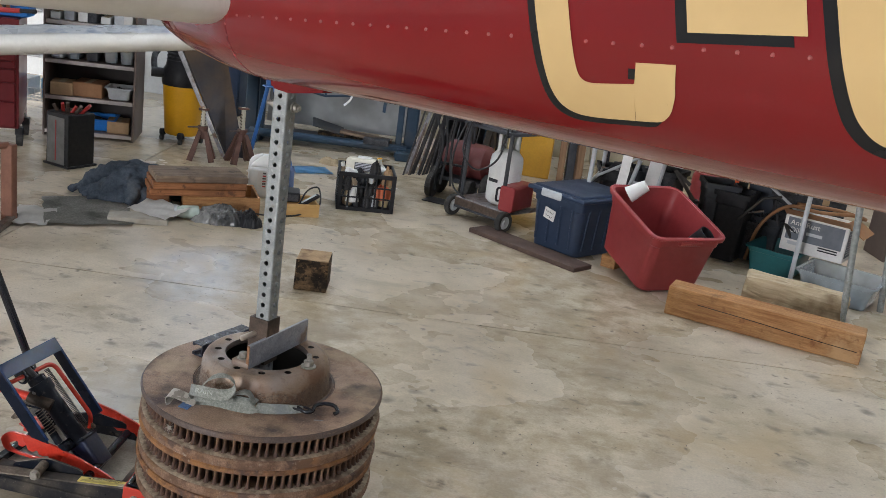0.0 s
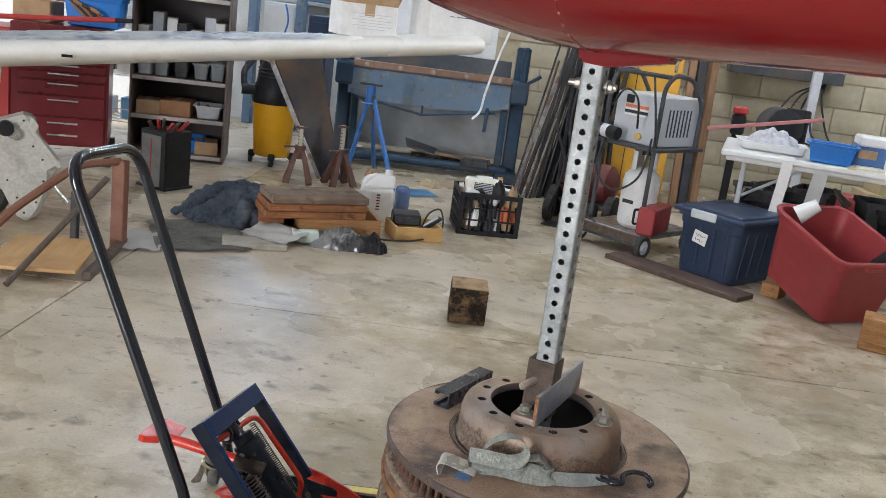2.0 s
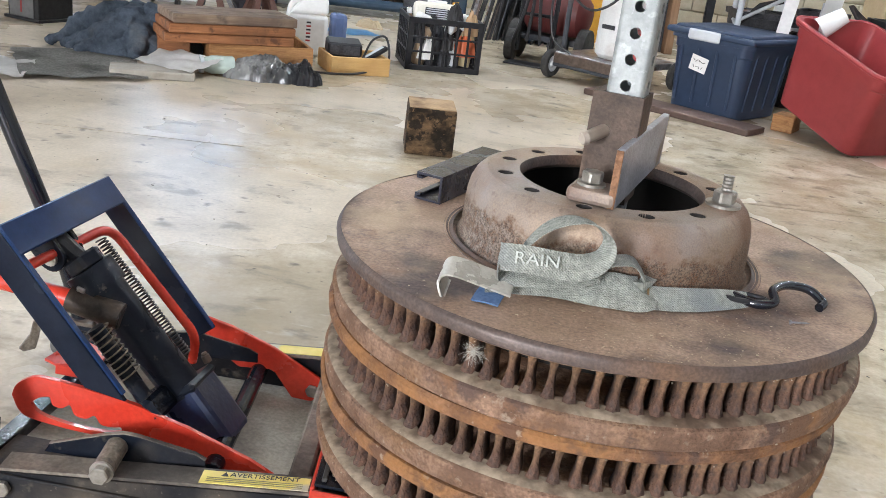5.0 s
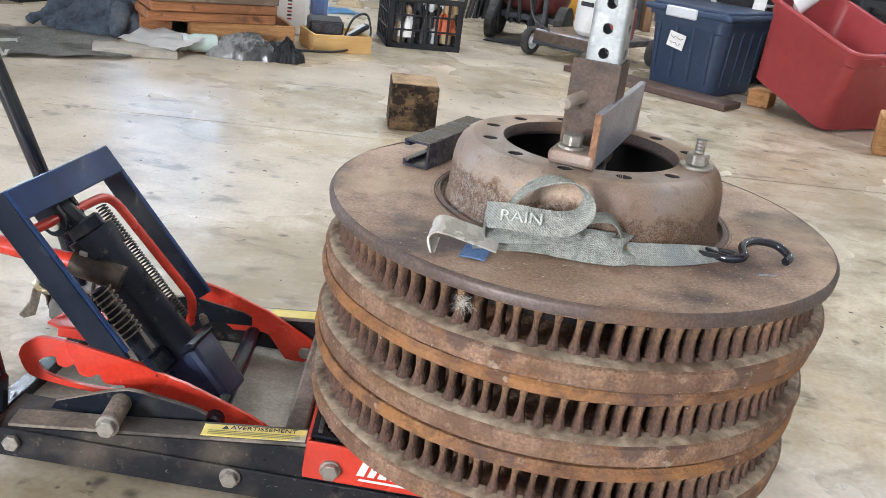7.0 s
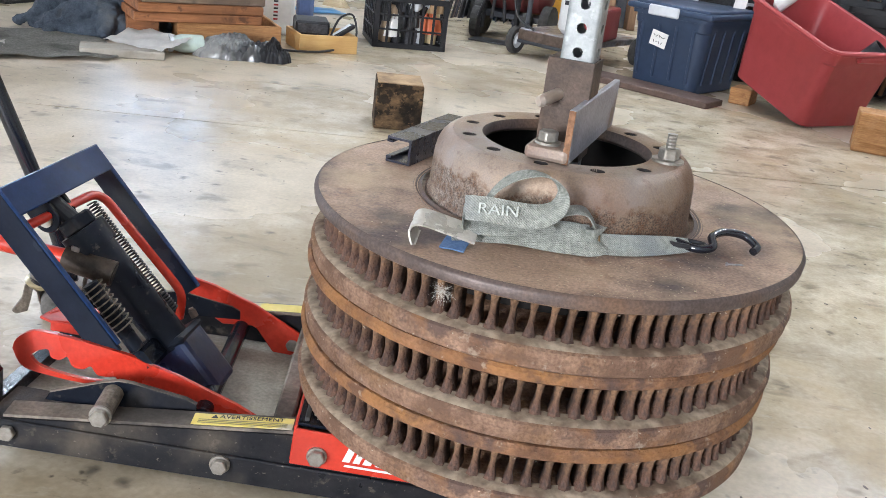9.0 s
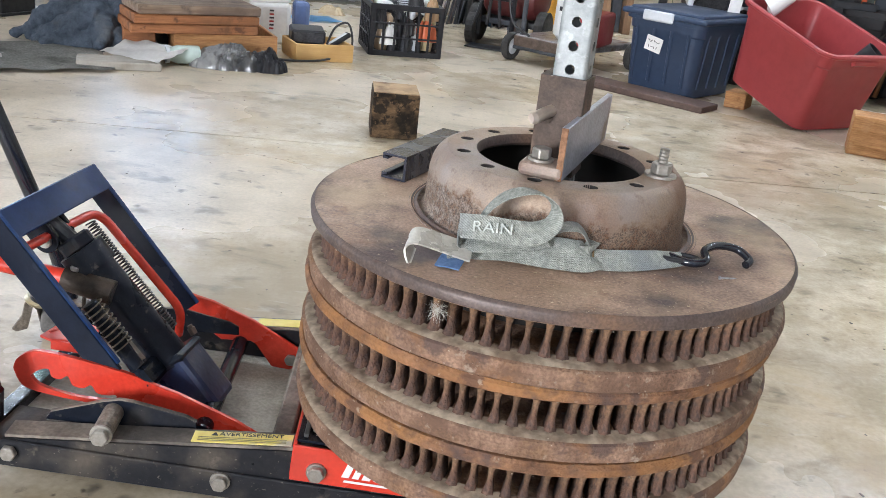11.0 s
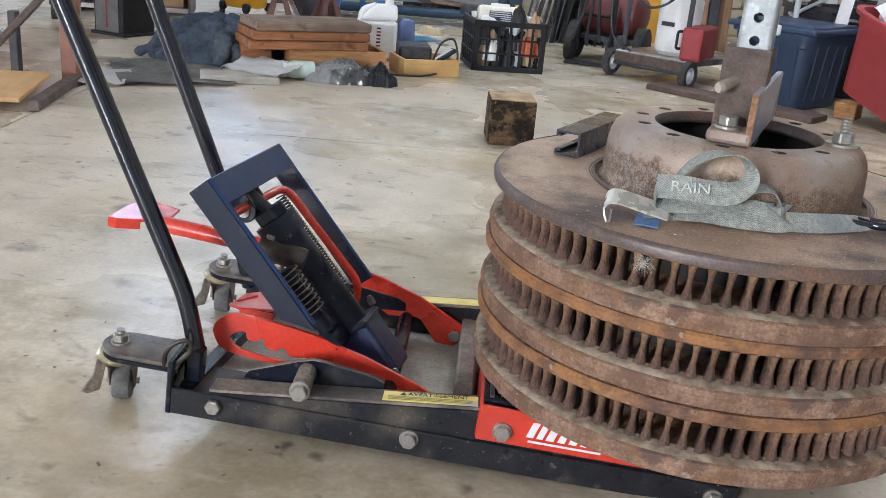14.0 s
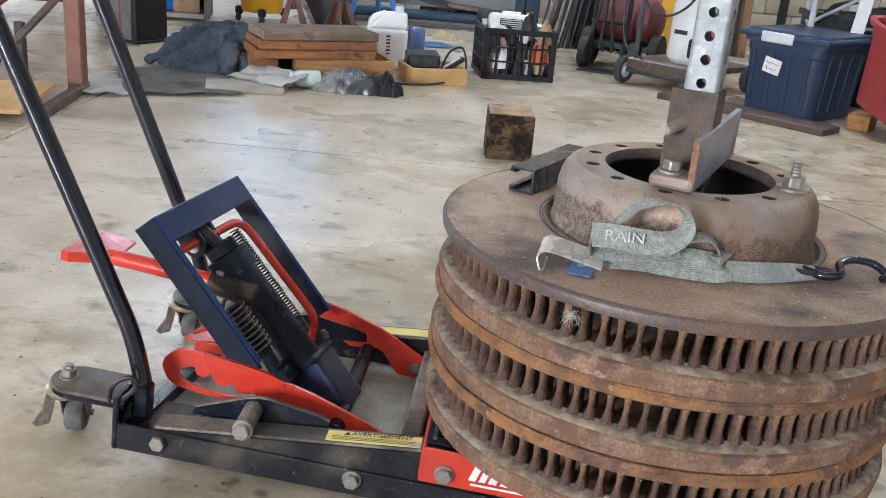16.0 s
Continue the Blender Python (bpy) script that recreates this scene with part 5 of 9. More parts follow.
def coil(p, q, r, wire, turns):
    p, q = Vector(p), Vector(q)
    d = (q - p).normalized()
    a = d.orthogonal().normalized()
    b = d.cross(a)
    n = turns * 12
    return tube([p + (q - p) * k / n + (a * math.cos(k * math.pi / 6) + b * math.sin(k * math.pi / 6)) * r for k in range(n + 1)], wire, 6)


part("pump_spring", coil(FM @ Vector((0.150, 0.112, 0.028)), FM @ Vector((0.218, 0.116, 0.026)), 0.0128, 0.0011, 9), material("bright_spring", (0.13, 0.11, 0.085), (0.24, 0.20, 0.15), 60, 0.42, 0.6), jack, "bare steel pump spring", smooth=True)
part("return_spring", coil(FM @ Vector((0.066, 0.214, 0.030)), FM @ Vector((0.245, 0.231, 0.022)), 0.0062, 0.0011, 40), material("dark_spring", (0.045, 0.042, 0.040), None, 40, 0.5, 0.5), jack, "dark return spring", smooth=True)
part("red_rod", tube(arc([FM @ Vector((0.050, 0.09, 0.004)), FM @ Vector((0.058, 0.249, 0.028)), FM @ Vector((0.236, 0.259, 0.030)), FM @ Vector((0.262, 0.262, 0.0))], 0.025, 5), 0.0062, 10), JACK_RED, jack, "red bent release rod", smooth=True)

# pump pedal, release pedal
part("pedal_sleeve", tube([(0.129, 0.128, 0.188), (0.066, 0.130, 0.199)], 0.0165, 18), SOCKET, jack, "brown-black steel pedal socket", smooth=True)
# dark disc painted for the shade inside the pedal socket
part("socket_mouth", tube([(0.1300, 0.128, 0.1878), (0.1285, 0.128, 0.1881)], 0.0135, 18), HOLLOW_SHADE, jack)
part("sleeve_bolt", hexbolt(0.0085, 0.007), STEEL_GREY, jack, at=pose(0.080, 0.130, 0.211, 0, 10, 0))
part("pedal_bar", tube([(0.070, 0.130, 0.198), (-0.088, 0.160, 0.1935)], 0.0115, 14), JACK_RED, jack, "red pump pedal bar", smooth=True)
pm = prism([(-0.145, 0.133), (-0.140, 0.193), (-0.125, 0.227), (-0.071, 0.209), (-0.070, 0.151), (-0.104, 0.141), (-0.133, 0.130)], 0.004, None, pose(0, 0, 0.197), 0.001)
part("pedal", pm, JACK_RED, jack, "red pressed foot pedal")
part("pedal_lip", prism([(-0.145, 0.133), (-0.133, 0.129), (-0.104, 0.140), (-0.104, 0.144), (-0.133, 0.134)], 0.012, None, pose(0, 0, 0.187)), JACK_RED, jack)
part("release_pedal", prism([(0.0175, 0.184), (0.030, 0.231), (0.050, 0.246), (0.085, 0.230), (0.085, 0.190), (0.035, 0.176)], 0.004, None, pose(0, 0, 0.0755), 0.001), JACK_RED, jack, "red release pedal")
part("release_crease", tube([(0.026, 0.196, 0.0795), (0.048, 0.226, 0.0805)], 0.0022, 8), JACK_RED, jack)
part("release_lip", B(0.050, 0.004, 0.014, 0.060, 0.1785, 0.0710, 0.001), JACK_RED, jack)

# notched safety bars
def safety_bar(y):
    o = [(0.024, 0.085), (0.029, 0.100), (0.048, 0.1135), (0.072, 0.1145), (0.084, 0.1135), (0.093, 0.1125), (0.101, 0.1115), (0.114, 0.110), (0.125, 0.1085), (0.137, 0.107), (0.188, 0.0955), (0.188, 0.072), (0.188, 0.048), (0.121, 0.051), (0.078, 0.0535), (0.038, 0.061)]
    slot = [(0.046, 0.078), (0.055, 0.087), (0.068, 0.091), (0.072, 0.081), (0.083, 0.079), (0.092, 0.085), (0.099, 0.073), (0.112, 0.071), (0.122, 0.077), (0.130, 0.067), (0.143, 0.066), (0.154, 0.068), (0.151, 0.060), (0.117, 0.057), (0.080, 0.0605), (0.056, 0.067)]
    o, slot = ([(p.x, p.y) for p in bez([(a, b, 0) for a, b in q + q[:1]], 64)[:-1]] for q in (o, slot))
    bm = bmesh.new()
    plate_ring(o, slot, 0.006, bm, pose(0, y, 0, 90, 0, 0))
    prism([(0.184, 0.0962), (0.232, 0.084), (0.310, 0.056), (0.352, 0.035), (0.340, 0.010), (0.300, 0.018), (0.255, 0.040), (0.184, 0.0485)], 0.0054, bm, pose(0, y - 0.0003, 0, 90, 0, 0))
    return part("safety_bar", bm, JACK_RED, jack, "red notched safety bar")


safety_bar(0.088)
fm = bmesh.new()
prism([(0.150, 0.122), (0.198, 0.112), (0.224, 0.107), (0.287, 0.086), (0.360, 0.050), (0.366, 0.042), (0.356, 0.016), (0.350, 0.012), (0.322, 0.013), (0.293, 0.048), (0.285, 0.051), (0.241, 0.046), (0.218, 0.060)], 0.006, fm, pose(0, 0.321, 0, 90, 0, 0), 0.001)
part("safety_bar", fm, JACK_RED, jack, "red notched safety bar")
part("bar_bolt", hexbolt(0.010, 0.006), ZINC, jack, at=pose(0.350, 0.3145, 0.031, 90, 0, 0))


def jack_caster(x, y, swing, reach, drop):
    """A swivel caster under a round-ended plate: race, fork, wheel, axle and brake lever."""
    rim = [(-0.076 + 0.034 * math.cos(b), -0.001 + 0.034 * math.sin(b)) for b in [radians(96 + 168 * k / 12) for k in range(13)]]
    c = part("caster_plate", prism([(0.0, 0.033)] + rim + [(0.0, -0.035)], 0.006, None, pose(0.004, 0, 0.0605), 0.001), CASTER_PLATE, jack, "dusty black caster plate", at=pose(x, y, 0))
    part("plate_edge", prism([(0.0, 0.033)] + rim + [(0.0, -0.035)], 0.007, None, pose(0.004, 0, 0.0530) @ Matrix.Diagonal((0.99, 0.98, 1, 1)), 0.001), JACK_BLACK, c)
    part("caster_bolt", hexbolt(0.0105, 0.010, 0.0120, 0.008, 0.006), ZINC, c, at=pose(-0.084, -0.002, 0.0665))
    loop = [(-0.014, -0.033, 0.060), (-0.014, -0.033, 0.078), (-0.006, -0.032, 0.092), (0.008, -0.030, 0.100), (0.017, -0.029, 0.096), (0.016, -0.030, 0.084), (0.004, -0.032, 0.070), (-0.002, -0.033, 0.060)]
    part("plate_rib", tube(bez(loop, 28), 0.0032, 8), SOCKET, c, "brown bent wire loop", smooth=True)
    m = pose(-0.088, 0, 0.0, 0, 0, swing)
    part("swivel", lathe([(0.0, 0.055), (0.022, 0.055), (0.026, 0.050), (0.026, 0.046), (0.021, 0.040), (0.0, 0.040)], 24), SWIVEL_BRASS, c, "brass-tinted swivel race", at=m, smooth=True)
    fk = bmesh.new()
    for s in (-1, 1):
        prism([(-0.012, 0.042), (0.018, 0.042), (reach + 0.008, 0.004), (reach + 0.009, drop - 0.012), (reach - 0.008, drop - 0.014), (reach * 0.55, 0.006)], 0.0026, fk, pose(0, s * 0.0162 + 0.0013, 0, 90, 0, 0), 0.0005)
    B(0.032, 0.033, 0.004, 0.004, 0, 0.040, 0.001, fk)
    part("fork", fk, STEEL_BROWN, c, "dark worn caster fork", at=m)
    hub = m @ pose(reach, 0, drop - 0.0066, 90, 0, 0)
    part("wheel", lathe([(0.0, -0.0115), (0.0150, -0.0115), (0.0165, -0.0130), (0.0235, -0.0130), (0.0262, -0.0105), (0.0272, 0.0), (0.0262, 0.0105), (0.0235, 0.0130), (0.0165, 0.0130), (0.0150, 0.0115), (0.0, 0.0115)], 36), WHEEL_GREY, c, "dusty grey caster wheel", at=hub, smooth=True)
    part("axle", tube([(reach, -0.022, drop - 0.0066), (reach, 0.022, drop - 0.0066)], 0.005, 10), ZINC, c, at=m)
    part("brake_lever", prism([(0.013, 0.040), (0.026, 0.040), (0.030, 0.018), (0.044, -0.004), (0.037, -0.010), (0.021, -0.006), (0.017, 0.014)], 0.0035, None, m @ pose(0.004, 0, 0, 90, 0, 90) @ pose(0, 0, 0, 0, 22, 0), 0.001), LEVER_WORN, c, "dirty brown brake lever")


jack_caster(0.0, 0.040, 102, 0.062, -0.0180)
jack_caster(0.045, 0.352, 98, 0.072, -0.0145)

# ---- aircraft tail over the post ----
AU = Vector((0.8389, -0.5443, 0))
AN = Vector((-0.5443, -0.8389, 0))
AO = Vector((-0.14, 1.89, 0))


def curve(table, s):
    for (a, va), (b, vb) in zip(table, table[1:]):
        if s <= b:
            t = max(0.0, (s - a) / (b - a))
            return va + (vb - va) * t
    return table[-1][1]


BELLY = ((-0.62, 1.30), (-0.5, 1.24), (-0.4, 1.198), (-0.25, 1.172), (-0.1, 1.155), (0.0, 1.150), (0.2, 1.160), (0.45, 1.172), (0.8, 1.184), (1.2, 1.195), (1.6, 1.210), (2.6, 1.23))
HALF = ((-0.62, 0.012), (-0.5, 0.06), (-0.4, 0.10), (-0.25, 0.158), (0.0, 0.190), (0.4, 0.213), (0.8, 0.236), (1.2, 0.262), (1.6, 0.29), (2.6, 0.36))
MID = ((-0.62, 1.33), (-0.4, 1.315), (-0.1, 1.32), (0.4, 1.35), (1.0, 1.42), (1.6, 1.47), (2.6, 1.55))


def skin(s, a):
    """The point of the fuselage skin at the station s and the angle a (0: near side, -90: belly)."""
    zb, w, zc = curve(BELLY, s), curve(HALF, s), curve(MID, s)
    p = 2.45
    c, d = math.cos(a), math.sin(a)
    k = (abs(c) ** p + abs(d) ** p) ** (-1 / p)
    rise = (zc - zb) if d < 0 else (zc - zb) * 1.25
    return AO + AU * s + AN * (w * c * k) + Vector((0, 0, zc + rise * d * k))


def skin_at(s, z, lift=0.0):
    """The near-side skin point at the station s and the height z."""
    lo, hi = -math.pi / 2, math.pi / 2
    for _ in range(40):
        m = (lo + hi) / 2
        if skin(s, m).z < z:
            lo = m
        else:
            hi = m
    return skin(s, lo) + AN * lift * math.cos(lo) + Vector((0, 0, lift * math.sin(lo)))


plane_tail = thing("aircraft", "dark red aircraft tail with cream markings propped on a post", "aircraft")
bm = bmesh.new()
stations = [-0.62 + 0.04 * k for k in range(81)]
rings = [[bm.verts.new(skin(s, 2 * math.pi * k / 72)) for k in range(72)] for s in stations]
for a, b in zip(rings, rings[1:]):
    for k in range(72):
        bm.faces.new((a[k], b[k], b[(k + 1) % 72], a[(k + 1) % 72]))
bm.faces.new(rings[0])
bm.faces.new(rings[-1][::-1])
bmesh.ops.recalc_face_normals(bm, faces=bm.faces)
fus = part("fuselage", bm, RED_PAINT, plane_tail, "glossy dark red painted skin", smooth=True)

# rivet rows, paler than the skin: their glints are painted in
bm = bmesh.new()
for row, (z0, z1, step) in enumerate(((1.283, 1.413, 0.047),)):
    s = -0.12
    while s < 1.9:
        if 0.85 < s < 0.96 or 1.30 < s < 1.41:
            s += step
            continue
        p = skin_at(s, z0 + (z1 - z0) * (s + 0.1) / 1.6, 0.0)
        q = skin_at(s, z0 + (z1 - z0) * (s + 0.1) / 1.6, 0.0028)
        tube([p, q], 0.0032, 8, bm, True, [0.0032, 0.002])
        s += step
for s in (0.02,):
    for k in range(14):
        a = radians(-84 + 7.4 * k)
        p = skin(s, a)
        n = (AN * math.cos(a) + Vector((0, 0, math.sin(a)))) * 0.0012
        tube([p, p + n], 0.0034, 8, bm, True, [0.0034, 0.002])
tagged(part("rivets", bm, material("red_rivet_glint", (0.36, 0.10, 0.095), None, 20, 0.25, coat=0.5), fus, "rows of red rivets with highlights painted into their colour"), kind="stuff")


def decal(outline, mat, lift, name, label, n_sub=6):
    """A painted shape (s, z outline, four-sided strips) laid on the skin."""
    bm = bmesh.new()
    for quad in outline:
        (a, b, c, d) = quad
        grid = []
        for j in range(n_sub + 1):
            v = j / n_sub
            row = []
            for i in range(n_sub + 1):
                u = i / n_sub
                s = (a[0] * (1 - u) + b[0] * u) * (1 - v) + (d[0] * (1 - u) + c[0] * u) * v
                z = (a[1] * (1 - u) + b[1] * u) * (1 - v) + (d[1] * (1 - u) + c[1] * u) * v
                row.append(bm.verts.new(skin_at(s, z, lift)))
            grid.append(row)
        for j in range(n_sub):
            for i in range(n_sub):
                bm.faces.new((grid[j][i], grid[j][i + 1], grid[j + 1][i + 1], grid[j + 1][i]))
    bmesh.ops.remove_doubles(bm, verts=bm.verts, dist=1e-4)
    bmesh.ops.recalc_face_normals(bm, faces=bm.faces)
    return part(name, bm, mat, fus, label, smooth=True)


def band(outer, inner, ds=0.0, dz=0.0, n=40):
    """Quads between two smooth edges of a painted letter, shifted by ds, dz."""
    O = bez([(s, z, 0) for s, z in outer], n)
    I = bez([(s, z, 0) for s, z in inner], n)
    return [[(o.x + ds, o.y + dz), (p.x + ds, p.y + dz), (q.x + ds, q.y + dz), (r.x + ds, r.y + dz)] for o, p, q, r in zip(O, I, I[1:], O[1:])]


HOOK_OUT = [(0.795, 1.600), (0.857, 1.415), (0.878, 1.353), (0.889, 1.319), (0.898, 1.294), (0.912, 1.273), (0.936, 1.262), (0.975, 1.262), (1.046, 1.271)]
HOOK_IN = [(0.858, 1.605), (0.919, 1.422), (0.937, 1.365), (0.946, 1.336), (0.952, 1.322), (0.960, 1.315), (0.972, 1.313), (0.992, 1.315), (1.050, 1.324)]
TIP_OUT = [(1.046, 1.271), (1.085, 1.277), (1.098, 1.284), (1.108, 1.297), (1.114, 1.318)]
TIP_IN = [(1.049, 1.353), (1.085, 1.357), (1.096, 1.358), (1.105, 1.359), (1.112, 1.360)]
THIRD_OUT = [(1.26, 1.600), (1.307, 1.464), (1.329, 1.399), (1.350, 1.349), (1.366, 1.326), (1.389, 1.311), (1.43, 1.306), (1.50, 1.312)]
THIRD_IN = [(1.33, 1.605), (1.375, 1.470), (1.392, 1.410), (1.403, 1.384), (1.412, 1.374), (1.423, 1.369), (1.44, 1.368), (1.50, 1.373)]
BAR = [[(1.122, 1.403), (1.283, 1.420), (1.262, 1.49), (1.102, 1.475)]]
decal(band(HOOK_OUT, HOOK_IN, -0.012, -0.010) + band(TIP_OUT, TIP_IN, -0.012, -0.010), BLACK_PAINT, 0.0008, "marking_shadow", "black drop shadow", 2)
decal(band(HOOK_OUT, HOOK_IN) + band(TIP_OUT, TIP_IN), CREAM, 0.0018, "marking", "cream painted registration stroke", 2)
decal([[(s - 0.014, z - 0.015) for s, z in q] for q in BAR], BLACK_PAINT, 0.0008, "marking_shadow", "black drop shadow")
decal(BAR, CREAM, 0.0018, "marking", "cream painted bar")
decal(band(THIRD_OUT, THIRD_IN, -0.014, -0.012), BLACK_PAINT, 0.0008, "marking_shadow", "black drop shadow", 2)
decal(band(THIRD_OUT, THIRD_IN), CREAM, 0.0018, "marking", "cream painted registration stroke", 2)
for s in (0.02,):
    seam = [skin(s, radians(-95 + 5 * k)) + (AN * math.cos(radians(-95 + 5 * k)) + Vector((0, 0, math.sin(radians(-95 + 5 * k))))) * 0.0003 for k in range(30)]
    part("panel_seam", ribbon(seam, [AU] * 30, 0.003, 0.0006), material("seam_red", (0.14, 0.006, 0.008), None, 10, 0.4), fus)

# tail tie-down skid under the belly
sk = bmesh.new()
pr = [(-0.03, 1.152), (-0.022, 1.130), (0.04, 1.128), (0.16, 1.150), (0.17, 1.165), (-0.03, 1.165)]
t = bmesh.new()
for y0 in (1,):
    f = t.faces.new([t.verts.new(AO + AU * s - AN * 0.02 + Vector((0, 0, z))) for s, z in pr])
    r = bmesh.ops.extrude_face_region(t, geom=[f])
    bmesh.ops.translate(t, vec=AN * 0.04, verts=[v for v in r["geom"] if isinstance(v, bmesh.types.BMVert)])
bmesh.ops.recalc_face_normals(t, faces=t.faces)
bmesh.ops.bevel(t, geom=t.edges[:], offset=0.006, segments=2, affect="EDGES")
add(sk, t)
part("tail_skid", sk, RED_PAINT, fus, "red tail skid block", smooth=True)


def foil(span0, span1, le0, le1, chord0, chord1, thick, out, back, n=24, up0=0.0, up1=0.0):
    """A tapered wing panel: leading edge from le0 to le1, chord running along back, closed ends."""
    bm = bmesh.new()
    rows = []
    for j in range(9):
        t = j / 8
        le = Vector(le0).lerp(Vector(le1), t)
        ch = chord0 + (chord1 - chord0) * t
        th = thick[0] + (thick[1] - thick[0]) * t
        ring = []
        for k in range(n):
            a = 2 * math.pi * k / n
            x = (1 - math.cos(a)) / 2
            prof = (math.sqrt(max(x, 0)) * 1.484 - 0.63 * x - 1.758 * x * x + 1.4215 * x ** 3 - 0.5075 * x ** 4) * 1.0
            z = prof * th * (1 if a < math.pi else -1)
            ring.append(bm.verts.new(le + Vector(back) * ch * x + Vector((0, 0, z))))
        rows.append(ring)
    for a, b in zip(rows, rows[1:]):
        for k in range(n):
            bm.faces.new((a[k], a[(k + 1) % n], b[(k + 1) % n], b[k]))
    bm.faces.new(rows[0])
    bm.faces.new(rows[-1])
    bmesh.ops.recalc_face_normals(bm, faces=bm.faces)
    return bm


# near stabiliser: white, rounded nose, runs out from the tail side
s0 = AO + AU * 0.045 + AN * 0.13 + Vector((0, 0, 1.318))
s1 = AO + AU * -0.02 + AN * 1.35 + Vector((0, 0, 1.345))
part("stabiliser", foil(0, 1, s0, s1, 0.62, 0.52, (0.125, 0.11), AN, -AU, 40), WHITE_WING, plane_tail, "aged white stabiliser", smooth=True)
s0 = AO + AU * 0.045 - AN * 0.13 + Vector((0, 0, 1.318))
s1 = AO + AU * -0.02 - AN * 1.35 + Vector((0, 0, 1.345))
part("stabiliser", foil(0, 1, s0, s1, 0.62, 0.52, (0.125, 0.11), AN, -AU, 40), WHITE_WING, plane_tail, "aged white stabiliser", smooth=True)

# ---- second aircraft's wing, with paper and boxes on it ----
WA, WB = Vector((-3.25, 3.44, 0.697)), Vector((-0.73, 4.95, 1.03))
WD = (WB - WA).normalized()
WBACK = Vector((-WD.y, WD.x, -0.03)).normalized()
wing = thing("aircraft_wing", "long white aircraft wing panel used as a shelf", "aircraft wing")
part("wing_panel", foil(0, 1, WA, WB, 0.95, 0.55, (0.17, 0.10), None, WBACK, 44), WHITE_WING, wing, smooth=True)
part("tie_down_slot", B(0.045, 0.004, 0.012, 0, 0, 0, 0, None, Matrix.Translation((-2.405, 3.930, 0.79)) @ Matrix.Rotation(math.atan2(WD.y, WD.x), 4, "Z")), BLACK_PAINT, wing)
def on_wing(t, c, lift=0.0):
    le = WA.lerp(WB, t)
    ch = 0.95 + (0.55 - 0.95) * t
    th = 0.17 + (0.10 - 0.17) * t
    x = c
    prof = math.sqrt(x) * 1.484 - 0.63 * x - 1.758 * x * x + 1.4215 * x ** 3 - 0.5075 * x ** 4
    return le + WBACK * ch * x + Vector((0, 0, prof * th + lift))


WANG = math.degrees(math.atan2(WD.y, WD.x))
for k in range(9):
    t = 0.06 + 0.072 * k
    sheet_bm = bmesh.new()
    V = [[sheet_bm.verts.new(on_wing(t + 0.085 * i / 7 + 0.008 * math.sin(k * 2.3 + j * 0.7), 0.055 + 0.55 * j / 6, 0.004 + 0.003 * (k % 2) + 0.005 * noise.noise((i * 0.9 + k, j * 0.8, k)))) for i in range(8)] for j in range(7)]
    for j in range(6):
        for i in range(7):
            sheet_bm.faces.new((V[j][i], V[j][i + 1], V[j + 1][i + 1], V[j + 1][i]))
    bmesh.ops.solidify(sheet_bm, geom=sheet_bm.faces[:], thickness=0.0015)
    sh = part("paper_sheet", sheet_bm, material("printed_film", (0.62, 0.64, 0.67), (0.76, 0.77, 0.78), 16, 0.35, 0, 0.04, 30, 6, (0.36, 0.42, 0.52), 11, (0.55, 0.68)), None)
    tagged(sh, "creased printed plastic sheet spread on the wing", "sheet", "sheets on the wing")


def carton(x, y, z, sx, sy, sz, turn, mat, label, name="cardboard_box", flaps=False, tape=None):
    b = thing(name, label, "box", pose(x, y, z, 0, 0, turn))
    part("carton", B(sx, sy, sz, 0, 0, sz / 2, 0.004), mat, b)
    part("seam", B(sx * 0.99, 0.004, 0.001, 0, 0, sz + 0.0004, 0), tape or CARDBOARD, b)
    part("edge_tape", B(0.05, 0.001, sz * 0.35, 0, -sy / 2 - 0.0006, sz * 0.82, 0), tape or CARDBOARD, b)
    if flaps:
        for s, tilt in ((-1, -58), (1, 64)):
            part("flap", B(sx * 0.98, 0.003, sy * 0.45, 0, 0, sy * 0.22, 0.001), CARDBOARD, b, "brown open flap", at=pose(0, s * sy / 2, sz, s * -20 + tilt * 0.1, 0, 0))
            part("flap", B(0.003, sy * 0.9, sx * 0.3, 0, 0, sx * 0.15, 0.001), CARDBOARD, b, at=pose(s * sx / 2, 0, sz, 0, s * 24, 0))
        for k in range(6):
            part("print_bar", B(sx * (0.5 if k % 2 else 0.7), 0.001, 0.003, sx * 0.05, -sy / 2 - 0.0012, sz * 0.7 - 0.014 * k, 0), GREY_PLASTIC, b)
    return b


p = on_wing(0.80, 0.35)
carton(p.x, p.y, p.z - 0.01, 0.29, 0.22, 0.16, WANG, WHITE_PAPER, "white and brown open cardboard carton standing on the wing", flaps=True)
p = on_wing(0.915, 0.42)
wbx = carton(p.x + 0.13, p.y + 0.06, p.z - 0.012, 0.36, 0.26, 0.27, WANG + 4, WHITE_PAPER, "white carton with scrawled marks standing on the wing")
for k in range(6):
    part("pen_mark", B(0.03 + 0.008 * (k % 3), 0.001, 0.004, -0.06 + 0.045 * (k % 3), -0.1312, 0.17 - 0.05 * (k // 3), 0), CLUTTER_DARK, wbx, at=pose(0, 0, 0, 0, 0, 0))
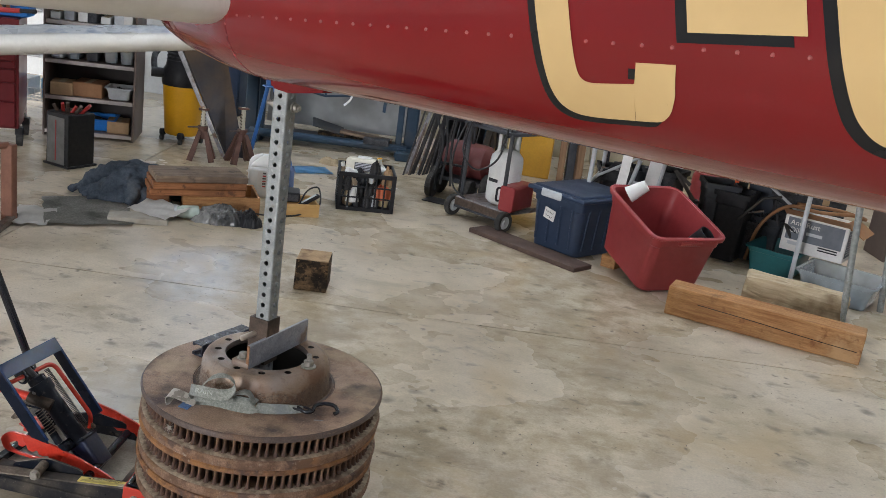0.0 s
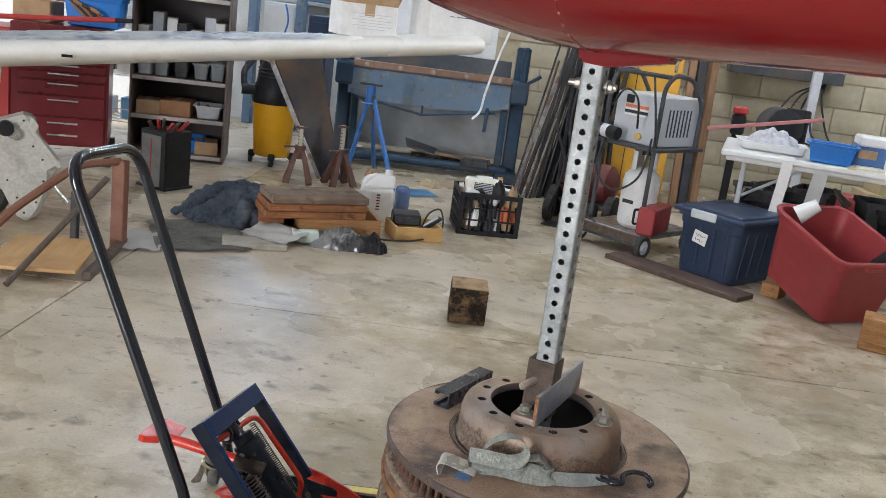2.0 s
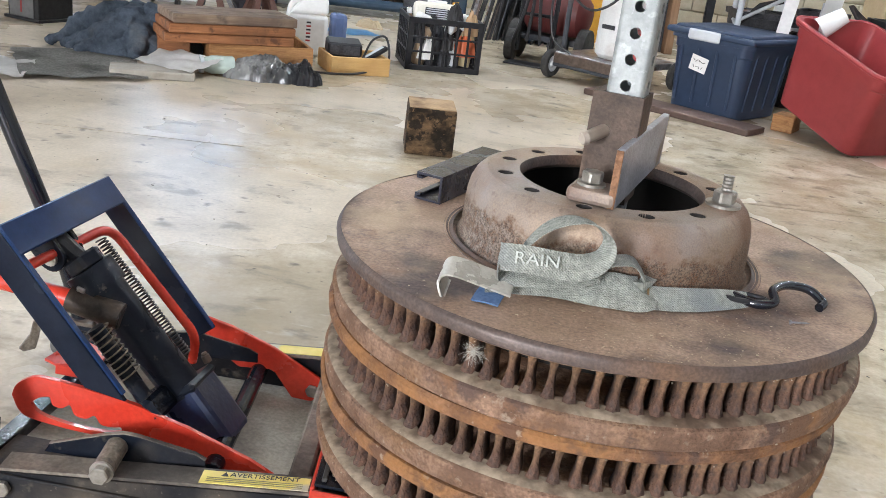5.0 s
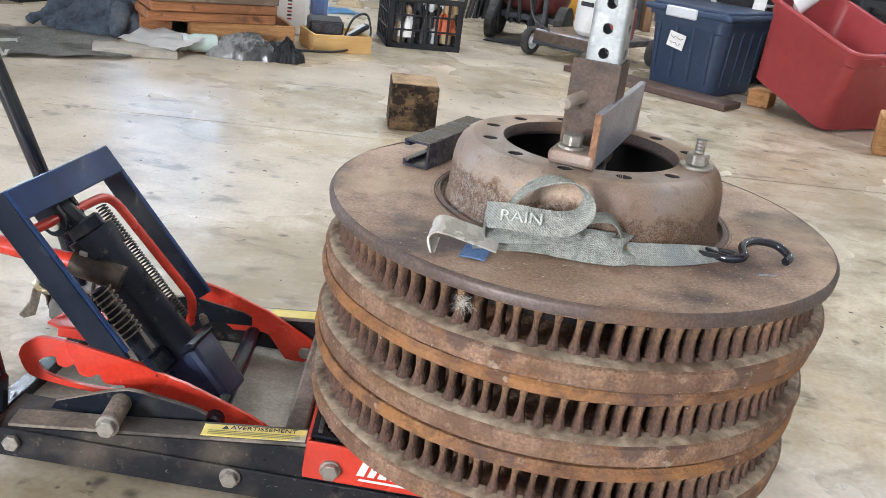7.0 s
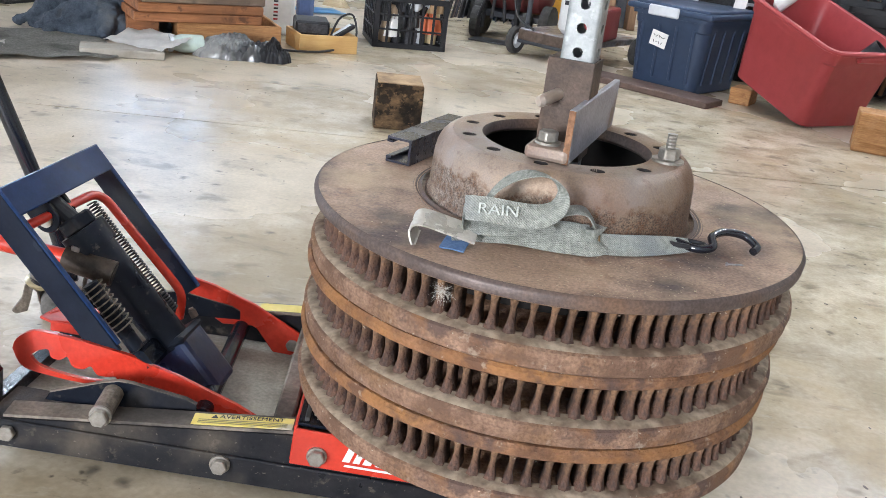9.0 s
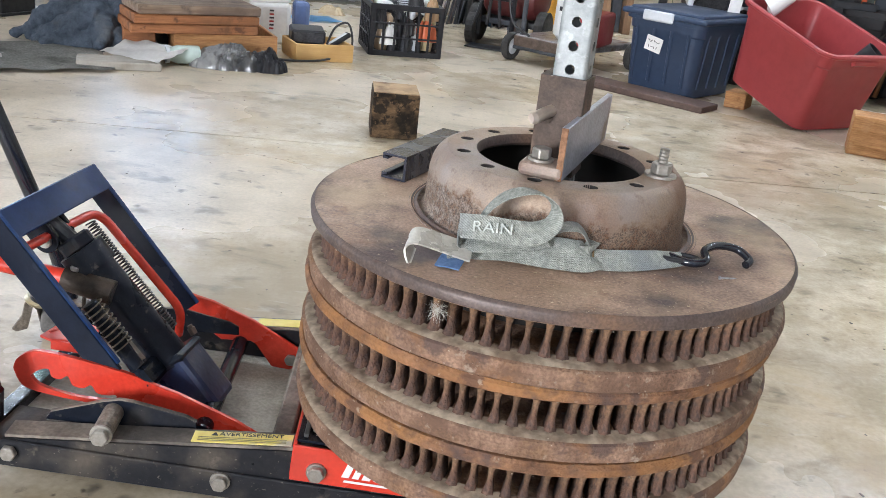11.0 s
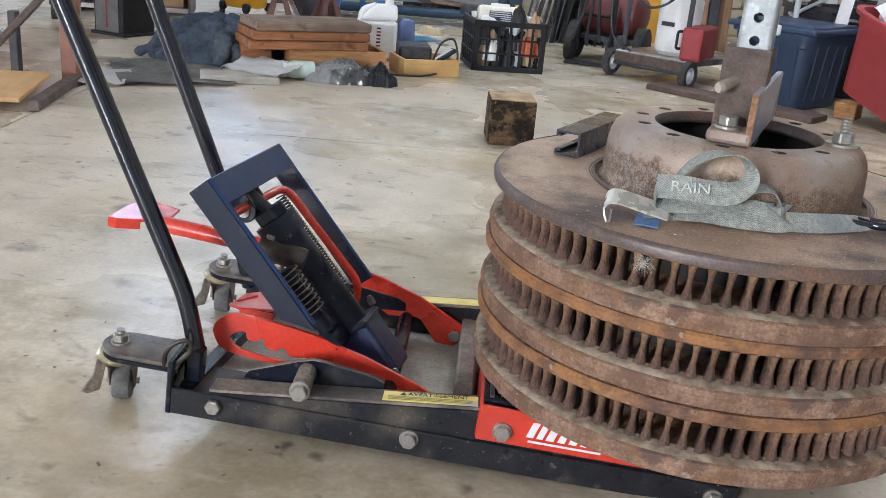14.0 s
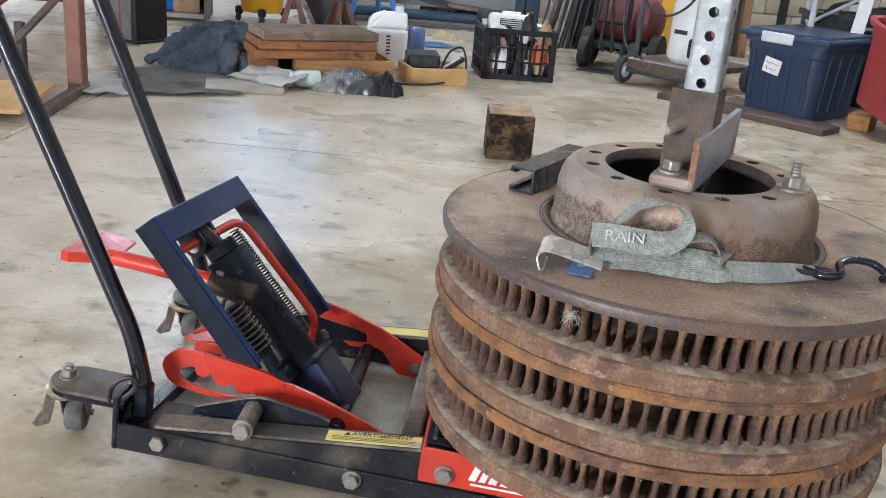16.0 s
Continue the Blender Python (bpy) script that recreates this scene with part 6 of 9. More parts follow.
# ---- floor things in the middle ----
def rough_log(bm, amount, seed):
    """Uneven hewn faces on a finely cut timber."""
    bmesh.ops.subdivide_edges(bm, edges=bm.edges[:], cuts=5, use_grid_fill=True)
    for v in bm.verts:
        k = Vector((v.co.x * 9 + seed, v.co.y * 26, v.co.z * 26))
        v.co += Vector((0.5 * noise.noise(k + Vector((7, 0, 0))), noise.noise(k), noise.noise(k + Vector((0, 9, 0))) if v.co.z > 0.02 else 0)) * amount
    return bm


def timber(name, label, cat, m, sx, sy, sz, mat, endmat=None, bev=0.006, group=""):
    t_ = thing(name, label, cat, m, group)
    bm = B(sx, sy, sz, 0, 0, sz / 2, bev, seg=2)
    for v in bm.verts:
        v.co += Vector((noise.noise(v.co * 20), noise.noise(v.co * 20 + Vector((5, 0, 0))), 0)) * 0.0025
    if name == "rough_timber":
        rough_log(bm, 0.016, 3.0)
    if name == "lumber_beam":
        crack = bez([(-0.30, -sy / 2, 0.085), (-0.05, -sy / 2, 0.078), (0.22, -sy / 2, 0.066), (sx / 2 - 0.02, -sy / 2, 0.060)], 18)
        part("drying_crack", ribbon(crack, [Vector((0, 0, 1))] * len(crack), 0.0035, 0.0012), BLACK_PAINT, t_, "dark drying crack")
    part("timber", bm, mat, t_)
    if endmat:
        part("sawn_face", B(sx - 0.006, sy - 0.006, 0.002, 0, 0, sz + 0.0005, 0), endmat, t_, "pale stained sawn face")
    return t_


timber("timber_block", "oil-stained square timber block standing on the floor", "wood block", pose(-0.506, 3.714, 0, 0, 0, 9), 0.148, 0.165, 0.145, WOOD_DARK, WOOD_END)
timber("lumber_beam", "long orange-brown fir beam lying on the floor", "lumber", pose(1.585, 4.145, 0, 0, 0, -17.7), 0.90, 0.14, 0.145, WOOD_FIR)
timber("rough_timber", "short rough pale timber lying behind the beam", "lumber", pose(1.84, 4.66, 0, 0, 0, -16), 0.52, 0.16, 0.14, WOOD_ROUGH, bev=0.02)
timber("timber_offcut", "small timber offcut under the red tub", "wood block", pose(0.895, 4.90, 0, 0, 0, -30), 0.09, 0.12, 0.07, WOOD_FIR)
fb = part("flat_bar", B(0.80, 0.16, 0.026, 0, 0, 0.013, 0.003), material("rusty_flat_bar", (0.085, 0.055, 0.045), (0.14, 0.09, 0.07), 20, 0.7, 0.3, 0.06, 160), None)
fb.matrix_basis = pose(0.412, 4.945, 0.0, 0, 0, -37)
tagged(fb, "dark rusty steel flat bar lying on the floor", "steel bar")


def tote_shell(w0, d0, w1, d1, h, wall=0.004, r=0.05, n=6):
    """A tapered open tub: rounded corners, wall thickness, and a rolled rim."""
    def loop(w, d, rad):
        out = []
        for cx, cy, a0 in ((1, 1, 0), (-1, 1, 90), (-1, -1, 180), (1, -1, 270)):
            for k in range(n + 1):
                a = radians(a0 + 90 * k / n)
                out.append(((w / 2 - rad) * cx + rad * math.cos(a), (d / 2 - rad) * cy + rad * math.sin(a)))
        return out
    bm = bmesh.new()
    levels = [(0.0, 0, 0), (0.0, 1, 0)]
    L = []
    def ring(z, t, off):
        w, d = w0 + (w1 - w0) * t + off, d0 + (d1 - d0) * t + off
        return [bm.verts.new((x, y, z)) for x, y in loop(w, d, r)]
    seq = [ring(0, 0, -0.03), ring(0.008, 0, 0), ring(h * 0.80, 0.80, 0), ring(h * 0.82, 0.82, 0.010), ring(h * 0.93, 0.93, 0.010), ring(h * 0.935, 0.935, 0.036), ring(h, 1, 0.036),
           ring(h, 1, 0.0), ring(h * 0.93, 0.93, -wall * 2), ring(0.012, 0, -wall * 2), ring(0.010, 0, -0.04)]
    for a, b in zip(seq, seq[1:]):
        for k in range(len(a)):
            bm.faces.new((a[k], a[(k + 1) % len(a)], b[(k + 1) % len(a)], b[k]))
    bm.faces.new(seq[0][::-1])
    bm.faces.new(seq[-1])
    bmesh.ops.recalc_face_normals(bm, faces=bm.faces)
    return bm


# navy tote with lid
blue = thing("storage_tote", "navy plastic storage tote with closed lid and paper label", "storage tote", pose(0.672, 5.155, 0.0, 0, 0, -39))
BW, BD = 0.335, 0.42
part("tub", tote_shell(BW - 0.01, BD - 0.01, BW + 0.03, BD + 0.03, 0.335), TOTE_BLUE, blue, smooth=True)
lidbm = B(BW + 0.088, BD + 0.088, 0.026, 0, 0, 0.343, 0.012, seg=3)
B(BW + 0.03, BD + 0.03, 0.02, 0, 0, 0.358, 0.01, lidbm, None, 2)
lid = part("lid", lidbm, TOTE_BLUE, blue)
part("latch", B(0.15, 0.014, 0.045, -0.02, -(BD / 2 + 0.047), 0.338, 0.006), GREY_PLASTIC, lid, "pale grey lid latch")
for k in range(4):
    part("rib", B(0.014, 0.008, 0.24, 0, 0, 0, 0.003), TOTE_BLUE, blue, at=pose(-0.13 + 0.085 * k, -(BD / 2 + 0.0075), 0.165, 3.5, 0, 0))
for k in range(4):
    part("rib", B(0.008, 0.014, 0.24, 0, 0, 0, 0.003), TOTE_BLUE, blue, at=pose(BW / 2 + 0.0075, -0.14 + 0.093 * k, 0.165, 0, 3.5, 0))
lb = part("paper_label", B(0.082, 0.001, 0.066, 0, 0, 0, 0), WHITE_PAPER, blue, "white paper label with handwriting", at=pose(-0.035, -(BD / 2 + 0.0175), 0.215, 3.5, 10, 0))
for k, (u, v, wd_, tilt) in enumerate(((-0.026, 0.012, 0.012, 30), (-0.013, 0.011, 0.015, -55), (0.0, 0.013, 0.010, 70), (0.011, 0.011, 0.014, 20), (0.024, 0.012, 0.012, -40), (-0.022, -0.014, 0.013, 62), (-0.008, -0.013, 0.011, -18), (0.005, -0.015, 0.014, 48), (0.019, -0.013, 0.012, -65))):
    part("writing_bar", B(wd_, 0.0008, 0.0026, 0, 0, 0, 0), LABEL_BLACK, lb, at=pose(u, -0.0008, v, 0, tilt, 0))

# red tub, tilted back on an offcut
red = thing("plastic_tub", "open dull red plastic tub tilted on a timber offcut", "plastic tub", pose(1.0747, 4.763, 0.0649, 0, 0, 33) @ pose(0, 0, 0, 18, 0, 0))
tub_bm = tote_shell(0.375, 0.42, 0.435, 0.475, 0.34, 0.005, 0.05)
for v in tub_bm.verts:
    v.co.y += 0.04 * v.co.z / 0.34
part("tub", tub_bm, TOTE_RED, red, smooth=True)
rimp = []
for cx_, cy_, a0 in ((1, 1, 0), (-1, 1, 90), (-1, -1, 180), (1, -1, 270)):
    for k in range(7):
        a = radians(a0 + 15 * k)
        rimp.append(((0.435 / 2 + 0.016 - 0.06) * cx_ + 0.06 * math.cos(a), 0.04 + (0.475 / 2 + 0.016 - 0.06) * cy_ + 0.06 * math.sin(a), 0.334))
part("rim", tube(rimp + rimp[:1], 0.009, 8), TOTE_RED, red, "rolled rim", smooth=True)
for s in (-1, 1):
    part("handle", B(0.15, 0.02, 0.030, 0, 0.04 + s * 0.252, 0.312, 0.008), TOTE_RED, red, "moulded grip")
cup = part("foam_cup", lathe([(0.0, 0.0), (0.031, 0.0), (0.045, 0.105), (0.047, 0.107), (0.0455, 0.108), (0.042, 0.104), (0.029, 0.004), (0.0, 0.004)], 28), WHITE_PLASTIC, None, smooth=True)
cup.matrix_basis = pose(0.990, 4.80, 0.505, 0, 0, -4) @ pose(0, 0, 0, 0, 232, 0)
tagged(cup, "white foam cup tipped over the tub rim", "cup")
can = part("black_can", lathe([(0.0, 0.0), (0.05, 0.0), (0.05, 0.12), (0.046, 0.12), (0.045, 0.01), (0.0, 0.01)], 24), BLACK_PLASTIC, None, smooth=True)
can.matrix_basis = pose(1.27, 4.70, 0.235, 40, 0, 60)
tagged(can, "black plastic cup leaning inside the red tub", "cup")

# milk crate with radio and oddments
crate = thing("milk_crate", "black plastic milk crate full of radio and cans", "crate", pose(-0.655, 5.33, 0, 0, 0, 16))
CW, CD, CH = 0.35, 0.33, 0.235
fr = bmesh.new()
for z, hh in ((0.012, 0.024), (CH - 0.012, 0.026), (CH * 0.36, 0.008), (CH * 0.64, 0.008)):
    for s in (-1, 1):
        B(CW, 0.012, hh, 0, s * (CD / 2 - 0.006), z, 0.002, fr)
        B(0.012, CD, hh, s * (CW / 2 - 0.006), 0, z, 0.002, fr)
part("frame", fr, BLACK_PLASTIC, crate)
for s in (-1, 1):
    for k in range(7):
        part("slat", B(0.011 if k % 6 else 0.026, 0.011, CH - 0.02, -CW / 2 + 0.013 + (CW - 0.026) * k / 6, s * (CD / 2 - 0.006), CH / 2, 0.002), BLACK_PLASTIC, crate)
        part("slat", B(0.011, 0.011 if k % 6 else 0.026, CH - 0.02, s * (CW / 2 - 0.006), -CD / 2 + 0.013 + (CD - 0.026) * k / 6, CH / 2, 0.002), BLACK_PLASTIC, crate)
part("base", B(CW - 0.01, CD - 0.01, 0.006, 0, 0, 0.006, 0.001), BLACK_PLASTIC, crate)
CM = pose(-0.655, 5.33, 0, 0, 0, 16)
radio = thing("radio", "cream portable radio standing in the milk crate", "radio", CM @ pose(-0.03, 0.03, 0.012, -6, 0, -8))
part("case", B(0.20, 0.13, 0.275, 0, 0, 0.1375, 0.02, seg=3), material("cream_plastic", (0.62, 0.59, 0.50), None, 12, 0.45), radio)
part("dial_ring", lathe([(0.034, 0.0), (0.046, 0.0), (0.047, 0.008), (0.044, 0.012), (0.036, 0.012), (0.034, 0.008)], 28, None, True), WHITE_PLASTIC, radio, "pale round dial ring", at=pose(0.01, 0.0, 0.274), smooth=True)
part("grille", B(0.11, 0.004, 0.05, 0.01, -0.066, 0.225, 0.002), CLUTTER_DARK, radio)
for k in range(5):
    part("grille_bar", B(0.10, 0.003, 0.004, 0.01, -0.069, 0.206 + 0.0095 * k, 0), GREY_PLASTIC, radio)


def bottle(m, r, h, mat, cap, label, neck=0.35, name="bottle"):
    b = thing(name, label, "bottle", m)
    part("body", lathe([(0, 0), (r * 0.92, 0), (r, r * 0.15), (r, h * 0.66), (r * 0.85, h * 0.78), (r * neck, h * 0.86), (r * neck, h), (0, h)], 20), mat, b, smooth=True)
    part("cap", lathe([(0, h), (r * neck * 1.25, h), (r * neck * 1.25, h * 0.90), (0, h * 0.90)][::-1], 16), cap, b)
    return b


BOT = (((-0.12, -0.09), 0.033, 0.20, material("tan_can", (0.34, 0.24, 0.15), None, 12, 0.4), BLACK_PLASTIC), ((0.12, -0.08), 0.036, 0.20, material("yellowed_plastic", (0.50, 0.40, 0.22), None, 12, 0.4), WHITE_PLASTIC), ((0.13, 0.05), 0.035, 0.28, WHITE_PLASTIC, VAC_YELLOW),
       ((-0.13, 0.05), 0.03, 0.24, material("tan_can", (0.5, 0.38, 0.25), None, 12, 0.4), WHITE_PLASTIC), ((0.05, -0.11), 0.028, 0.16, GREY_PLASTIC, BLACK_PLASTIC), ((-0.05, -0.11), 0.03, 0.15, CLUTTER_DARK, BLACK_PLASTIC), ((0.08, 0.11), 0.03, 0.27, WHITE_PLASTIC, WHITE_PLASTIC))
for (x, y), r, h, ma, cp in BOT:
    bottle(CM @ pose(x * 0.9, y * 0.9, 0.020, 9 * math.sin(x * 90), 9 * math.cos(y * 70), 0), r, h, ma, cp, "used plastic bottle standing in the milk crate")
for k in range(6):
    d = part("hose_end", tube(bez([(-0.1 + 0.035 * k, -0.09 + 0.02 * (k % 3), 0.02), (-0.06 + 0.03 * k, -0.05, 0.12), (-0.08 + 0.03 * k, 0.0, 0.20), (0.02 * k - 0.05, 0.06, 0.13)], 14), 0.009, 8), BLACK_PLASTIC, None, smooth=True)
    d.matrix_basis = CM
    tagged(d, "black rubber hose coiled in the milk crate", "hose", "hoses in the crate")

ck = part("tangled_cable", crumple(0.30, 0.27, 0.20, 14.2, 60, 56, 9, 0.5, 0.25, 5.0), CLUTTER_DARK, None, smooth=True)
ck.matrix_basis = CM @ pose(0, 0, 0.011)
tagged(ck, "dark cables and tools heaped in the milk crate", "cables")
for k, (x, y, z, a, mt) in enumerate(((-0.10, -0.10, 0.225, 25, WHITE_PLASTIC), (0.09, -0.05, 0.235, -30, WHITE_PLASTIC), (0.03, -0.12, 0.20, 60, GREY_PLASTIC))):
    wt = part("white_fitting", B(0.075, 0.045, 0.045, 0, 0, 0, 0.012, seg=2), mt)
    wt.matrix_basis = CM @ pose(x, y, z, 10 * k, 20 - 15 * k, a)
    tagged(wt, "small white plastic fitting on top of the crate", "fitting", "fittings in the crate")

for k, (x, y, z, sz, mt) in enumerate(((0.10, -0.10, 0.10, 0.13, ORANGE_PRINT), (-0.07, -0.125, 0.08, 0.12, WHITE_PAPER), (0.125, -0.11, 0.20, 0.10, CARDBOARD), (0.02, -0.115, 0.13, 0.12, BAR_DARK), (-0.12, -0.11, 0.15, 0.11, BAR_DARK), (0.05, -0.10, 0.235, 0.11, BAR_DARK))):
    rg = part("rag", crumple(sz, 0.07, 0.10, k + 31.0, 22, 18, 18, 0.6, 0.3), mt, None, smooth=True)
    rg.matrix_basis = CM @ pose(x, y, z - 0.03, 0, 0, 25 * k)
    tagged(rg, "soiled rag stuffed in the milk crate", "rag", "rags in the crate")

# plank stack
st = thing("plank_stack", "three short reddish planks stacked on wooden boxes", "planks", pose(-1.458, 4.617, 0.105, 0, 0, 34))
for k in range(3):
    part("plank", B(0.512 - 0.006 * k, 0.25, 0.036, 0.006 * (k - 1), -0.004 * k, 0.018 + 0.0385 * k, 0.004), WOOD_RED if k < 2 else WOOD_GREY, st, "grey weathered top plank" if k == 2 else "", at=pose(0, 0, 0, 0, 0, 1.5 * (k - 1)))


def open_box(name, label, m, sx, sy, sz, wall, mat):
    b = thing(name, label, "wooden box", m)
    for s in (-1, 1):
        part("side", B(sx, wall, sz, 0, s * (sy / 2 - wall / 2), sz / 2, 0.002), mat, b)
        part("end", B(wall, sy - 2 * wall, sz, s * (sx / 2 - wall / 2), 0, sz / 2, 0.002), mat, b)
    part("bottom", B(sx - 2 * wall, sy - 2 * wall, wall, 0, 0, wall / 2 + 0.001, 0), mat, b)
    return b


open_box("wooden_box", "shallow orange wooden box under the planks", pose(-1.365, 4.73, 0, 0, 0, 27), 0.42, 0.32, 0.104, 0.014, WOOD_FIR)
open_box("wooden_box", "dark stained wooden box under the planks", pose(-1.66, 4.57, 0, 0, 0, 25), 0.12, 0.24, 0.104, 0.012, WOOD_RED)
open_box("wooden_tray", "yellow-brown wooden tray holding black tools", pose(-0.975, 4.90, 0, 0, 0, 28), 0.26, 0.22, 0.075, 0.012, material("yellow_pine", (0.50, 0.30, 0.10), (0.58, 0.37, 0.15), 9, 0.55, 0, 0.04, 60, 8, (0.42, 0.24, 0.08), 4, grain=(0.6, 9, 9)))
chg = thing("battery_charger", "black charger box lying in the wooden tray", "charger", pose(-1.03, 4.93, 0.062, 8, 0, 20))
part("case", B(0.15, 0.10, 0.06, 0, 0, 0.03, 0.008), BLACK_PLASTIC, chg)
part("face", B(0.13, 0.002, 0.04, 0, -0.051, 0.03, 0), CLUTTER_DARK, chg)
rm = thing("handset", "black and silver handset leaning in the tray", "handset", pose(-0.89, 4.93, 0.055, 0, -28, 40))
part("case", B(0.15, 0.035, 0.022, 0, 0, 0.02, 0.006), BLACK_PLASTIC, rm)
part("panel", B(0.10, 0.02, 0.002, 0.01, 0, 0.0318, 0), GREY_PLASTIC, rm)
cb = part("cable", tube(bez([(-0.93, 4.86, 0.06), (-0.90, 4.90, 0.14), (-0.85, 4.96, 0.15), (-0.83, 4.92, 0.05), (-0.92, 4.80, 0.012), (-1.05, 4.70, 0.01), (-1.16, 4.66, 0.02)], 40), 0.005, 8), CABLE, None, smooth=True)
tagged(cb, "black cable hanging out of the wooden tray", "cable")

# jugs
jug = thing("oil_jug", "white plastic oil jug with moulded handle and label", "jug", pose(-1.245, 5.13, 0, 0, 0, 22))
jb = B(0.185, 0.105, 0.19, 0, 0, 0.095, 0.022, seg=3)
t = B(0.185, 0.10, 0.075, 0, 0, 0.225, 0.02, seg=3)
for v in t.verts:
    k = max(0.0, (v.co.z - 0.19) / 0.075)
    v.co.x = v.co.x * (1 - 0.45 * k) + 0.04 * k
    v.co.y *= 1 - 0.4 * k
add(jb, t)
part("body", jb, WHITE_PLASTIC, jug, smooth=True)
part("cap", lathe([(0, 0.03), (0.021, 0.03), (0.022, 0), (0, 0)][::-1], 20), WHITE_PLASTIC, jug, at=pose(0.055, 0, 0.258), smooth=True)
part("handle", tube(arc([(-0.01, 0, 0.255), (-0.075, 0, 0.235), (-0.085, 0, 0.15)], 0.03, 5), 0.014, 10), WHITE_PLASTIC, jug, smooth=True)
lab = part("label", B(0.11, 0.0008, 0.12, 0.015, -0.0535, 0.11, 0), WHITE_PAPER, jug, "white label with red print")
for k in range(6):
    part("print_bar", B(0.02, 0.0006, 0.008, 0.0, -0.0542, 0.155 - 0.016 * k, 0), BRIGHT_RED if k % 2 else LABEL_BLACK, lab)
part("fluid_jug", B(0.075, 0.09, 0.20, 0, 0, 0.10, 0.02, seg=2), material("blue_washer_plastic", (0.10, 0.15, 0.30), (0.16, 0.21, 0.36), 8, 0.25), None).matrix_basis = pose(-1.115, 5.20, 0, 0, 0, 20)
tagged(bpy.data.objects["fluid_jug"], "blue translucent fluid jug behind the oil jug", "jug")

# fine litter on the concrete
lit = bmesh.new()
lr = random.Random(12)
for k in range(240):
    x, y = lr.uniform(-1.6, 1.6), lr.uniform(1.2, 5.2)
    s = lr.uniform(0.001, 0.003)
    B(s * lr.uniform(1, 3.5), s, s * 0.5, 0, 0, s * 0.25, 0, lit, pose(x, y, 0.0005, 0, 0, lr.uniform(0, 180)))
litter = part("litter", lit, material("dark_litter", (0.09, 0.075, 0.06), (0.16, 0.135, 0.11), 30, 0.9))
tagged(litter, "dark crumbs and chips scattered on the concrete", "litter", kind="stuff")

# cloth, mats and paper on the floor
cb = crumple(0.66, 0.46, 0.15, 8.3, 80, 70, 3.2, 0.6, 0.06, 2.4, 0.5)
cr = random.Random(12)
for k in range(15):
    a, turn = 2 * math.pi * k / 15 + cr.uniform(-0.2, 0.2), cr.uniform(-0.9, 0.9)
    top, out = cr.uniform(0.11, 0.19), cr.uniform(0.27, 0.37)
    fold = [Vector((r * out * math.cos(a + turn * (1 - r)) + 0.05, r * out * 0.72 * math.sin(a + turn * (1 - r)), 0.014 + top * (1 - r ** 1.6))) for r in (0.12, 0.3, 0.5, 0.7, 0.88, 1.0)]
    P_ = bez(fold, 20)
    tube(P_, 0.04, 10, cb, True, [cr.uniform(0.028, 0.040) * (0.55 + 0.9 * math.sin(math.pi * min(1, i_ / 19 + 0.12))) for i_ in range(len(P_))])
for v in cb.verts:
    v.co.z = max(0.001, v.co.z * 0.88)
tmp = bpy.data.objects.new("tmp", bpy.data.meshes.new("tmp"))
cb.to_mesh(tmp.data)
cb.free()
scene.collection.objects.link(tmp)
md = tmp.modifiers.new("melt", "REMESH")
md.mode, md.voxel_size = "VOXEL", 0.008
md = tmp.modifiers.new("soften", "SMOOTH")
md.factor, md.iterations = 0.5, 2
cb = bmesh.new()
cb.from_mesh(bpy.data.meshes.new_from_object(tmp.evaluated_get(bpy.context.evaluated_depsgraph_get())))
bpy.data.objects.remove(tmp)
for v in cb.verts:
    lift = 1 - 2 * abs(noise.noise((v.co.x * 17, v.co.y * 13 + v.co.z * 9, 2.2)))
    v.co += v.normal * (0.012 * lift + 0.005 * noise.noise(v.co * 60))
    v.co.z = max(0.001, v.co.z)
cl = part("work_cloth", cb, CLOTH, None, smooth=True)
cl.matrix_basis = pose(-1.885, 4.66, 0, 0, 0, 20)
tagged(cl, "crumpled blue-grey work cloth heaped on the floor", "cloth")


def limp(sx, sy, lift, seed, thick=0.004, nx=26, ny=18):
    bm = bmesh.new()
    V = [[bm.verts.new(((i / (nx - 1) - 0.5) * sx * (1 + 0.1 * noise.noise((j * 0.3, seed, 0))), (j / (ny - 1) - 0.5) * sy * (1 + 0.12 * noise.noise((i * 0.25, seed, 4))),
                         thick + lift * (0.55 + 0.45 * noise.noise((i * 0.16 + seed, j * 0.2, seed))))) for i in range(nx)] for j in range(ny)]
    for j in range(ny - 1):
        for i in range(nx - 1):
            bm.faces.new((V[j][i], V[j][i + 1], V[j + 1][i + 1], V[j + 1][i]))
    bmesh.ops.solidify(bm, geom=bm.faces[:], thickness=thick)
    bmesh.ops.recalc_face_normals(bm, faces=bm.faces)
    return bm


for nm, lb_, ct, m, a, ma in (("floor_mat", "limp grey mat lying on the concrete", "mat", pose(-1.88, 4.21, 0.001, 0, 0, 32), (0.42, 0.52, 0.018, 2.6), CARD_GREY),
                             ("paper_sheet", "pale paper sheet lying on the floor", "paper", pose(-2.05, 3.98, 0.001, 0, 0, 20), (0.20, 0.34, 0.02, 6.0), WHITE_PAPER),
                             ("paper_sheet", "white creased paper lying against the cloth", "paper", pose(-1.545, 4.345, 0.030, 10, 0, -20), (0.28, 0.19, 0.03, 9.0), WHITE_PAPER)):
    ob = part(nm, limp(*a), ma, None, smooth=True)
    ob.matrix_basis = m
    tagged(ob, lb_, ct)
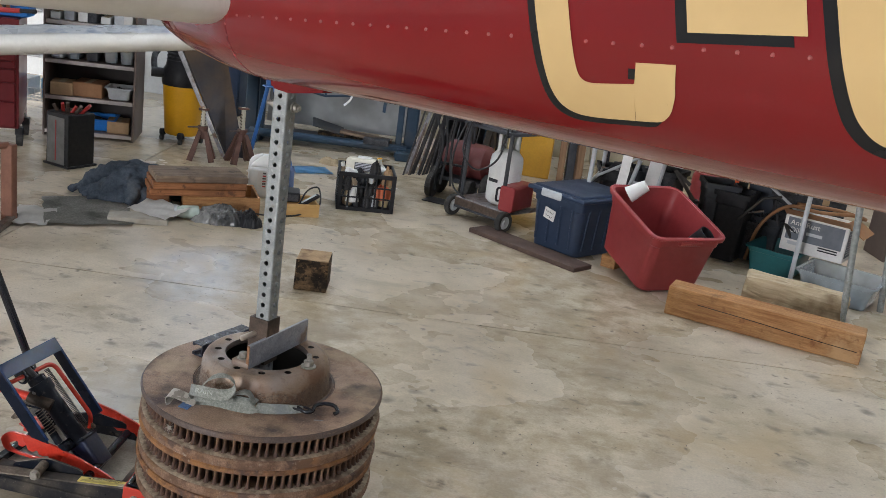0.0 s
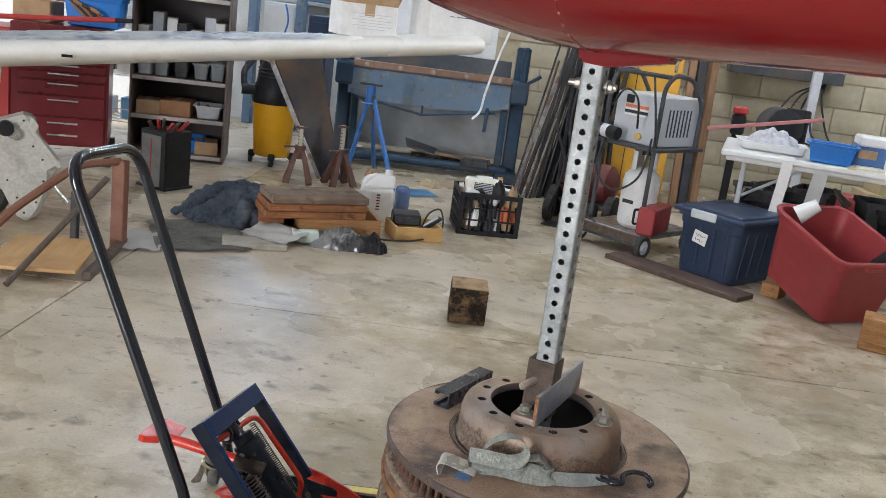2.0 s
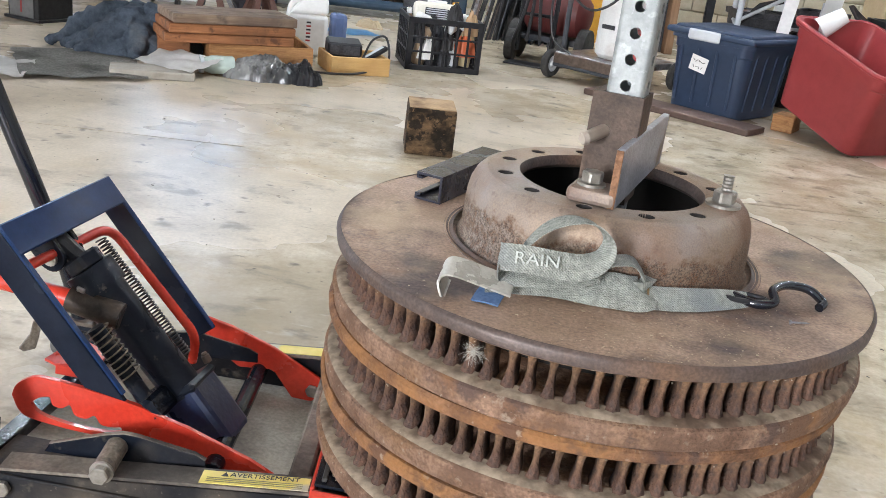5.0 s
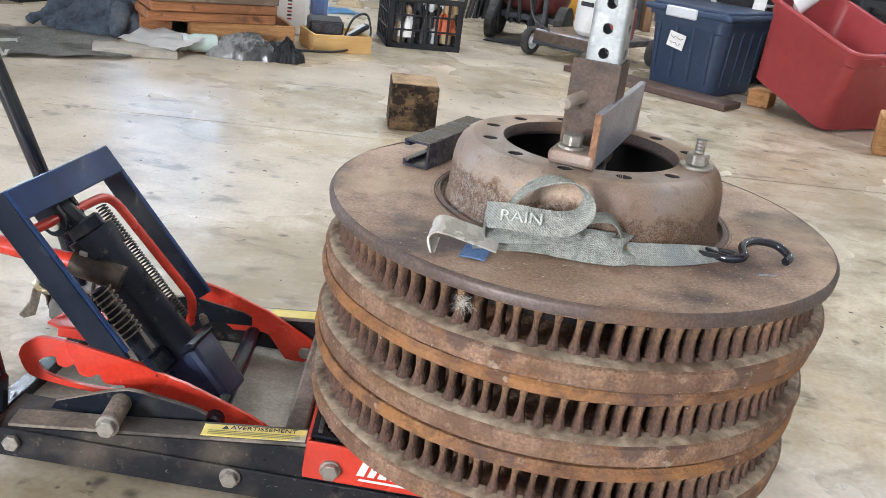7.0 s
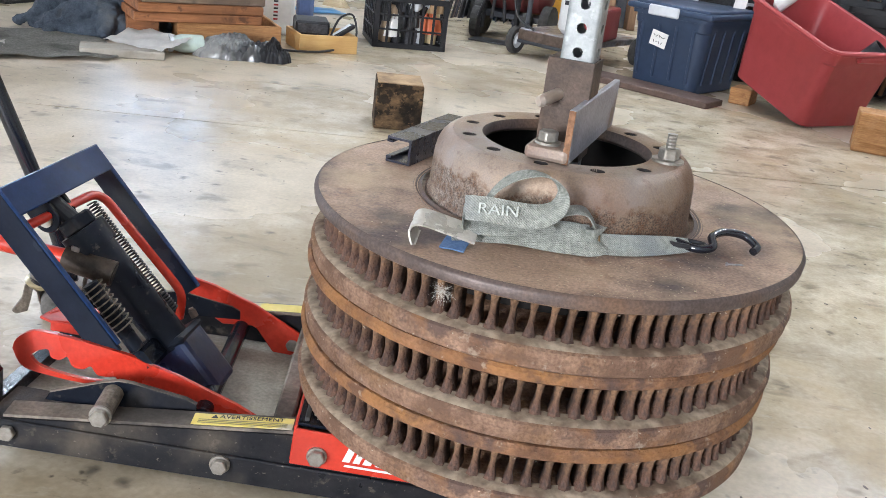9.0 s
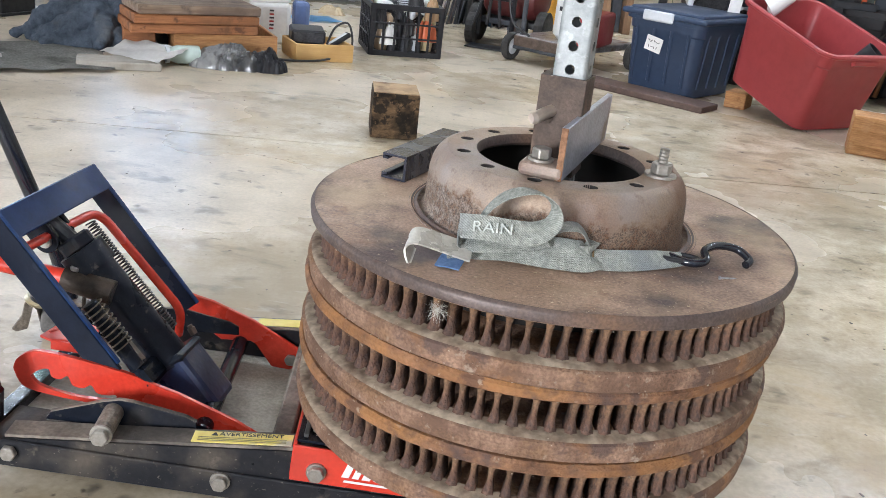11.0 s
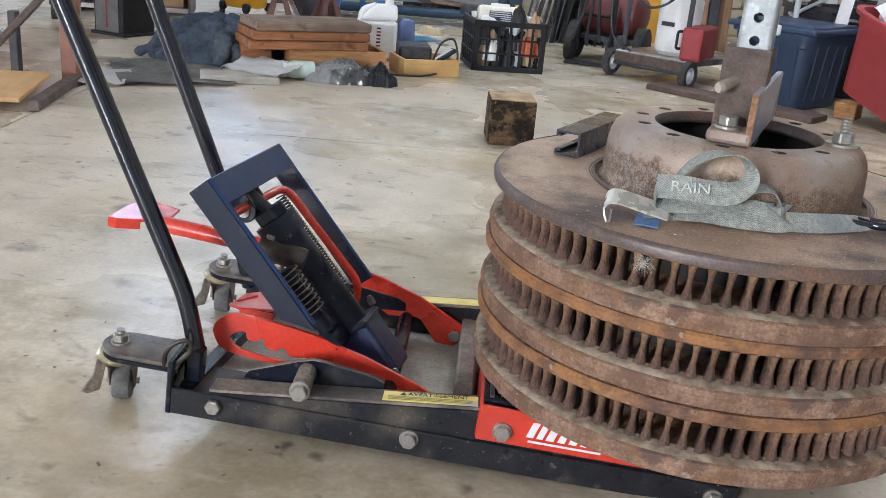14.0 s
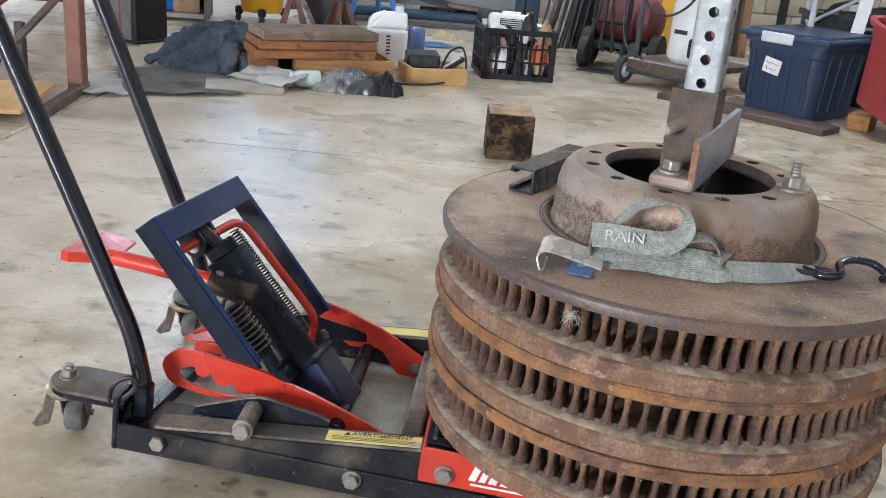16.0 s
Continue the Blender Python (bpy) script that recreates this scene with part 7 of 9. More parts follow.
bd = part("grey_board", B(0.30, 0.14, 0.03, 0, 0, 0.015, 0.004), material("pale_fibre_board", (0.33, 0.30, 0.25), (0.43, 0.40, 0.34), 14, 0.85, 0, 0.06, 90, 8, (0.25, 0.22, 0.18), 7), None)
bd.matrix_basis = pose(-1.60, 4.22, 0, 0, 0, 22)
tagged(bd, "pale beige-grey board lying on the floor", "board")
bg = part("plastic_bag", crumple(0.42, 0.24, 0.095, 7.7, 80, 60, 9.5, 0.65, 0.12, 3.0, 0.9), BAG, None, smooth=True)
bg.matrix_basis = pose(-1.235, 4.475, 0, 0, 0, 20)
tagged(bg, "clear plastic bag holding dark oddments", "bag")
bg = part("black_bag", crumple(0.20, 0.15, 0.085, 4.4, 54, 46, 15, 0.7, 0.12, 3.0), BLACK_PLASTIC, None, smooth=True)
bg.matrix_basis = pose(-1.10, 4.475, 0, 0, 0, 10)
tagged(bg, "crumpled black plastic bag on the floor", "bag")
jar = bottle(pose(-1.36, 4.43, 0.040, 90, 0, -60), 0.036, 0.13, material("pale_green_glass", (0.42, 0.50, 0.45), None, 12, 0.2), GREY_PLASTIC, "pale green jar lying beside the bag", 0.75, "jar")
fm_ = part("blue_film", limp(0.27, 0.21, 0.008, 3.0, 0.0015), TAPE_BLUE, None, smooth=True)
fm_.matrix_basis = pose(-1.21, 6.04, 0.001, 0, 0, 34)
tagged(fm_, "pale blue plastic film lying on the floor", "film")

# ---- gear leg and wheel fairing under the far wing ----
FAIR_M = Matrix(((0.829, 0, 0.559, -2.66), (0.559, 0, -0.829, 3.93), (0, 1, 0, 0), (0, 0, 0, 1)))
DUSTY_FAIRING = material("dusty_grey_fairing", (0.46, 0.445, 0.385), (0.55, 0.535, 0.47), 9, 0.5, 0, 0.02, 60, 8, (0.33, 0.315, 0.26), 5, (0.5, 0.66), grit=0.1)
side = [(-0.30, 0.38), (-0.21, 0.455), (-0.05, 0.467), (0.065, 0.505), (0.113, 0.456), (0.098, 0.421), (0.212, 0.268), (0.165, 0.239), (0.165, 0.176), (0.142, 0.11), (0.118, 0.048), (0.087, 0.008), (0.031, 0.008), (-0.010, 0.081), (-0.05, 0.169), (-0.18, 0.15), (-0.30, 0.22)]
gp = part("wheel_fairing", prism(side, 0.15, None, Matrix.Translation((0, 0, -0.15)), 0.022), DUSTY_FAIRING, wing, "dusty pale angular wheel fairing", at=FAIR_M)
part("fairing_flange", prism([(0.075, 0.497), (0.108, 0.455), (0.094, 0.424), (0.205, 0.272), (0.190, 0.262), (0.078, 0.415), (0.060, 0.44)], 0.004, None, None, 0.001), DUSTY_FAIRING, gp, at=pose(0, 0, 0.0005))
part("fairing_fitting", tube([(-0.027, 0.4376, -0.02), (-0.027, 0.4376, 0.03)], 0.034, 18), BLACK_PLASTIC, gp, "black round fitting")
part("fairing_bracket", prism([(-0.012, 0.44), (0.03, 0.43), (0.038, 0.40), (0.012, 0.385), (-0.02, 0.40)], 0.02, None, None, 0.003), CHROME, gp, "bright metal bracket")
part("fairing_rod", tube([(0.16, 0.19, -0.02), (0.232, 0.10, -0.01)], 0.010, 10, None, True, [0.008, 0.013]), CHROME, gp, "bright metal rod end")
for u, v in ((0.045, 0.475), (0.085, 0.36), (0.125, 0.30), (0.13, 0.20), (0.10, 0.10), (0.05, 0.05), (0.02, 0.12), (-0.02, 0.20)):
    part("screw", tube([(u, v, -0.001), (u, v, 0.0025)], 0.005, 8), BLACK_PLASTIC, gp)
part("gear_leg", tube([(-0.10, 0.40, -0.10), (-0.06, 0.78, -0.16)], 0.03, 12, None, True, None, 0.6), WHITE_WING, wing, "white landing gear leg", at=FAIR_M)
part("tyre", lathe([(0.0, -0.05), (0.10, -0.05), (0.125, -0.03), (0.13, 0.0), (0.125, 0.03), (0.10, 0.05), (0.0, 0.05)], 28), RUBBER, wing, "black tyre", at=FAIR_M @ pose(-0.13, 0.131, -0.08), smooth=True)

# ---- plywood stand by the fairing ----
ps = thing("steel_stand", "rusty brown steel stand with brace and plywood foot", "stand")
part("upright", B(0.06, 0.045, 0.39, -2.09, 3.845, 0.195, 0.004), material("rust_brown_paint", (0.17, 0.072, 0.045), (0.24, 0.11, 0.07), 14, 0.6, 0.2, 0.05, 120), ps)
part("top_arm", tube(arc([(-2.09, 3.84, 0.385), (-2.20, 3.70, 0.375), (-2.36, 3.50, 0.20), (-2.48, 3.36, 0.02)], 0.05, 4), 0.018, 8), material("rust_brown_paint", (0, 0, 0)), ps)
part("base_bar", B(0.035, 0.55, 0.035, -2.02, 3.62, 0.02, 0.003, None, Matrix.Translation((-2.02, 3.62, 0)) @ pose(0, 0, 0, 0, 0, 14) @ Matrix.Translation((2.02, -3.62, 0))), STEEL_BROWN, ps)
part("inner_post", B(0.03, 0.03, 0.24, -2.23, 3.73, 0.13, 0.003), STEEL_DARK, ps)
part("prop_bar", tube([(-2.15, 3.14, 0.012), (-2.075, 3.55, 0.27), (-2.05, 3.66, 0.345)], 0.013, 10), STEEL_BROWN, ps, "dark brown prop bar")
pw = part("plywood_sheet", B(0.34, 0.46, 0.014, 0, 0, 0.007, 0.002), PLYWOOD, None)
pw.matrix_basis = pose(-2.205, 3.475, 0.036, 0, 0, 18)
tagged(pw, "small orange plywood sheet lying on the stand foot", "plywood")

# ---- red tool chest ----
chest = thing("tool_chest", "dark red steel tool chest with drawers on casters", "tool chest", pose(-3.294, 5.426, 0, 0, 0, 26))
part("cabinet", B(0.54, 0.46, 0.70, -0.03, 0, 0.47, 0.006), CHEST_RED, chest)
zz = 0.13
for k, hgt in enumerate((0.165, 0.125, 0.085, 0.05, 0.05, 0.08, 0.08)):
    d = part("drawer", B(0.48, 0.02, hgt - 0.008, -0.02, -0.238, zz + hgt / 2, 0.004), CHEST_RED, chest)
    part("drawer_pull", B(0.17, 0.018, 0.010, -0.01, -0.256, zz + hgt * 0.78, 0.003), CHROME, d, "chrome drawer pull")
    if k == 0:
        part("drawer_pull", B(0.17, 0.018, 0.010, -0.01, -0.256, zz + hgt * 0.35, 0.003), CHROME, d)
    zz += hgt
part("side_locker", B(0.30, 0.44, 0.62, -0.45, -0.02, 0.47, 0.006), BRIGHT_RED, chest, "bright red side cabinet")
for x in (-0.24, 0.24):
    for y in (-0.18, 0.18):
        c = part("caster", B(0.05, 0.07, 0.05, x, y, 0.098, 0.006), BLACK_METAL, chest)
        part("wheel", tube([(x - 0.018, y, 0.048), (x + 0.018, y, 0.048)], 0.048, 18), RUBBER, c)
tb_ = thing("storage_bin", "bright blue plastic bin standing on the tool chest", "bin", pose(-3.15, 5.47, 0.822, 0, 0, 20))
part("bin_body", tote_shell(0.29, 0.24, 0.33, 0.28, 0.19, 0.004, 0.02), BLUE_BIN, tb_, smooth=True)
pl = part("red_pole", tube([(-3.66, 5.10, 0.823), (-2.80, 5.06, 0.90)], 0.015, 12), BRIGHT_RED, None, smooth=True)
tagged(pl, "red painted pole lying across the chest", "pole")
part("pole_grip", tube([(-2.80, 5.06, 0.90), (-2.70, 5.055, 0.909)], 0.013, 12), BLACK_PLASTIC, pl, "black grip")
carton(-3.46, 5.36, 0.822, 0.22, 0.2, 0.12, 8, CARDBOARD, "brown cardboard carton on the tool chest")
for k in range(5):
    q = part("rag_strip", tube(bez([(-3.45 + 0.05 * k, 5.36, 0.96), (-3.3 + 0.06 * k, 5.3, 1.0 - 0.02 * k), (-3.14 + 0.02 * k, 5.34, 0.88)], 10), 0.012, 8), CLUTTER_DARK if k % 2 else LEATHER, None, smooth=True)
    tagged(q, "worn tool or rag strip heaped on the chest", "tool", "oddments on the chest")

# ---- black swing-top box with rolled stock ----
bb = thing("waste_box", "black and grey metal box holding red-handled tools", "box", pose(-2.50, 5.12, 0, 0, 0, -20))
part("body", B(0.20, 0.20, 0.33, 0, 0, 0.167, 0.006), BLACK_METAL, bb)
part("front_panel", B(0.15, 0.003, 0.29, -0.01, -0.1015, 0.16, 0.001), material("grey_worn_panel", (0.16, 0.16, 0.165), (0.24, 0.24, 0.24), 12, 0.5, 0.2), bb, "scuffed grey front panel")
part("stripe", B(0.010, 0.001, 0.25, -0.01, -0.1037, 0.16, 0), BRIGHT_RED, bb)
part("foot", B(0.225, 0.225, 0.014, 0, 0, 0.007, 0.003), BLACK_METAL, bb)
for k in range(6):
    q = part("hand_tool", tube([(-2.56 + 0.02 * k, 5.10 + 0.01 * (k % 3), 0.30), (-2.58 + 0.045 * k, 5.06 + 0.02 * (k % 2), 0.375 + 0.01 * (k % 3))], 0.011, 8), BRIGHT_RED if k % 2 else STEEL_BROWN, None, smooth=True)
    tagged(q, "red and brown tool handle sticking out of the box", "tool", "tools in the box")

# ---- brown steel shelving with its stock ----
SHM = pose(-2.80, 5.88, 0, 0, 0, 18)
shelf = thing("shelving_unit", "brown steel shelving unit stacked with boxes and bins", "shelving", SHM)
SW, SD = 0.60, 0.44
for s in (-1, 1):
    part("side_panel", B(0.014, SD, 1.85, s * SW / 2, SD / 2, 0.925, 0.002), SHELF_BROWN, shelf)
part("back_panel", B(SW, 0.008, 1.80, 0, SD - 0.004, 0.92, 0), material("dark_shelf_back", (0.045, 0.036, 0.034), (0.06, 0.048, 0.045), 8, 0.6), shelf, "dark shelf back")
LEVELS = (0.045, 0.285, 0.535, 0.80, 1.06, 1.32, 1.58)
for z in LEVELS:
    b = part("shelf_board", B(SW - 0.016, SD - 0.012, 0.012, 0, SD / 2 - 0.004, z - 0.006, 0.001), SHELF_BROWN, shelf)
    part("shelf_lip", B(SW - 0.016, 0.006, 0.026, 0, 0.002, z - 0.012, 0.001), material("pale_worn_edge", (0.34, 0.30, 0.28), (0.42, 0.38, 0.36), 12, 0.45, 0.3), b, "pale worn shelf lip")


def stock(kind, x, y, z, sx, sy, sz, mat, label, name, cat, turn=0):
    b = thing(name, label, cat, SHM @ pose(x, y, z, 0, 0, turn))
    if kind == "bin":
        part("shell", tote_shell(sx * 0.86, sy * 0.86, sx, sy, sz, 0.003, 0.015, 3), mat, b, smooth=True)
        part("contents", crumple(sx * 0.8, sy * 0.8, sz * 0.6, sx * 31, 14, 12, 14), CLUTTER_DARK if sz < 0.1 else VAC_YELLOW, b, at=pose(0, 0, sz * 0.4))
    else:
        part("carton", B(sx, sy, sz, 0, 0, sz / 2, 0.004), mat, b)
        part("tape", B(0.04, sy + 0.002, 0.001, 0, 0, sz + 0.0003, 0), WOOD_ROUGH, b)
    return b


stock("box", 0.18, 0.16, 0.045, 0.15, 0.2, 0.085, CARDBOARD, "small brown carton on the bottom shelf", "cardboard_box", "box", 6)
stock("bin", 0.02, 0.2, 0.045, 0.26, 0.26, 0.09, BLUE_BIN, "blue plastic bin on the bottom shelf", "storage_bin", "bin", 3)
stock("box", -0.15, 0.2, 0.045, 0.1, 0.2, 0.11, WHITE_PAPER, "white carton on the bottom shelf", "cardboard_box", "box", -4)
stock("box", -0.20, 0.14, 0.285, 0.15, 0.2, 0.09, CARDBOARD, "open brown carton on the shelf", "cardboard_box", "box", 4)
stock("box", -0.02, 0.18, 0.285, 0.2, 0.24, 0.10, LEATHER, "brown carton of parts on the shelf", "cardboard_box", "box", -3)
stock("bin", 0.19, 0.13, 0.285, 0.16, 0.2, 0.09, GREY_PLASTIC, "clear grey bin with yellow packets", "storage_bin", "bin", 0)
for k, (x, mt) in enumerate(((-0.22, GREY_PLASTIC), (-0.12, CLEAR_PLASTIC), (0.0, CLUTTER_DARK), (0.12, CLEAR_PLASTIC), (0.22, CLEAR_PLASTIC))):
    stock("bin", x, 0.14, 0.535, 0.09, 0.2, 0.11 + 0.01 * (k % 3), mt, "plastic bag or bin of small parts on the shelf", "storage_bin", "bin", 5 * k - 8)
for k in range(7):
    stock("box", -0.24 + 0.08 * k, 0.18, 0.80, 0.065, 0.2, 0.05 + 0.03 * ((k * 7) % 4), (WHITE_PLASTIC, GREY_PLASTIC, WHITE_PAPER, CLUTTER_DARK)[k % 4], "small white tub or stack on the shelf", "parts_tub", "tub", 6 * (k % 3) - 5)
for k in range(6):
    stock("box", -0.23 + 0.09 * k, 0.17, 1.06, 0.08, 0.2, 0.09 + 0.03 * (k % 3), (WHITE_PAPER, TAPE_BLUE, CARDBOARD, WHITE_PLASTIC)[k % 4], "labelled carton on the upper shelf", "cardboard_box", "box", 4 * (k % 3) - 3)

# white wire rack with baskets between chest and shelves
wr = thing("wire_rack", "white wire rack with baskets and boxes", "rack", pose(-3.55, 6.35, 0, 0, 0, 8))
for x in (-0.35, 0.35):
    for y in (0, 0.4):
        part("upright", tube([(x, y, 0), (x, y, 1.4)], 0.011, 8), WIRE_WHITE, wr)
for z in (0.12, 0.45, 0.78, 1.1):
    wb = bmesh.new()
    for k in range(15):
        tube([(-0.35 + 0.05 * k, 0, z + 0.09), (-0.35 + 0.05 * k, 0, z), (-0.35 + 0.05 * k, 0.4, z), (-0.35 + 0.05 * k, 0.4, z + 0.09)], 0.003, 5, wb)
    for y in (0, 0.13, 0.27, 0.4):
        tube([(-0.35, y, z), (0.35, y, z)], 0.004, 5, wb)
    for y in (0, 0.4):
        tube([(-0.35, y, z + 0.09), (0.35, y, z + 0.09)], 0.005, 5, wb)
    tagged(part("basket", wb, WIRE_WHITE, wr, "white wire basket"), kind="stuff")
for k, (x, z, mt) in enumerate(((-0.2, 0.13, WHITE_PAPER), (0.15, 0.13, TAPE_BLUE), (0.1, 0.46, WHITE_PAPER), (-0.2, 0.46, CLUTTER_DARK), (0.15, 0.79, GREY_PLASTIC), (-0.15, 0.79, WHITE_PAPER))):
    carton(-3.55 + x, 6.55 + 0.02 * k, z, 0.24, 0.22, 0.13 + 0.02 * (k % 3), 8, mt, "pale carton standing in the wire rack", "cardboard_box")

# ---- shop vacuum ----
vac = thing("shop_vacuum", "yellow drum shop vacuum with black motor head", "vacuum", pose(-2.29, 6.30, 0))
part("drum", lathe([(0.0, 0.06), (0.118, 0.06), (0.125, 0.075), (0.148, 0.40), (0.150, 0.42), (0.0, 0.42)], 32), VAC_YELLOW, vac, "yellow plastic drum", smooth=True)
hd = part("motor_head", lathe([(0.0, 0.42), (0.155, 0.42), (0.160, 0.44), (0.158, 0.52), (0.135, 0.56), (0.12, 0.66), (0.10, 0.70), (0.0, 0.705)], 32), BLACK_PLASTIC, vac, "black motor head", smooth=True)
for k in range(4):
    part("vent_rib", lathe([(0.126, 0.57 + 0.025 * k), (0.132, 0.575 + 0.025 * k), (0.126, 0.582 + 0.025 * k)], 28), CLUTTER_DARK, hd)
part("hose_port", tube([(-0.10, -0.08, 0.50), (-0.20, -0.12, 0.50)], 0.035, 16), BLACK_PLASTIC, vac, smooth=True)
part("hose", tube(bez([(-0.18, -0.11, 0.50), (-0.23, 0.0, 0.62), (-0.16, 0.12, 0.70), (-0.15, 0.14, 0.30), (-0.12, 0.15, 0.06)], 40), 0.022, 10), CLUTTER_DARK, vac, smooth=True)
for a in (20, 110, 200, 290):
    c = part("caster_foot", B(0.045, 0.04, 0.05, 0.135 * math.cos(radians(a)), 0.135 * math.sin(radians(a)), 0.062, 0.01), BLACK_PLASTIC, vac)
    part("wheel", tube([(0.14 * math.cos(radians(a)) - 0.01, 0.14 * math.sin(radians(a)), 0.022), (0.14 * math.cos(radians(a)) + 0.01, 0.14 * math.sin(radians(a)), 0.022)], 0.022, 12), RUBBER, c)

# ---- sheet panels leaning by the brake ----
def leaning(name, label, foot_a, foot_b, top_a, top_b, thick, mat, flange=0.0, cat="sheet metal"):
    bm = bmesh.new()
    q = [Vector(p) for p in (foot_a, foot_b, top_b, top_a)]
    n = (q[1] - q[0]).cross(q[3] - q[0]).normalized() * thick
    V = [bm.verts.new(p) for p in q] + [bm.verts.new(p + n) for p in q]
    for f in ((0, 1, 2, 3), (7, 6, 5, 4), (0, 4, 5, 1), (1, 5, 6, 2), (2, 6, 7, 3), (3, 7, 4, 0)):
        bm.faces.new([V[k] for k in f])
    bmesh.ops.recalc_face_normals(bm, faces=bm.faces)
    ob = part(name, bm, mat)
    if flange:
        d = (q[3] - q[0])
        w = n.normalized() * flange
        t = bmesh.new()
        r = [q[0], q[0] + d, q[0] + d - w, q[0] - w]
        f = t.faces.new([t.verts.new(p) for p in r])
        bmesh.ops.solidify(t, geom=[f], thickness=0.002)
        part("return_flange", t, mat, ob)
    return tagged(ob, label, cat)


OILY = material("oily_dark_sheet", (0.022, 0.024, 0.032), (0.055, 0.052, 0.055), 4, 0.5, 0.0, 0.02, 60, 6, (0.115, 0.075, 0.045), 2.5, (0.5, 0.7))
dull(OILY, 0.15)
leaning("sheet_steel", "dark sheet steel panel leaning by the brake", (-1.834, 6.034, 0), (-1.72, 6.09, 0), (-2.29, 6.13, 0.79), (-1.955, 6.16, 0.80), 0.004, OILY, 0.02)
leaning("aluminium_channel", "grey metal channel leaning by the vacuum", (-1.862, 6.015, 0), (-1.838, 6.022, 0), (-2.335, 6.11, 0.80), (-2.295, 6.118, 0.80), 0.003, STEEL_GREY)
stock_rnd = random.Random(3)
for k in range(26):
    a_, b_ = -0.60 + 0.022 * k + stock_rnd.uniform(-0.02, 0.02), stock_rnd.uniform(0.9, 1.35)
    bar = part("steel_bar", tube([(a_, 6.40 + 0.02 * k, 0), (a_ * 0.62 - 0.04 + stock_rnd.uniform(-0.05, 0.05), 6.90 + 0.02 * k, b_)], stock_rnd.uniform(0.003, 0.010), 6), (BAR_DARK, STEEL_BROWN, BAR_DARK, STEEL_GREY if k % 2 else BAR_DARK, RUBBER)[k % 5])
    tagged(bar, "dark steel bar leaning in the wall rack", "steel bar", "bar stock by the wall")
for k in range(9):
    x = -0.62 + 0.045 * k
    leaning("steel_strip", "dark steel strip leaning on the wall rack", (x, 6.45 + 0.03 * k, 0), (x + 0.03, 6.46 + 0.03 * k, 0), (-0.36 + 0.028 * k, 6.95 + 0.03 * k, 1.15 + 0.05 * (k % 3)), (-0.34 + 0.028 * k, 6.96 + 0.03 * k, 1.15 + 0.05 * (k % 3)), 0.004 + 0.002 * (k % 2), STEEL_GREY if k == 0 else BAR_DARK, 0, "steel stock")
# dark sheets added to stand in for the black shade behind the bars
for k in range(7):
    leaning("steel_sheet", "dark sheet on edge filling in the shade behind the bars", (-0.42 + 0.05 * k, 6.55, 0), (-0.30 + 0.05 * k, 7.6, 0), (-0.28 + 0.05 * k, 6.60, 0.95 + 0.04 * (k % 3)), (-0.2 + 0.05 * k, 7.6, 0.95 + 0.04 * (k % 3)), 0.006, BAR_DARK if k % 2 else STEEL_DARK)

# ---- jack stands ----
def jack_stand(x, y, turn, col):
    j = thing("jack_stand", "rusty red-brown jack stand with ratchet column standing on the floor", "jack stand", pose(x, y, 0, 0, 0, turn), "pair of jack stands")
    for a in (45, 135, 225, 315):
        c, s = math.cos(radians(a)), math.sin(radians(a))
        part("leg", tube([(0.105 * c, 0.105 * s, 0.0), (0.026 * c, 0.026 * s, 0.20)], 0.016, 4, None, True, [0.027, 0.018]), STAND_RUST, j)
    part("socket", tube([(0, 0, 0.15), (0, 0, 0.225)], 0.028, 14), STAND_RUST, j)
    part("collar", tube([(0, 0, 0.215), (0, 0, 0.235)], 0.036, 14), STAND_RUST, j)
    part("column", B(0.024, 0.03, 0.16 + col, 0, 0, 0.22 + (0.12 + col) / 2, 0.003), material("worn_column", (0.38, 0.34, 0.27), (0.48, 0.44, 0.36), 16, 0.5, 0.3), j, "pale worn ratchet column")
    for k in range(5):
        part("tooth", B(0.034, 0.028, 0.006, 0, 0, 0.25 + 0.022 * k, 0.001), STEEL_BROWN, j)
    part("saddle", B(0.07, 0.035, 0.014, 0, 0, 0.35 + col, 0.003), STAND_RUST, j)
    part("lever", tube([(-0.02, -0.02, 0.23), (-0.10, -0.03, 0.225)], 0.006, 8), STEEL_BROWN, j)
    return j


jack_stand(-1.935, 5.83, 18, 0.0)
jack_stand(-1.69, 5.93, 40, 0.03)

# blue tripod stand
tr = thing("tripod_stand", "bright blue steel tripod support stand", "stand")
TT = Vector((-1.60, 6.19, 0.58))
for x, y in ((-1.735, 6.25), (-1.335, 5.98), (-1.62, 6.60)):
    part("leg", tube([(x, y, 0), TT + Vector(((x + 1.6) * 0.12, (y - 6.19) * 0.12, -0.03))], 0.015, 10), STAND_BLUE, tr)
part("head", tube([TT + Vector((0, 0, -0.06)), TT + Vector((0, 0, 0.06))], 0.032, 14), STAND_BLUE, tr)
part("brace_ring", lathe([(0.05, 0), (0.06, 0.006), (0.05, 0.012)], 20), STAND_BLUE, tr, at=Matrix.Translation(TT + Vector((0, 0, -0.06))))
part("top_bar", B(0.15, 0.035, 0.014, TT.x, TT.y, TT.z + 0.068, 0.003), STEEL_DARK, tr, "dark steel top bar")
part("screw", tube([TT + Vector((0.03, -0.03, 0.0)), TT + Vector((0.03, -0.03, -0.18))], 0.012, 10), STEEL_DARK, tr)

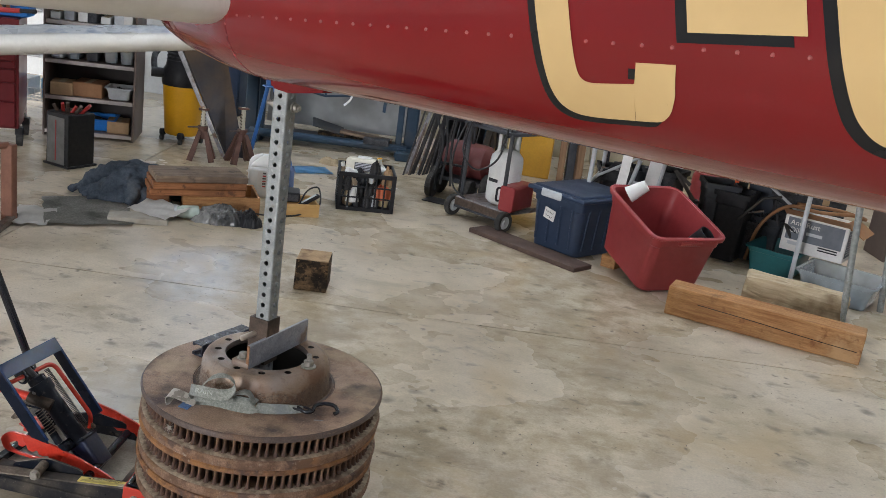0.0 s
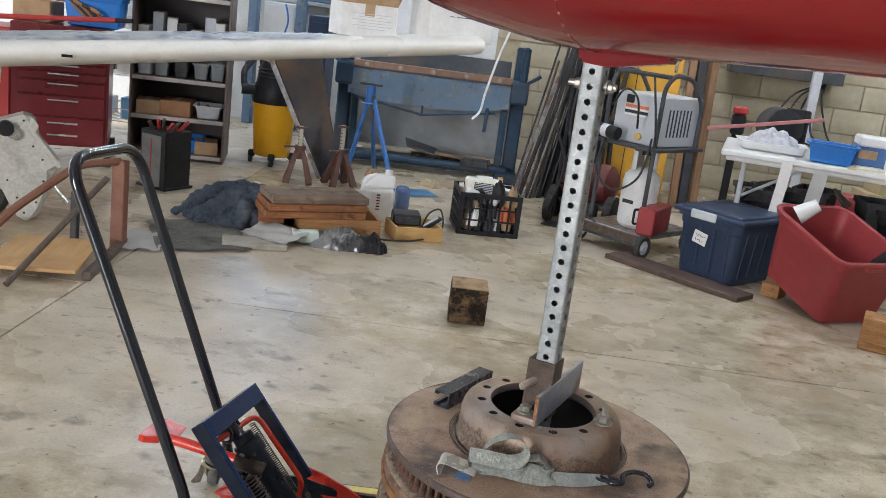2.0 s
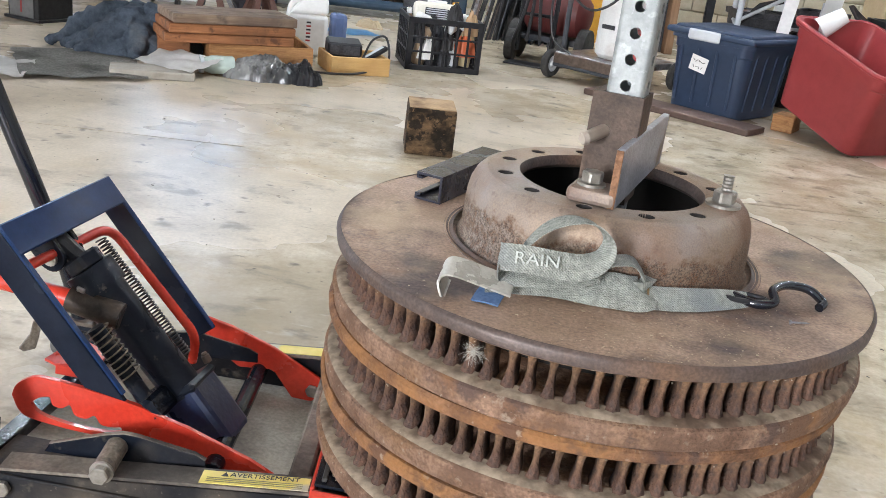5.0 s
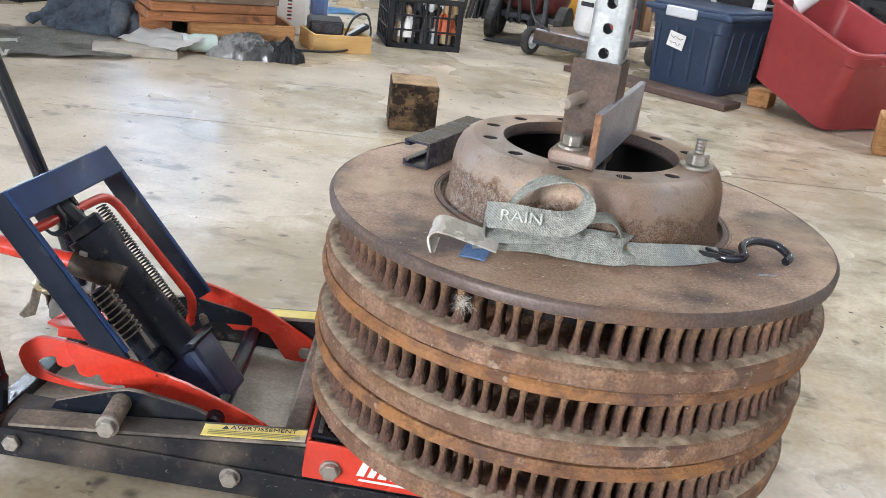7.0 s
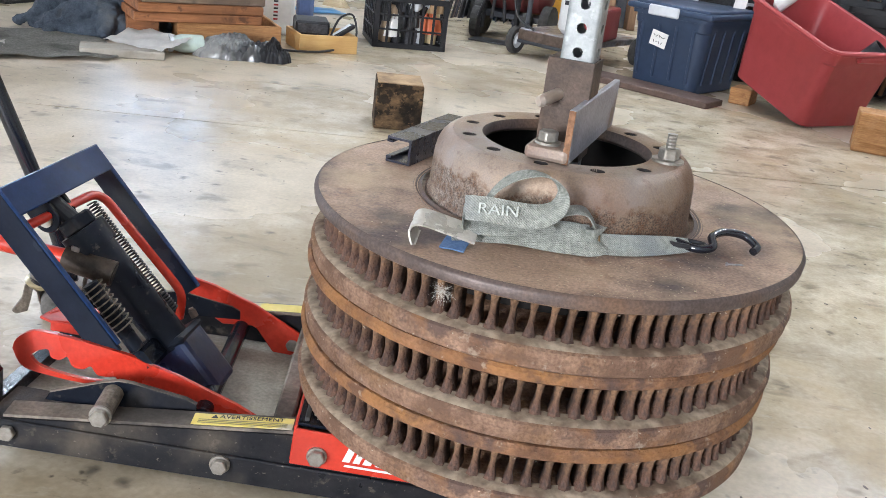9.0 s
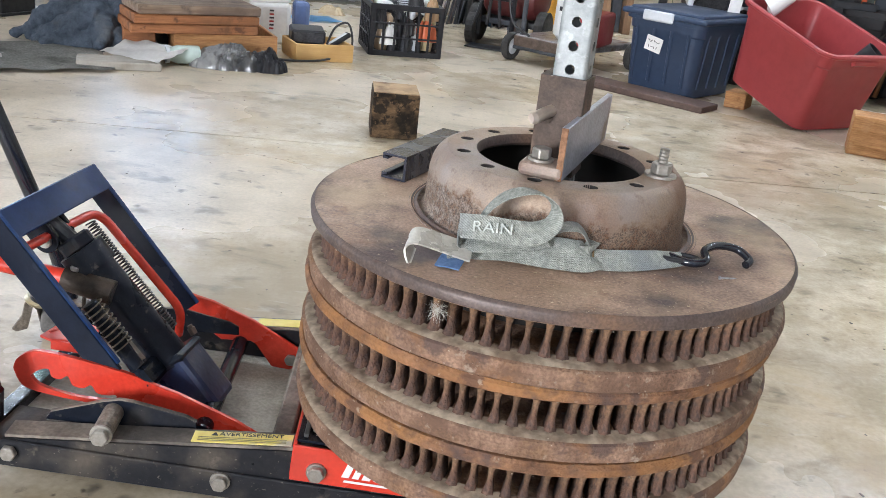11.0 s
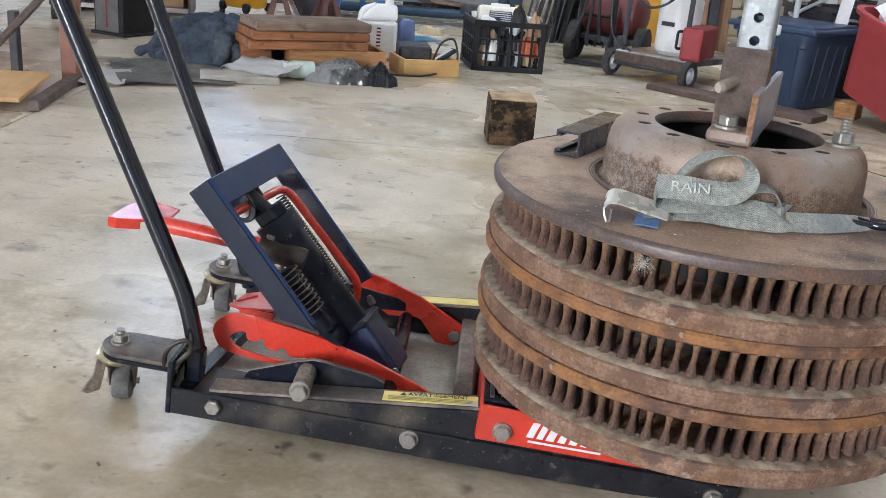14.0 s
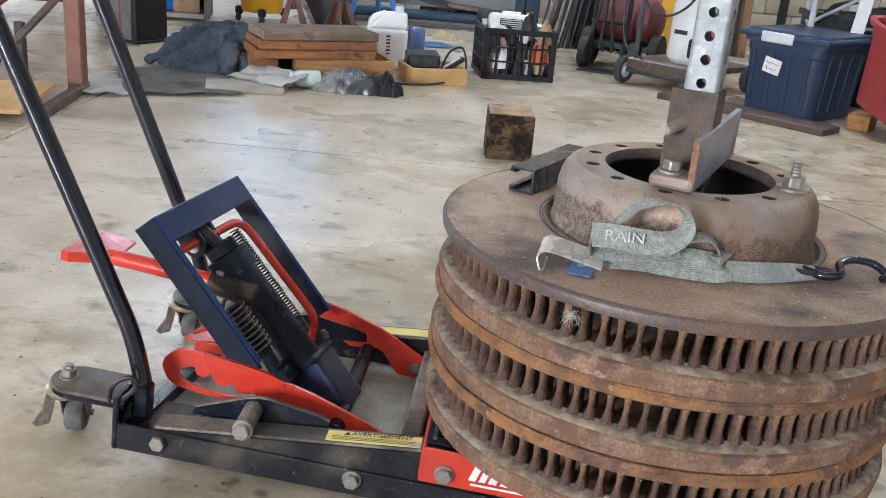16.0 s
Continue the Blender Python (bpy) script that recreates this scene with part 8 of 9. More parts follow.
# ---- sheet metal brake ----
bk = thing("sheet_metal_brake", "worn blue sheet metal folding brake", "sheet metal brake", pose(-1.33, 6.92, 0, 0, 0, 9))
BL = 0.62
for s in (-1, 1):
    part("end_frame", B(0.10, 0.10, 0.98, s * (BL + 0.02), 0.10, 0.49, 0.01), BRAKE_DARK, bk)
    part("end_post", B(0.05, 0.06, 0.52, s * (BL - 0.07), 0.02, 0.26, 0.006), BRAKE_DARK, bk)
    part("end_casting", B(0.13, 0.12, 0.17, s * (BL + 0.015), -0.03, 0.66, 0.02, seg=2), BRAKE_DARK, bk, "dark blue end casting")
    part("clamp_link", B(0.05, 0.05, 0.26, s * (BL + 0.03), -0.06, 0.86, 0.015), BRAKE_DARK, bk)
    part("clamp_handle", tube([(s * (BL + 0.07), -0.06, 0.74), (s * (BL + 0.15), -0.10, 0.80)], 0.012, 8), BRAKE_DARK, bk)
    part("foot", B(0.16, 0.46, 0.07, s * BL, 0.08, 0.035, 0.01), BRAKE_DARK, bk)
part("folding_leaf", prism([(-BL + 0.02, 0.52), (-BL + 0.02, 0.70), (BL - 0.05, 0.70), (BL - 0.05, 0.55), (BL - 0.2, 0.50), (0.0, 0.475), (-BL + 0.2, 0.49)], 0.018, None, pose(0, -0.06, 0, 90, 0, 0)), BRAKE_BLUE, bk, "scratched blue folding leaf")
lf = part("nose_bar", B(2 * BL - 0.08, 0.05, 0.05, 0, -0.05, 0.735, 0.005), material("brown_nose_bar", (0.20, 0.115, 0.075), (0.28, 0.17, 0.115), 12, 0.55, 0.3, 0.05, 120), bk, "brown rusty nose bar")
for k in range(5):
    part("bolt", hexbolt(0.013, 0.008, 0.016), ZINC, lf, at=pose(-0.48 + 0.24 * k, -0.078, 0.735, 90, 0, 0))
part("top_beam", B(2 * BL - 0.06, 0.02, 0.20, 0, 0.06, 0.855, 0.004, None, Matrix.Translation((0, 0, 0)) @ pose(0, 0, 0, -16, 0, 0) @ pose(0, 0.24, 0.01)), STEEL_DARK, bk, "dark steel top beam")
part("truss_rod", tube([(-BL + 0.08, -0.075, 0.50), (-0.05, -0.085, 0.425), (BL - 0.14, -0.075, 0.50)], 0.009, 8), BRAKE_DARK, bk, "dark truss rod")
part("truss_post", tube([(-0.05, -0.08, 0.425), (-0.05, -0.078, 0.49)], 0.009, 8), BRAKE_DARK, bk)
part("lever", tube([(BL - 0.20, -0.09, 0.53), (BL - 0.205, -0.11, 0.36)], 0.013, 10), BRAKE_DARK, bk)
part("floor_beam", tube([(-BL, -0.06, 0.075), (BL, -0.02, 0.075)], 0.032, 12), BRAKE_DARK, bk)
part("shelf_board", B(2 * BL - 0.1, 0.34, 0.03, 0, 0.12, 0.06, 0.003), CLUTTER_DARK, bk)
part("bed", B(2 * BL - 0.06, 0.30, 0.05, 0, 0.16, 0.70, 0.004), BRAKE_BLUE, bk)
leaning("polished_sheet", "polished sheet leaning behind the brake", (-1.98, 7.30, 0.085), (-0.72, 7.50, 0.085), (-1.98, 7.38, 0.56), (-0.72, 7.58, 0.56), 0.003, material("polished_sheet", (0.20, 0.20, 0.20), (0.29, 0.29, 0.285), 3, 0.34, 0.25, 0.02, 6, 3, (0.17, 0.165, 0.155), 2, spread=0.08))
for nm, lb_, m, a, mt in (("curved_sheet", "grey curved sheet offcut lying under the brake", pose(-1.36, 6.98, 0.16, 12, 14, 20), (0.26, 0.18, 0.01), STEEL_DARK), ("plank_offcut", "brown plank offcut lying under the brake", pose(-1.05, 7.0, 0.12, 0, 4, 8), (0.42, 0.10, 0.025), WOOD_GREY),
                          ("plank_offcut", "dark plank offcut under the brake", pose(-1.2, 7.05, 0.095, 0, 0, 12), (0.5, 0.12, 0.02), WOOD_DARK), ("metal_offcut", "dark metal offcut under the brake", pose(-0.95, 6.95, 0.09, 0, 0, 4), (0.2, 0.1, 0.05), CLUTTER_DARK)):
    ob = part(nm, B(*a, 0, 0, a[2] / 2, 0.003), mt)
    ob.matrix_basis = m
    tagged(ob, lb_, "offcut", "offcuts under the brake")
for k in (1, 4):
    rg = part("rag", crumple(0.12 + 0.02 * k, 0.1, 0.06, k + 11.0, 14, 12, 16), (WHITE_PAPER, CARDBOARD, BLUE_BIN, WHITE_PAPER, WOOD_ROUGH)[k])
    rg.matrix_basis = pose(-1.72 + 0.14 * k, 6.35 + 0.05 * (k % 2), 0.0, 0, 0, 40 * k)
    tagged(rg, "crumpled rag or paper on the floor by the brake", "rag", "rags by the brake")
wc = part("rope", tube(bez([(-0.62, 5.02, 1.12), (-0.66, 5.0, 0.98), (-0.70, 4.98, 0.80), (-0.715, 4.97, 0.70), (-0.75, 4.96, 0.655)], 24), 0.006, 8), WIRE_WHITE, None, smooth=True)
tagged(wc, "white cord hanging from the wing tip", "cord")

# ---- welder on its cart with gas bottle ----
CTM = Matrix.Translation((0.05, 5.32, 0)) @ pose(0, 0, 0, 0, 0, -36.5)
cart = thing("welding_cart", "brown steel welding cart with two rubber wheels", "cart", CTM)
# local x runs between the front wheels, y to the back
part("deck", B(0.40, 0.50, 0.03, 0.0, 0.27, 0.115, 0.004), STEEL_GREY, cart, "dusty steel deck")
part("deck_lip", B(0.40, 0.012, 0.05, 0.0, 0.02, 0.10, 0.003), STEEL_BROWN, cart)
part("axle", tube([(-0.21, 0.02, 0.068), (0.21, 0.02, 0.068)], 0.009, 10), STEEL_DARK, cart)
for s in (-1, 1):
    for y in (0.02, 0.48):
        w_ = part("wheel", lathe([(0.040, -0.016), (0.060, -0.018), (0.067, -0.010), (0.068, 0.0), (0.067, 0.010), (0.060, 0.018), (0.040, 0.016)], 28, None, True), RUBBER, cart, "dusty rubber tyre", at=pose(s * 0.215, y, 0.068, 0, 90, 0), smooth=True)
        part("wheel_rim", lathe([(0.0, -0.012), (0.012, -0.018), (0.02, -0.010), (0.042, -0.012), (0.042, 0.012), (0.02, 0.010), (0.012, 0.018), (0.0, 0.012)], 24), GREY_PLASTIC, w_, "grey wheel rim", at=pose(0, 0, 0), smooth=True)
for x in (-0.17, 0.17):
    part("upright", tube(arc([(x, 0.04, 0.12), (x, 0.04, 0.93), (x, 0.12, 1.00), (x, 0.30, 0.98), (x, 0.44, 0.84), (x, 0.44, 0.60)], 0.05, 5), 0.0125, 10), STEEL_DARK, cart)
part("handle_bar", tube([(-0.17, 0.08, 0.985), (0.17, 0.08, 0.985)], 0.0125, 10), STEEL_DARK, cart)
part("upper_deck", B(0.40, 0.48, 0.02, 0.0, 0.25, 0.595, 0.003), STEEL_DARK, cart)
wd = thing("welder", "grey-white box welder standing on the cart", "welder", CTM @ pose(0.0, 0.28, 0.606))
part("case", B(0.30, 0.40, 0.27, 0, 0, 0.135, 0.006), WELDER_GREY, wd)
for z in (0.185, 0.155):
    part("print_bar", B(0.15, 0.002, 0.016, -0.01, -0.2015, z + 0.012, 0), ORANGE_PRINT if z > 0.16 else LABEL_BLACK, wd)
    part("print_bar", B(0.15, 0.002, 0.008, -0.01, -0.2015, z - 0.004, 0), WHITE_PAPER, wd)
part("socket", B(0.05, 0.02, 0.045, -0.06, -0.20, 0.235, 0.005), BLACK_PLASTIC, wd, "black cable socket")
for k in range(7):
    part("vent_slot", B(0.002, 0.012, 0.15, 0.1512, -0.12 + 0.035 * k, 0.13, 0), CLUTTER_DARK, wd, "dark vent slot")
part("knob", tube([(0.03, -0.20, 0.04), (0.03, -0.215, 0.04)], 0.02, 14), material("yellow_knob", (0.55, 0.38, 0.12), None, 12, 0.5), wd)
gun = part("torch_roll", tube([(-0.19, -0.02, 0.66), (-0.03, -0.03, 0.65)], 0.035, 14), BLACK_PLASTIC, None, smooth=True)
gun.matrix_basis = CTM
tagged(gun, "black cable roll lying on the cart deck", "cable roll")
part("band", tube([(-0.13, -0.0235, 0.656), (-0.09, -0.0265, 0.654)], 0.0365, 14), GREY_PLASTIC, gun)
for k, pts in enumerate((((-0.1, -0.02, 0.80), (0.02, -0.10, 0.90), (0.10, -0.09, 0.86), (0.08, -0.02, 0.70)), ((-0.12, 0.0, 0.64), (-0.10, -0.08, 0.45), (0.04, -0.10, 0.36), (0.16, -0.05, 0.45), (0.17, 0.0, 0.66)), ((-0.17, 0.0, 0.60), (-0.22, -0.03, 0.40), (-0.20, -0.02, 0.20), (-0.10, 0.0, 0.135)), ((0.12, 0.0, 0.98), (0.19, -0.04, 0.80), (0.20, 0.0, 0.62)))):
    c_ = part("cable", tube(bez(pts, 26), 0.006, 8), CABLE, None, smooth=True)
    c_.matrix_basis = CTM
    tagged(c_, "black welding cable looped on the cart", "cable", "cart cables")
tk = thing("gas_bottle", "white propane bottle standing on the cart deck", "gas bottle", CTM @ pose(0.03, 0.19, 0.131))
part("tank", lathe([(0.0, 0.0), (0.08, 0.0), (0.10, 0.02), (0.103, 0.05), (0.103, 0.26), (0.097, 0.295), (0.07, 0.325), (0.035, 0.34), (0.0, 0.342)], 32), TANK_WHITE, tk, smooth=True)
part("collar", lathe([(0.066, 0.32), (0.070, 0.32), (0.070, 0.43), (0.066, 0.43)], 24, None, True, 0.6, 4.6), TANK_WHITE, tk, "white collar guard")
part("valve", tube([(0, 0, 0.34), (0, 0, 0.41)], 0.016, 12), material("brass_dull", (0.42, 0.33, 0.18), None, 20, 0.4, 0.8), tk)
part("valve_knob", lathe([(0, 0.41), (0.024, 0.41), (0.024, 0.43), (0, 0.43)], 12), BLACK_PLASTIC, tk)
part("label", B(0.07, 0.003, 0.02, 0.0, -0.103, 0.15, 0), CLUTTER_DARK, tk)
rc = thing("tool_case", "red plastic tool case standing on the cart", "case", CTM @ pose(0.17, 0.16, 0.131, 0, 0, 14))
part("shell", B(0.10, 0.28, 0.155, 0, 0, 0.0775, 0.014, seg=2), TOTE_RED, rc)
part("handle", tube(arc([(-0.058, -0.10, 0.05), (-0.075, -0.12, 0.05), (-0.075, -0.12, 0.13), (-0.058, -0.10, 0.13)], 0.012, 3), 0.007, 8), BLACK_PLASTIC, rc)

# red compressor behind the cart
cp = thing("air_compressor", "dull red portable tank on a wheeled frame", "compressor", pose(-0.10, 6.02, 0, 0, 0, -20))
part("tank", lathe([(0.0, -0.19), (0.07, -0.18), (0.115, -0.14), (0.12, -0.10), (0.12, 0.10), (0.115, 0.14), (0.07, 0.18), (0.0, 0.19)], 28), material("dull_red_tank", (0.095, 0.020, 0.018), (0.13, 0.028, 0.025), 8, 0.5), cp, at=pose(0, 0, 0.26, 0, 90, 0), smooth=True)
part("base", B(0.34, 0.22, 0.03, 0, 0, 0.12, 0.004), STEEL_DARK, cp)
for x in (-0.19, 0.19):
    part("wheel", tube([(x - 0.025, -0.05, 0.10), (x + 0.025, -0.05, 0.10)], 0.10, 22), RUBBER, cp)
part("leg", B(0.03, 0.2, 0.11, 0, 0.06, 0.055, 0.003), STEEL_DARK, cp)
part("gauge_post", tube([(0.02, -0.02, 0.37), (0.02, -0.02, 0.62)], 0.012, 8), BLACK_METAL, cp)
part("gauge", tube([(0.02, -0.06, 0.60), (0.02, -0.02, 0.60)], 0.03, 16), CHROME, cp)

# ---- yellow cabinet and timbers by the wall ----
yc = thing("yellow_cabinet", "tall yellow steel cabinet standing by the wall", "cabinet", pose(0.12, 7.28, 0))
part("body", B(0.62, 0.36, 1.75, 0, 0, 0.875, 0.006), YELLOW_STEEL, yc)
part("door_seam", B(0.006, 0.004, 1.6, 0.0, -0.181, 0.9, 0), CLUTTER_DARK, yc)
part("handle", tube([(0.26, -0.20, 0.95), (0.26, -0.20, 1.05)], 0.012, 8), CHROME, yc)
for k in range(3):
    x = 0.52 + 0.068 * k
    tmb = part("timber_post", B(0.052 + 0.012 * (k % 2), 0.09, 1.95 + 0.1 * (k % 3), 0, 0, (1.95 + 0.1 * (k % 3)) / 2, 0.003), TIMBER_BROWN if k != 1 else STEEL_DARK)
    tmb.matrix_basis = pose(x, 7.05 + 0.05 * (k % 2), 0, -4 + 0.6 * k, -1.5 + 0.4 * k, 5 * k)
    tagged(tmb, "brown timber post leaning upright against the wall", "timber", "timbers by the wall")
for k in range(6):
    b_ = part("dark_pipe", tube([(-0.22 + 0.05 * k, 6.62 + 0.03 * k, 0), (-0.20 + 0.03 * k, 7.0, 1.3 + 0.06 * (k % 3))], 0.014 + 0.004 * (k % 2), 10), BAR_DARK if k % 3 else BRAKE_DARK)
    tagged(b_, "dark pipe leaning by the yellow cabinet", "pipe", "pipes by the wall")
hv = thing("battery_tool", "red and black cordless tool hanging on the timbers", "tool", pose(0.84, 6.85, 0.60))
part("body", B(0.09, 0.07, 0.14, 0, 0, 0.07, 0.012), BLACK_PLASTIC, hv)
part("top", B(0.10, 0.08, 0.05, 0, 0, 0.165, 0.012), BRIGHT_RED, hv)
part("post", B(0.05, 0.04, 0.60, 0, 0.02, -0.30, 0.004), BLACK_PLASTIC, hv)

# ---- folding table with clutter ----
TM = pose(0.56, 5.30, 0, 0, 0, -9)
table = thing("folding_table", "white plastic folding table with grey legs", "table", TM)
part("tabletop", B(1.50, 0.72, 0.035, 0.75, 0.36, 0.637, 0.010, seg=2), WHITE_PLASTIC, table)
part("top_skirt", B(1.44, 0.66, 0.03, 0.75, 0.36, 0.610, 0.005), WHITE_PLASTIC, table)
for x in (0.13, 1.37):
    for y in (0.08, 0.64):
        part("leg", tube([(x, y, 0.0), (x, y, 0.60)], 0.014, 10), GREY_PLASTIC, table, "grey tube leg")
    part("leg_brace", tube([(x, 0.08, 0.36), (x, 0.64, 0.36)], 0.010, 8), GREY_PLASTIC, table)
    part("fold_brace", tube([(x, 0.36, 0.36), (x + (0.35 if x < 0.7 else -0.35), 0.36, 0.59)], 0.009, 8), GREY_PLASTIC, table)


def on_table(name, label, cat, x, y, z=0.655, turn=0.0):
    return thing(name, label, cat, TM @ pose(x, y, z, 0, 0, turn))


tp = part("paper_tape", ribbon([TM @ Vector(p) for p in ((0.345, 0.06, 0.66), (0.345, 0.0, 0.663), (0.343, -0.012, 0.645), (0.335, -0.013, 0.50), (0.318, -0.014, 0.30))], [Vector((1, -0.15, 0))] * 5, 0.055, 0.002), WHITE_PAPER)
tagged(tp, "white paper strip hanging over the table edge", "paper strip")
wbg = part("white_bag", limp(0.07, 0.22, 0.03, 5.5, 0.003, 10, 14), WHITE_PLASTIC, None, smooth=True)
wbg.matrix_basis = TM @ pose(0.50, -0.02, 0.50, 90, 0, 0) @ pose(0, 0, 0, 0, 0, -6)
tagged(wbg, "white plastic cover hanging below the table edge", "cover")
b = on_table("storage_bin", "bright blue plastic parts bin on the table", "bin", 0.55, 0.10, turn=-4)
part("bin_body", tote_shell(0.20, 0.13, 0.23, 0.16, 0.105, 0.004, 0.012), BLUE_BIN, b, smooth=True)
b = on_table("foam_tray", "shallow white foam tray on the table", "tray", 0.25, 0.25, turn=6)
part("tray", tote_shell(0.32, 0.2, 0.34, 0.22, 0.05, 0.006, 0.015), WHITE_PLASTIC, b, smooth=True)
part("bag", crumple(0.3, 0.2, 0.1, 2.2, 20, 16, 12), material("crinkled_clear_bag", (0.5, 0.52, 0.56), (0.64, 0.66, 0.7), 18, 0.25, 0, 0.2, 40), b, "crinkled clear plastic bag", at=pose(0, 0, 0.03))
b = on_table("cardboard_box", "blue and white printed carton on the table", "box", 0.78, 0.22, turn=-2)
part("carton", B(0.24, 0.16, 0.11, 0, 0, 0.055, 0.004), material("blue_carton", (0.05, 0.13, 0.3), (0.07, 0.16, 0.36), 8, 0.6), b)
part("white_band", B(0.08, 0.002, 0.11, 0.08, -0.081, 0.055, 0), WHITE_PAPER, b)
part("tape_patch", B(0.09, 0.003, 0.045, -0.05, -0.0815, 0.07, 0.001), CARDBOARD, b)
b = on_table("foam_slab", "white foam lid resting on the carton", "lid", 0.82, 0.24, 0.766, 4)
part("lid", B(0.30, 0.20, 0.05, 0, 0, 0.025, 0.008), WHITE_PLASTIC, b)
b = on_table("clipboard_tray", "flat blue tray on the table edge", "tray", 0.98, 0.07, turn=-3)
part("tray", B(0.26, 0.12, 0.015, 0, 0, 0.0075, 0.003), BLUE_BIN, b)
b = on_table("paper_stack", "yellow and white envelopes on the table", "paper", 0.72, 0.06, turn=5)
part("sheets", B(0.18, 0.1, 0.008, 0, 0, 0.004, 0.001), material("cream_paper", (0.7, 0.6, 0.36), (0.76, 0.68, 0.48), 8, 0.8), b)
part("envelope", B(0.14, 0.09, 0.004, 0.02, 0.01, 0.0105, 0.001), WHITE_PAPER, b)
b = on_table("cardboard_box", "white carton at the end of the table", "box", 1.16, 0.2, turn=3)
part("carton", B(0.24, 0.2, 0.09, 0, 0, 0.045, 0.004), WHITE_PAPER, b)
part("flap", B(0.24, 0.1, 0.003, 0, -0.06, 0.1, 0.001), WHITE_PAPER, b)
st_ = part("painted_stick", B(0.60, 0.035, 0.018, 0, 0, 0, 0.003), material("faded_red_stick", (0.36, 0.12, 0.12), (0.44, 0.17, 0.17), 8, 0.6))
st_.matrix_basis = TM @ pose(0.19, 0.18, 0.80, 0, -13, 2)
tagged(st_, "faded red stick lying across the table clutter", "stick")
mo = thing("electric_motor", "dusty dark electric motor with fins on the table", "motor", TM @ pose(0.27, 0.58, 0.655, 0, 0, 20))
part("body", tube([(0, -0.10, 0.115), (0, 0.06, 0.115)], 0.11, 24), CLUTTER_DARK, mo, smooth=True)
part("end_bell", lathe([(0.0, 0.03), (0.05, 0.028), (0.09, 0.01), (0.105, 0.0)], 24), BLACK_PLASTIC, mo, at=pose(0, -0.10, 0.115, 90, 0, 0), smooth=True)
for k in range(8):
    part("fin", B(0.004, 0.14, 0.22, 0.10 + 0.012 * k - 0.04, 0.0, 0.115, 0), CLUTTER_DARK, mo)
part("foot", B(0.20, 0.16, 0.014, 0, -0.02, 0.007, 0.003), CLUTTER_DARK, mo)

# clutter under and behind the table
rnd = random.Random(5)
for k in range(11):
    x, y = 0.22 + 0.11 * k, 0.35 + 0.3 * rnd.random()
    h = 0.22 + 0.26 * rnd.random()
    mt = (CLUTTER_DARK, STEEL_DARK, BLACK_PLASTIC, CLUTTER_DARK, STEEL_DARK)[k % 5]
    b = thing("parts_crate", "dark crate of machine parts under the table", "crate", TM @ pose(x, y, 0, 0, 0, rnd.uniform(-20, 20)), "crates under the table")
    part("shell", tote_shell(0.16, 0.2, 0.19, 0.23, h, 0.004, 0.02, 3), mt, b)
    part("contents", crumple(0.16, 0.2, 0.12, k + 20.0, 14, 12, 20), (CLUTTER_DARK, GREY_PLASTIC, STEEL_DARK)[k % 3], b, "mixed machine parts", at=pose(0, 0, h * 0.7))
tl = thing("step_ladder", "grey folded stand leaning under the table", "stand", TM @ pose(0.28, 0.30, 0))
part("rail", tube([(0, 0, 0), (0.10, 0.10, 0.50)], 0.014, 8), GREY_PLASTIC, tl)
part("rail", tube([(0.2, 0, 0), (0.25, 0.10, 0.50)], 0.014, 8), GREY_PLASTIC, tl)
for z in (0.12, 0.24, 0.36):
    part("rung", tube([(0.2 * z, 0.2 * z, z), (0.2 + 0.1 * z, 0.2 * z, z)], 0.010, 8), GREY_PLASTIC, tl)
for x, y, z, sx, sy, sz, mt, lb_ in ((1.9, 6.9, 0, 0.34, 0.3, 0.34, material("beige_carton", (0.46, 0.37, 0.22), (0.52, 0.43, 0.27), 8, 0.8), "large beige carton behind the table"), (1.95, 6.9, 0.341, 0.3, 0.28, 0.2, material("beige_carton", (0, 0, 0)), "beige carton stacked behind the table"), (2.35, 6.6, 0, 0.3, 0.3, 0.4, CLUTTER_DARK, "dark carton behind the table"), (2.9, 6.3, 0, 0.4, 0.3, 0.5, SHELF_BROWN, "brown carton beyond the table"), (3.4, 6.0, 0, 0.4, 0.3, 0.4, CARDBOARD, "brown carton beyond the table")):
    carton(x, y, z, sx, sy, sz, 8, mt, lb_)
for k in range(16):
    x, y = 0.16 + 0.075 * k, 0.20 + 0.22 * rnd.random()
    z = 0.30 + 0.22 * rnd.random()
    e_ = rnd.uniform(-0.14, 0.14)
    pr_ = part("machine_arm", tube([TM @ Vector((x - e_, y, z - 0.16)), TM @ Vector((x, y - 0.03, z)), TM @ Vector((x + 0.10, y - 0.02, z - 0.02 + e_ * 0.4))], rnd.uniform(0.006, 0.014), 8), (STEEL_GREY, BAR_DARK, STEEL_DARK, BAR_DARK)[k % 4], None, smooth=True)
    tagged(pr_, "grey bent machine bar piled under the table", "machine part", "machine bars under the table")
rb = thing("fuel_can", "dull red fuel can behind the table", "can", pose(1.62, 6.75, 0))
part("body", lathe([(0, 0), (0.13, 0), (0.14, 0.02), (0.14, 0.28), (0.12, 0.31), (0, 0.32)], 24), TOTE_RED, rb, smooth=True)

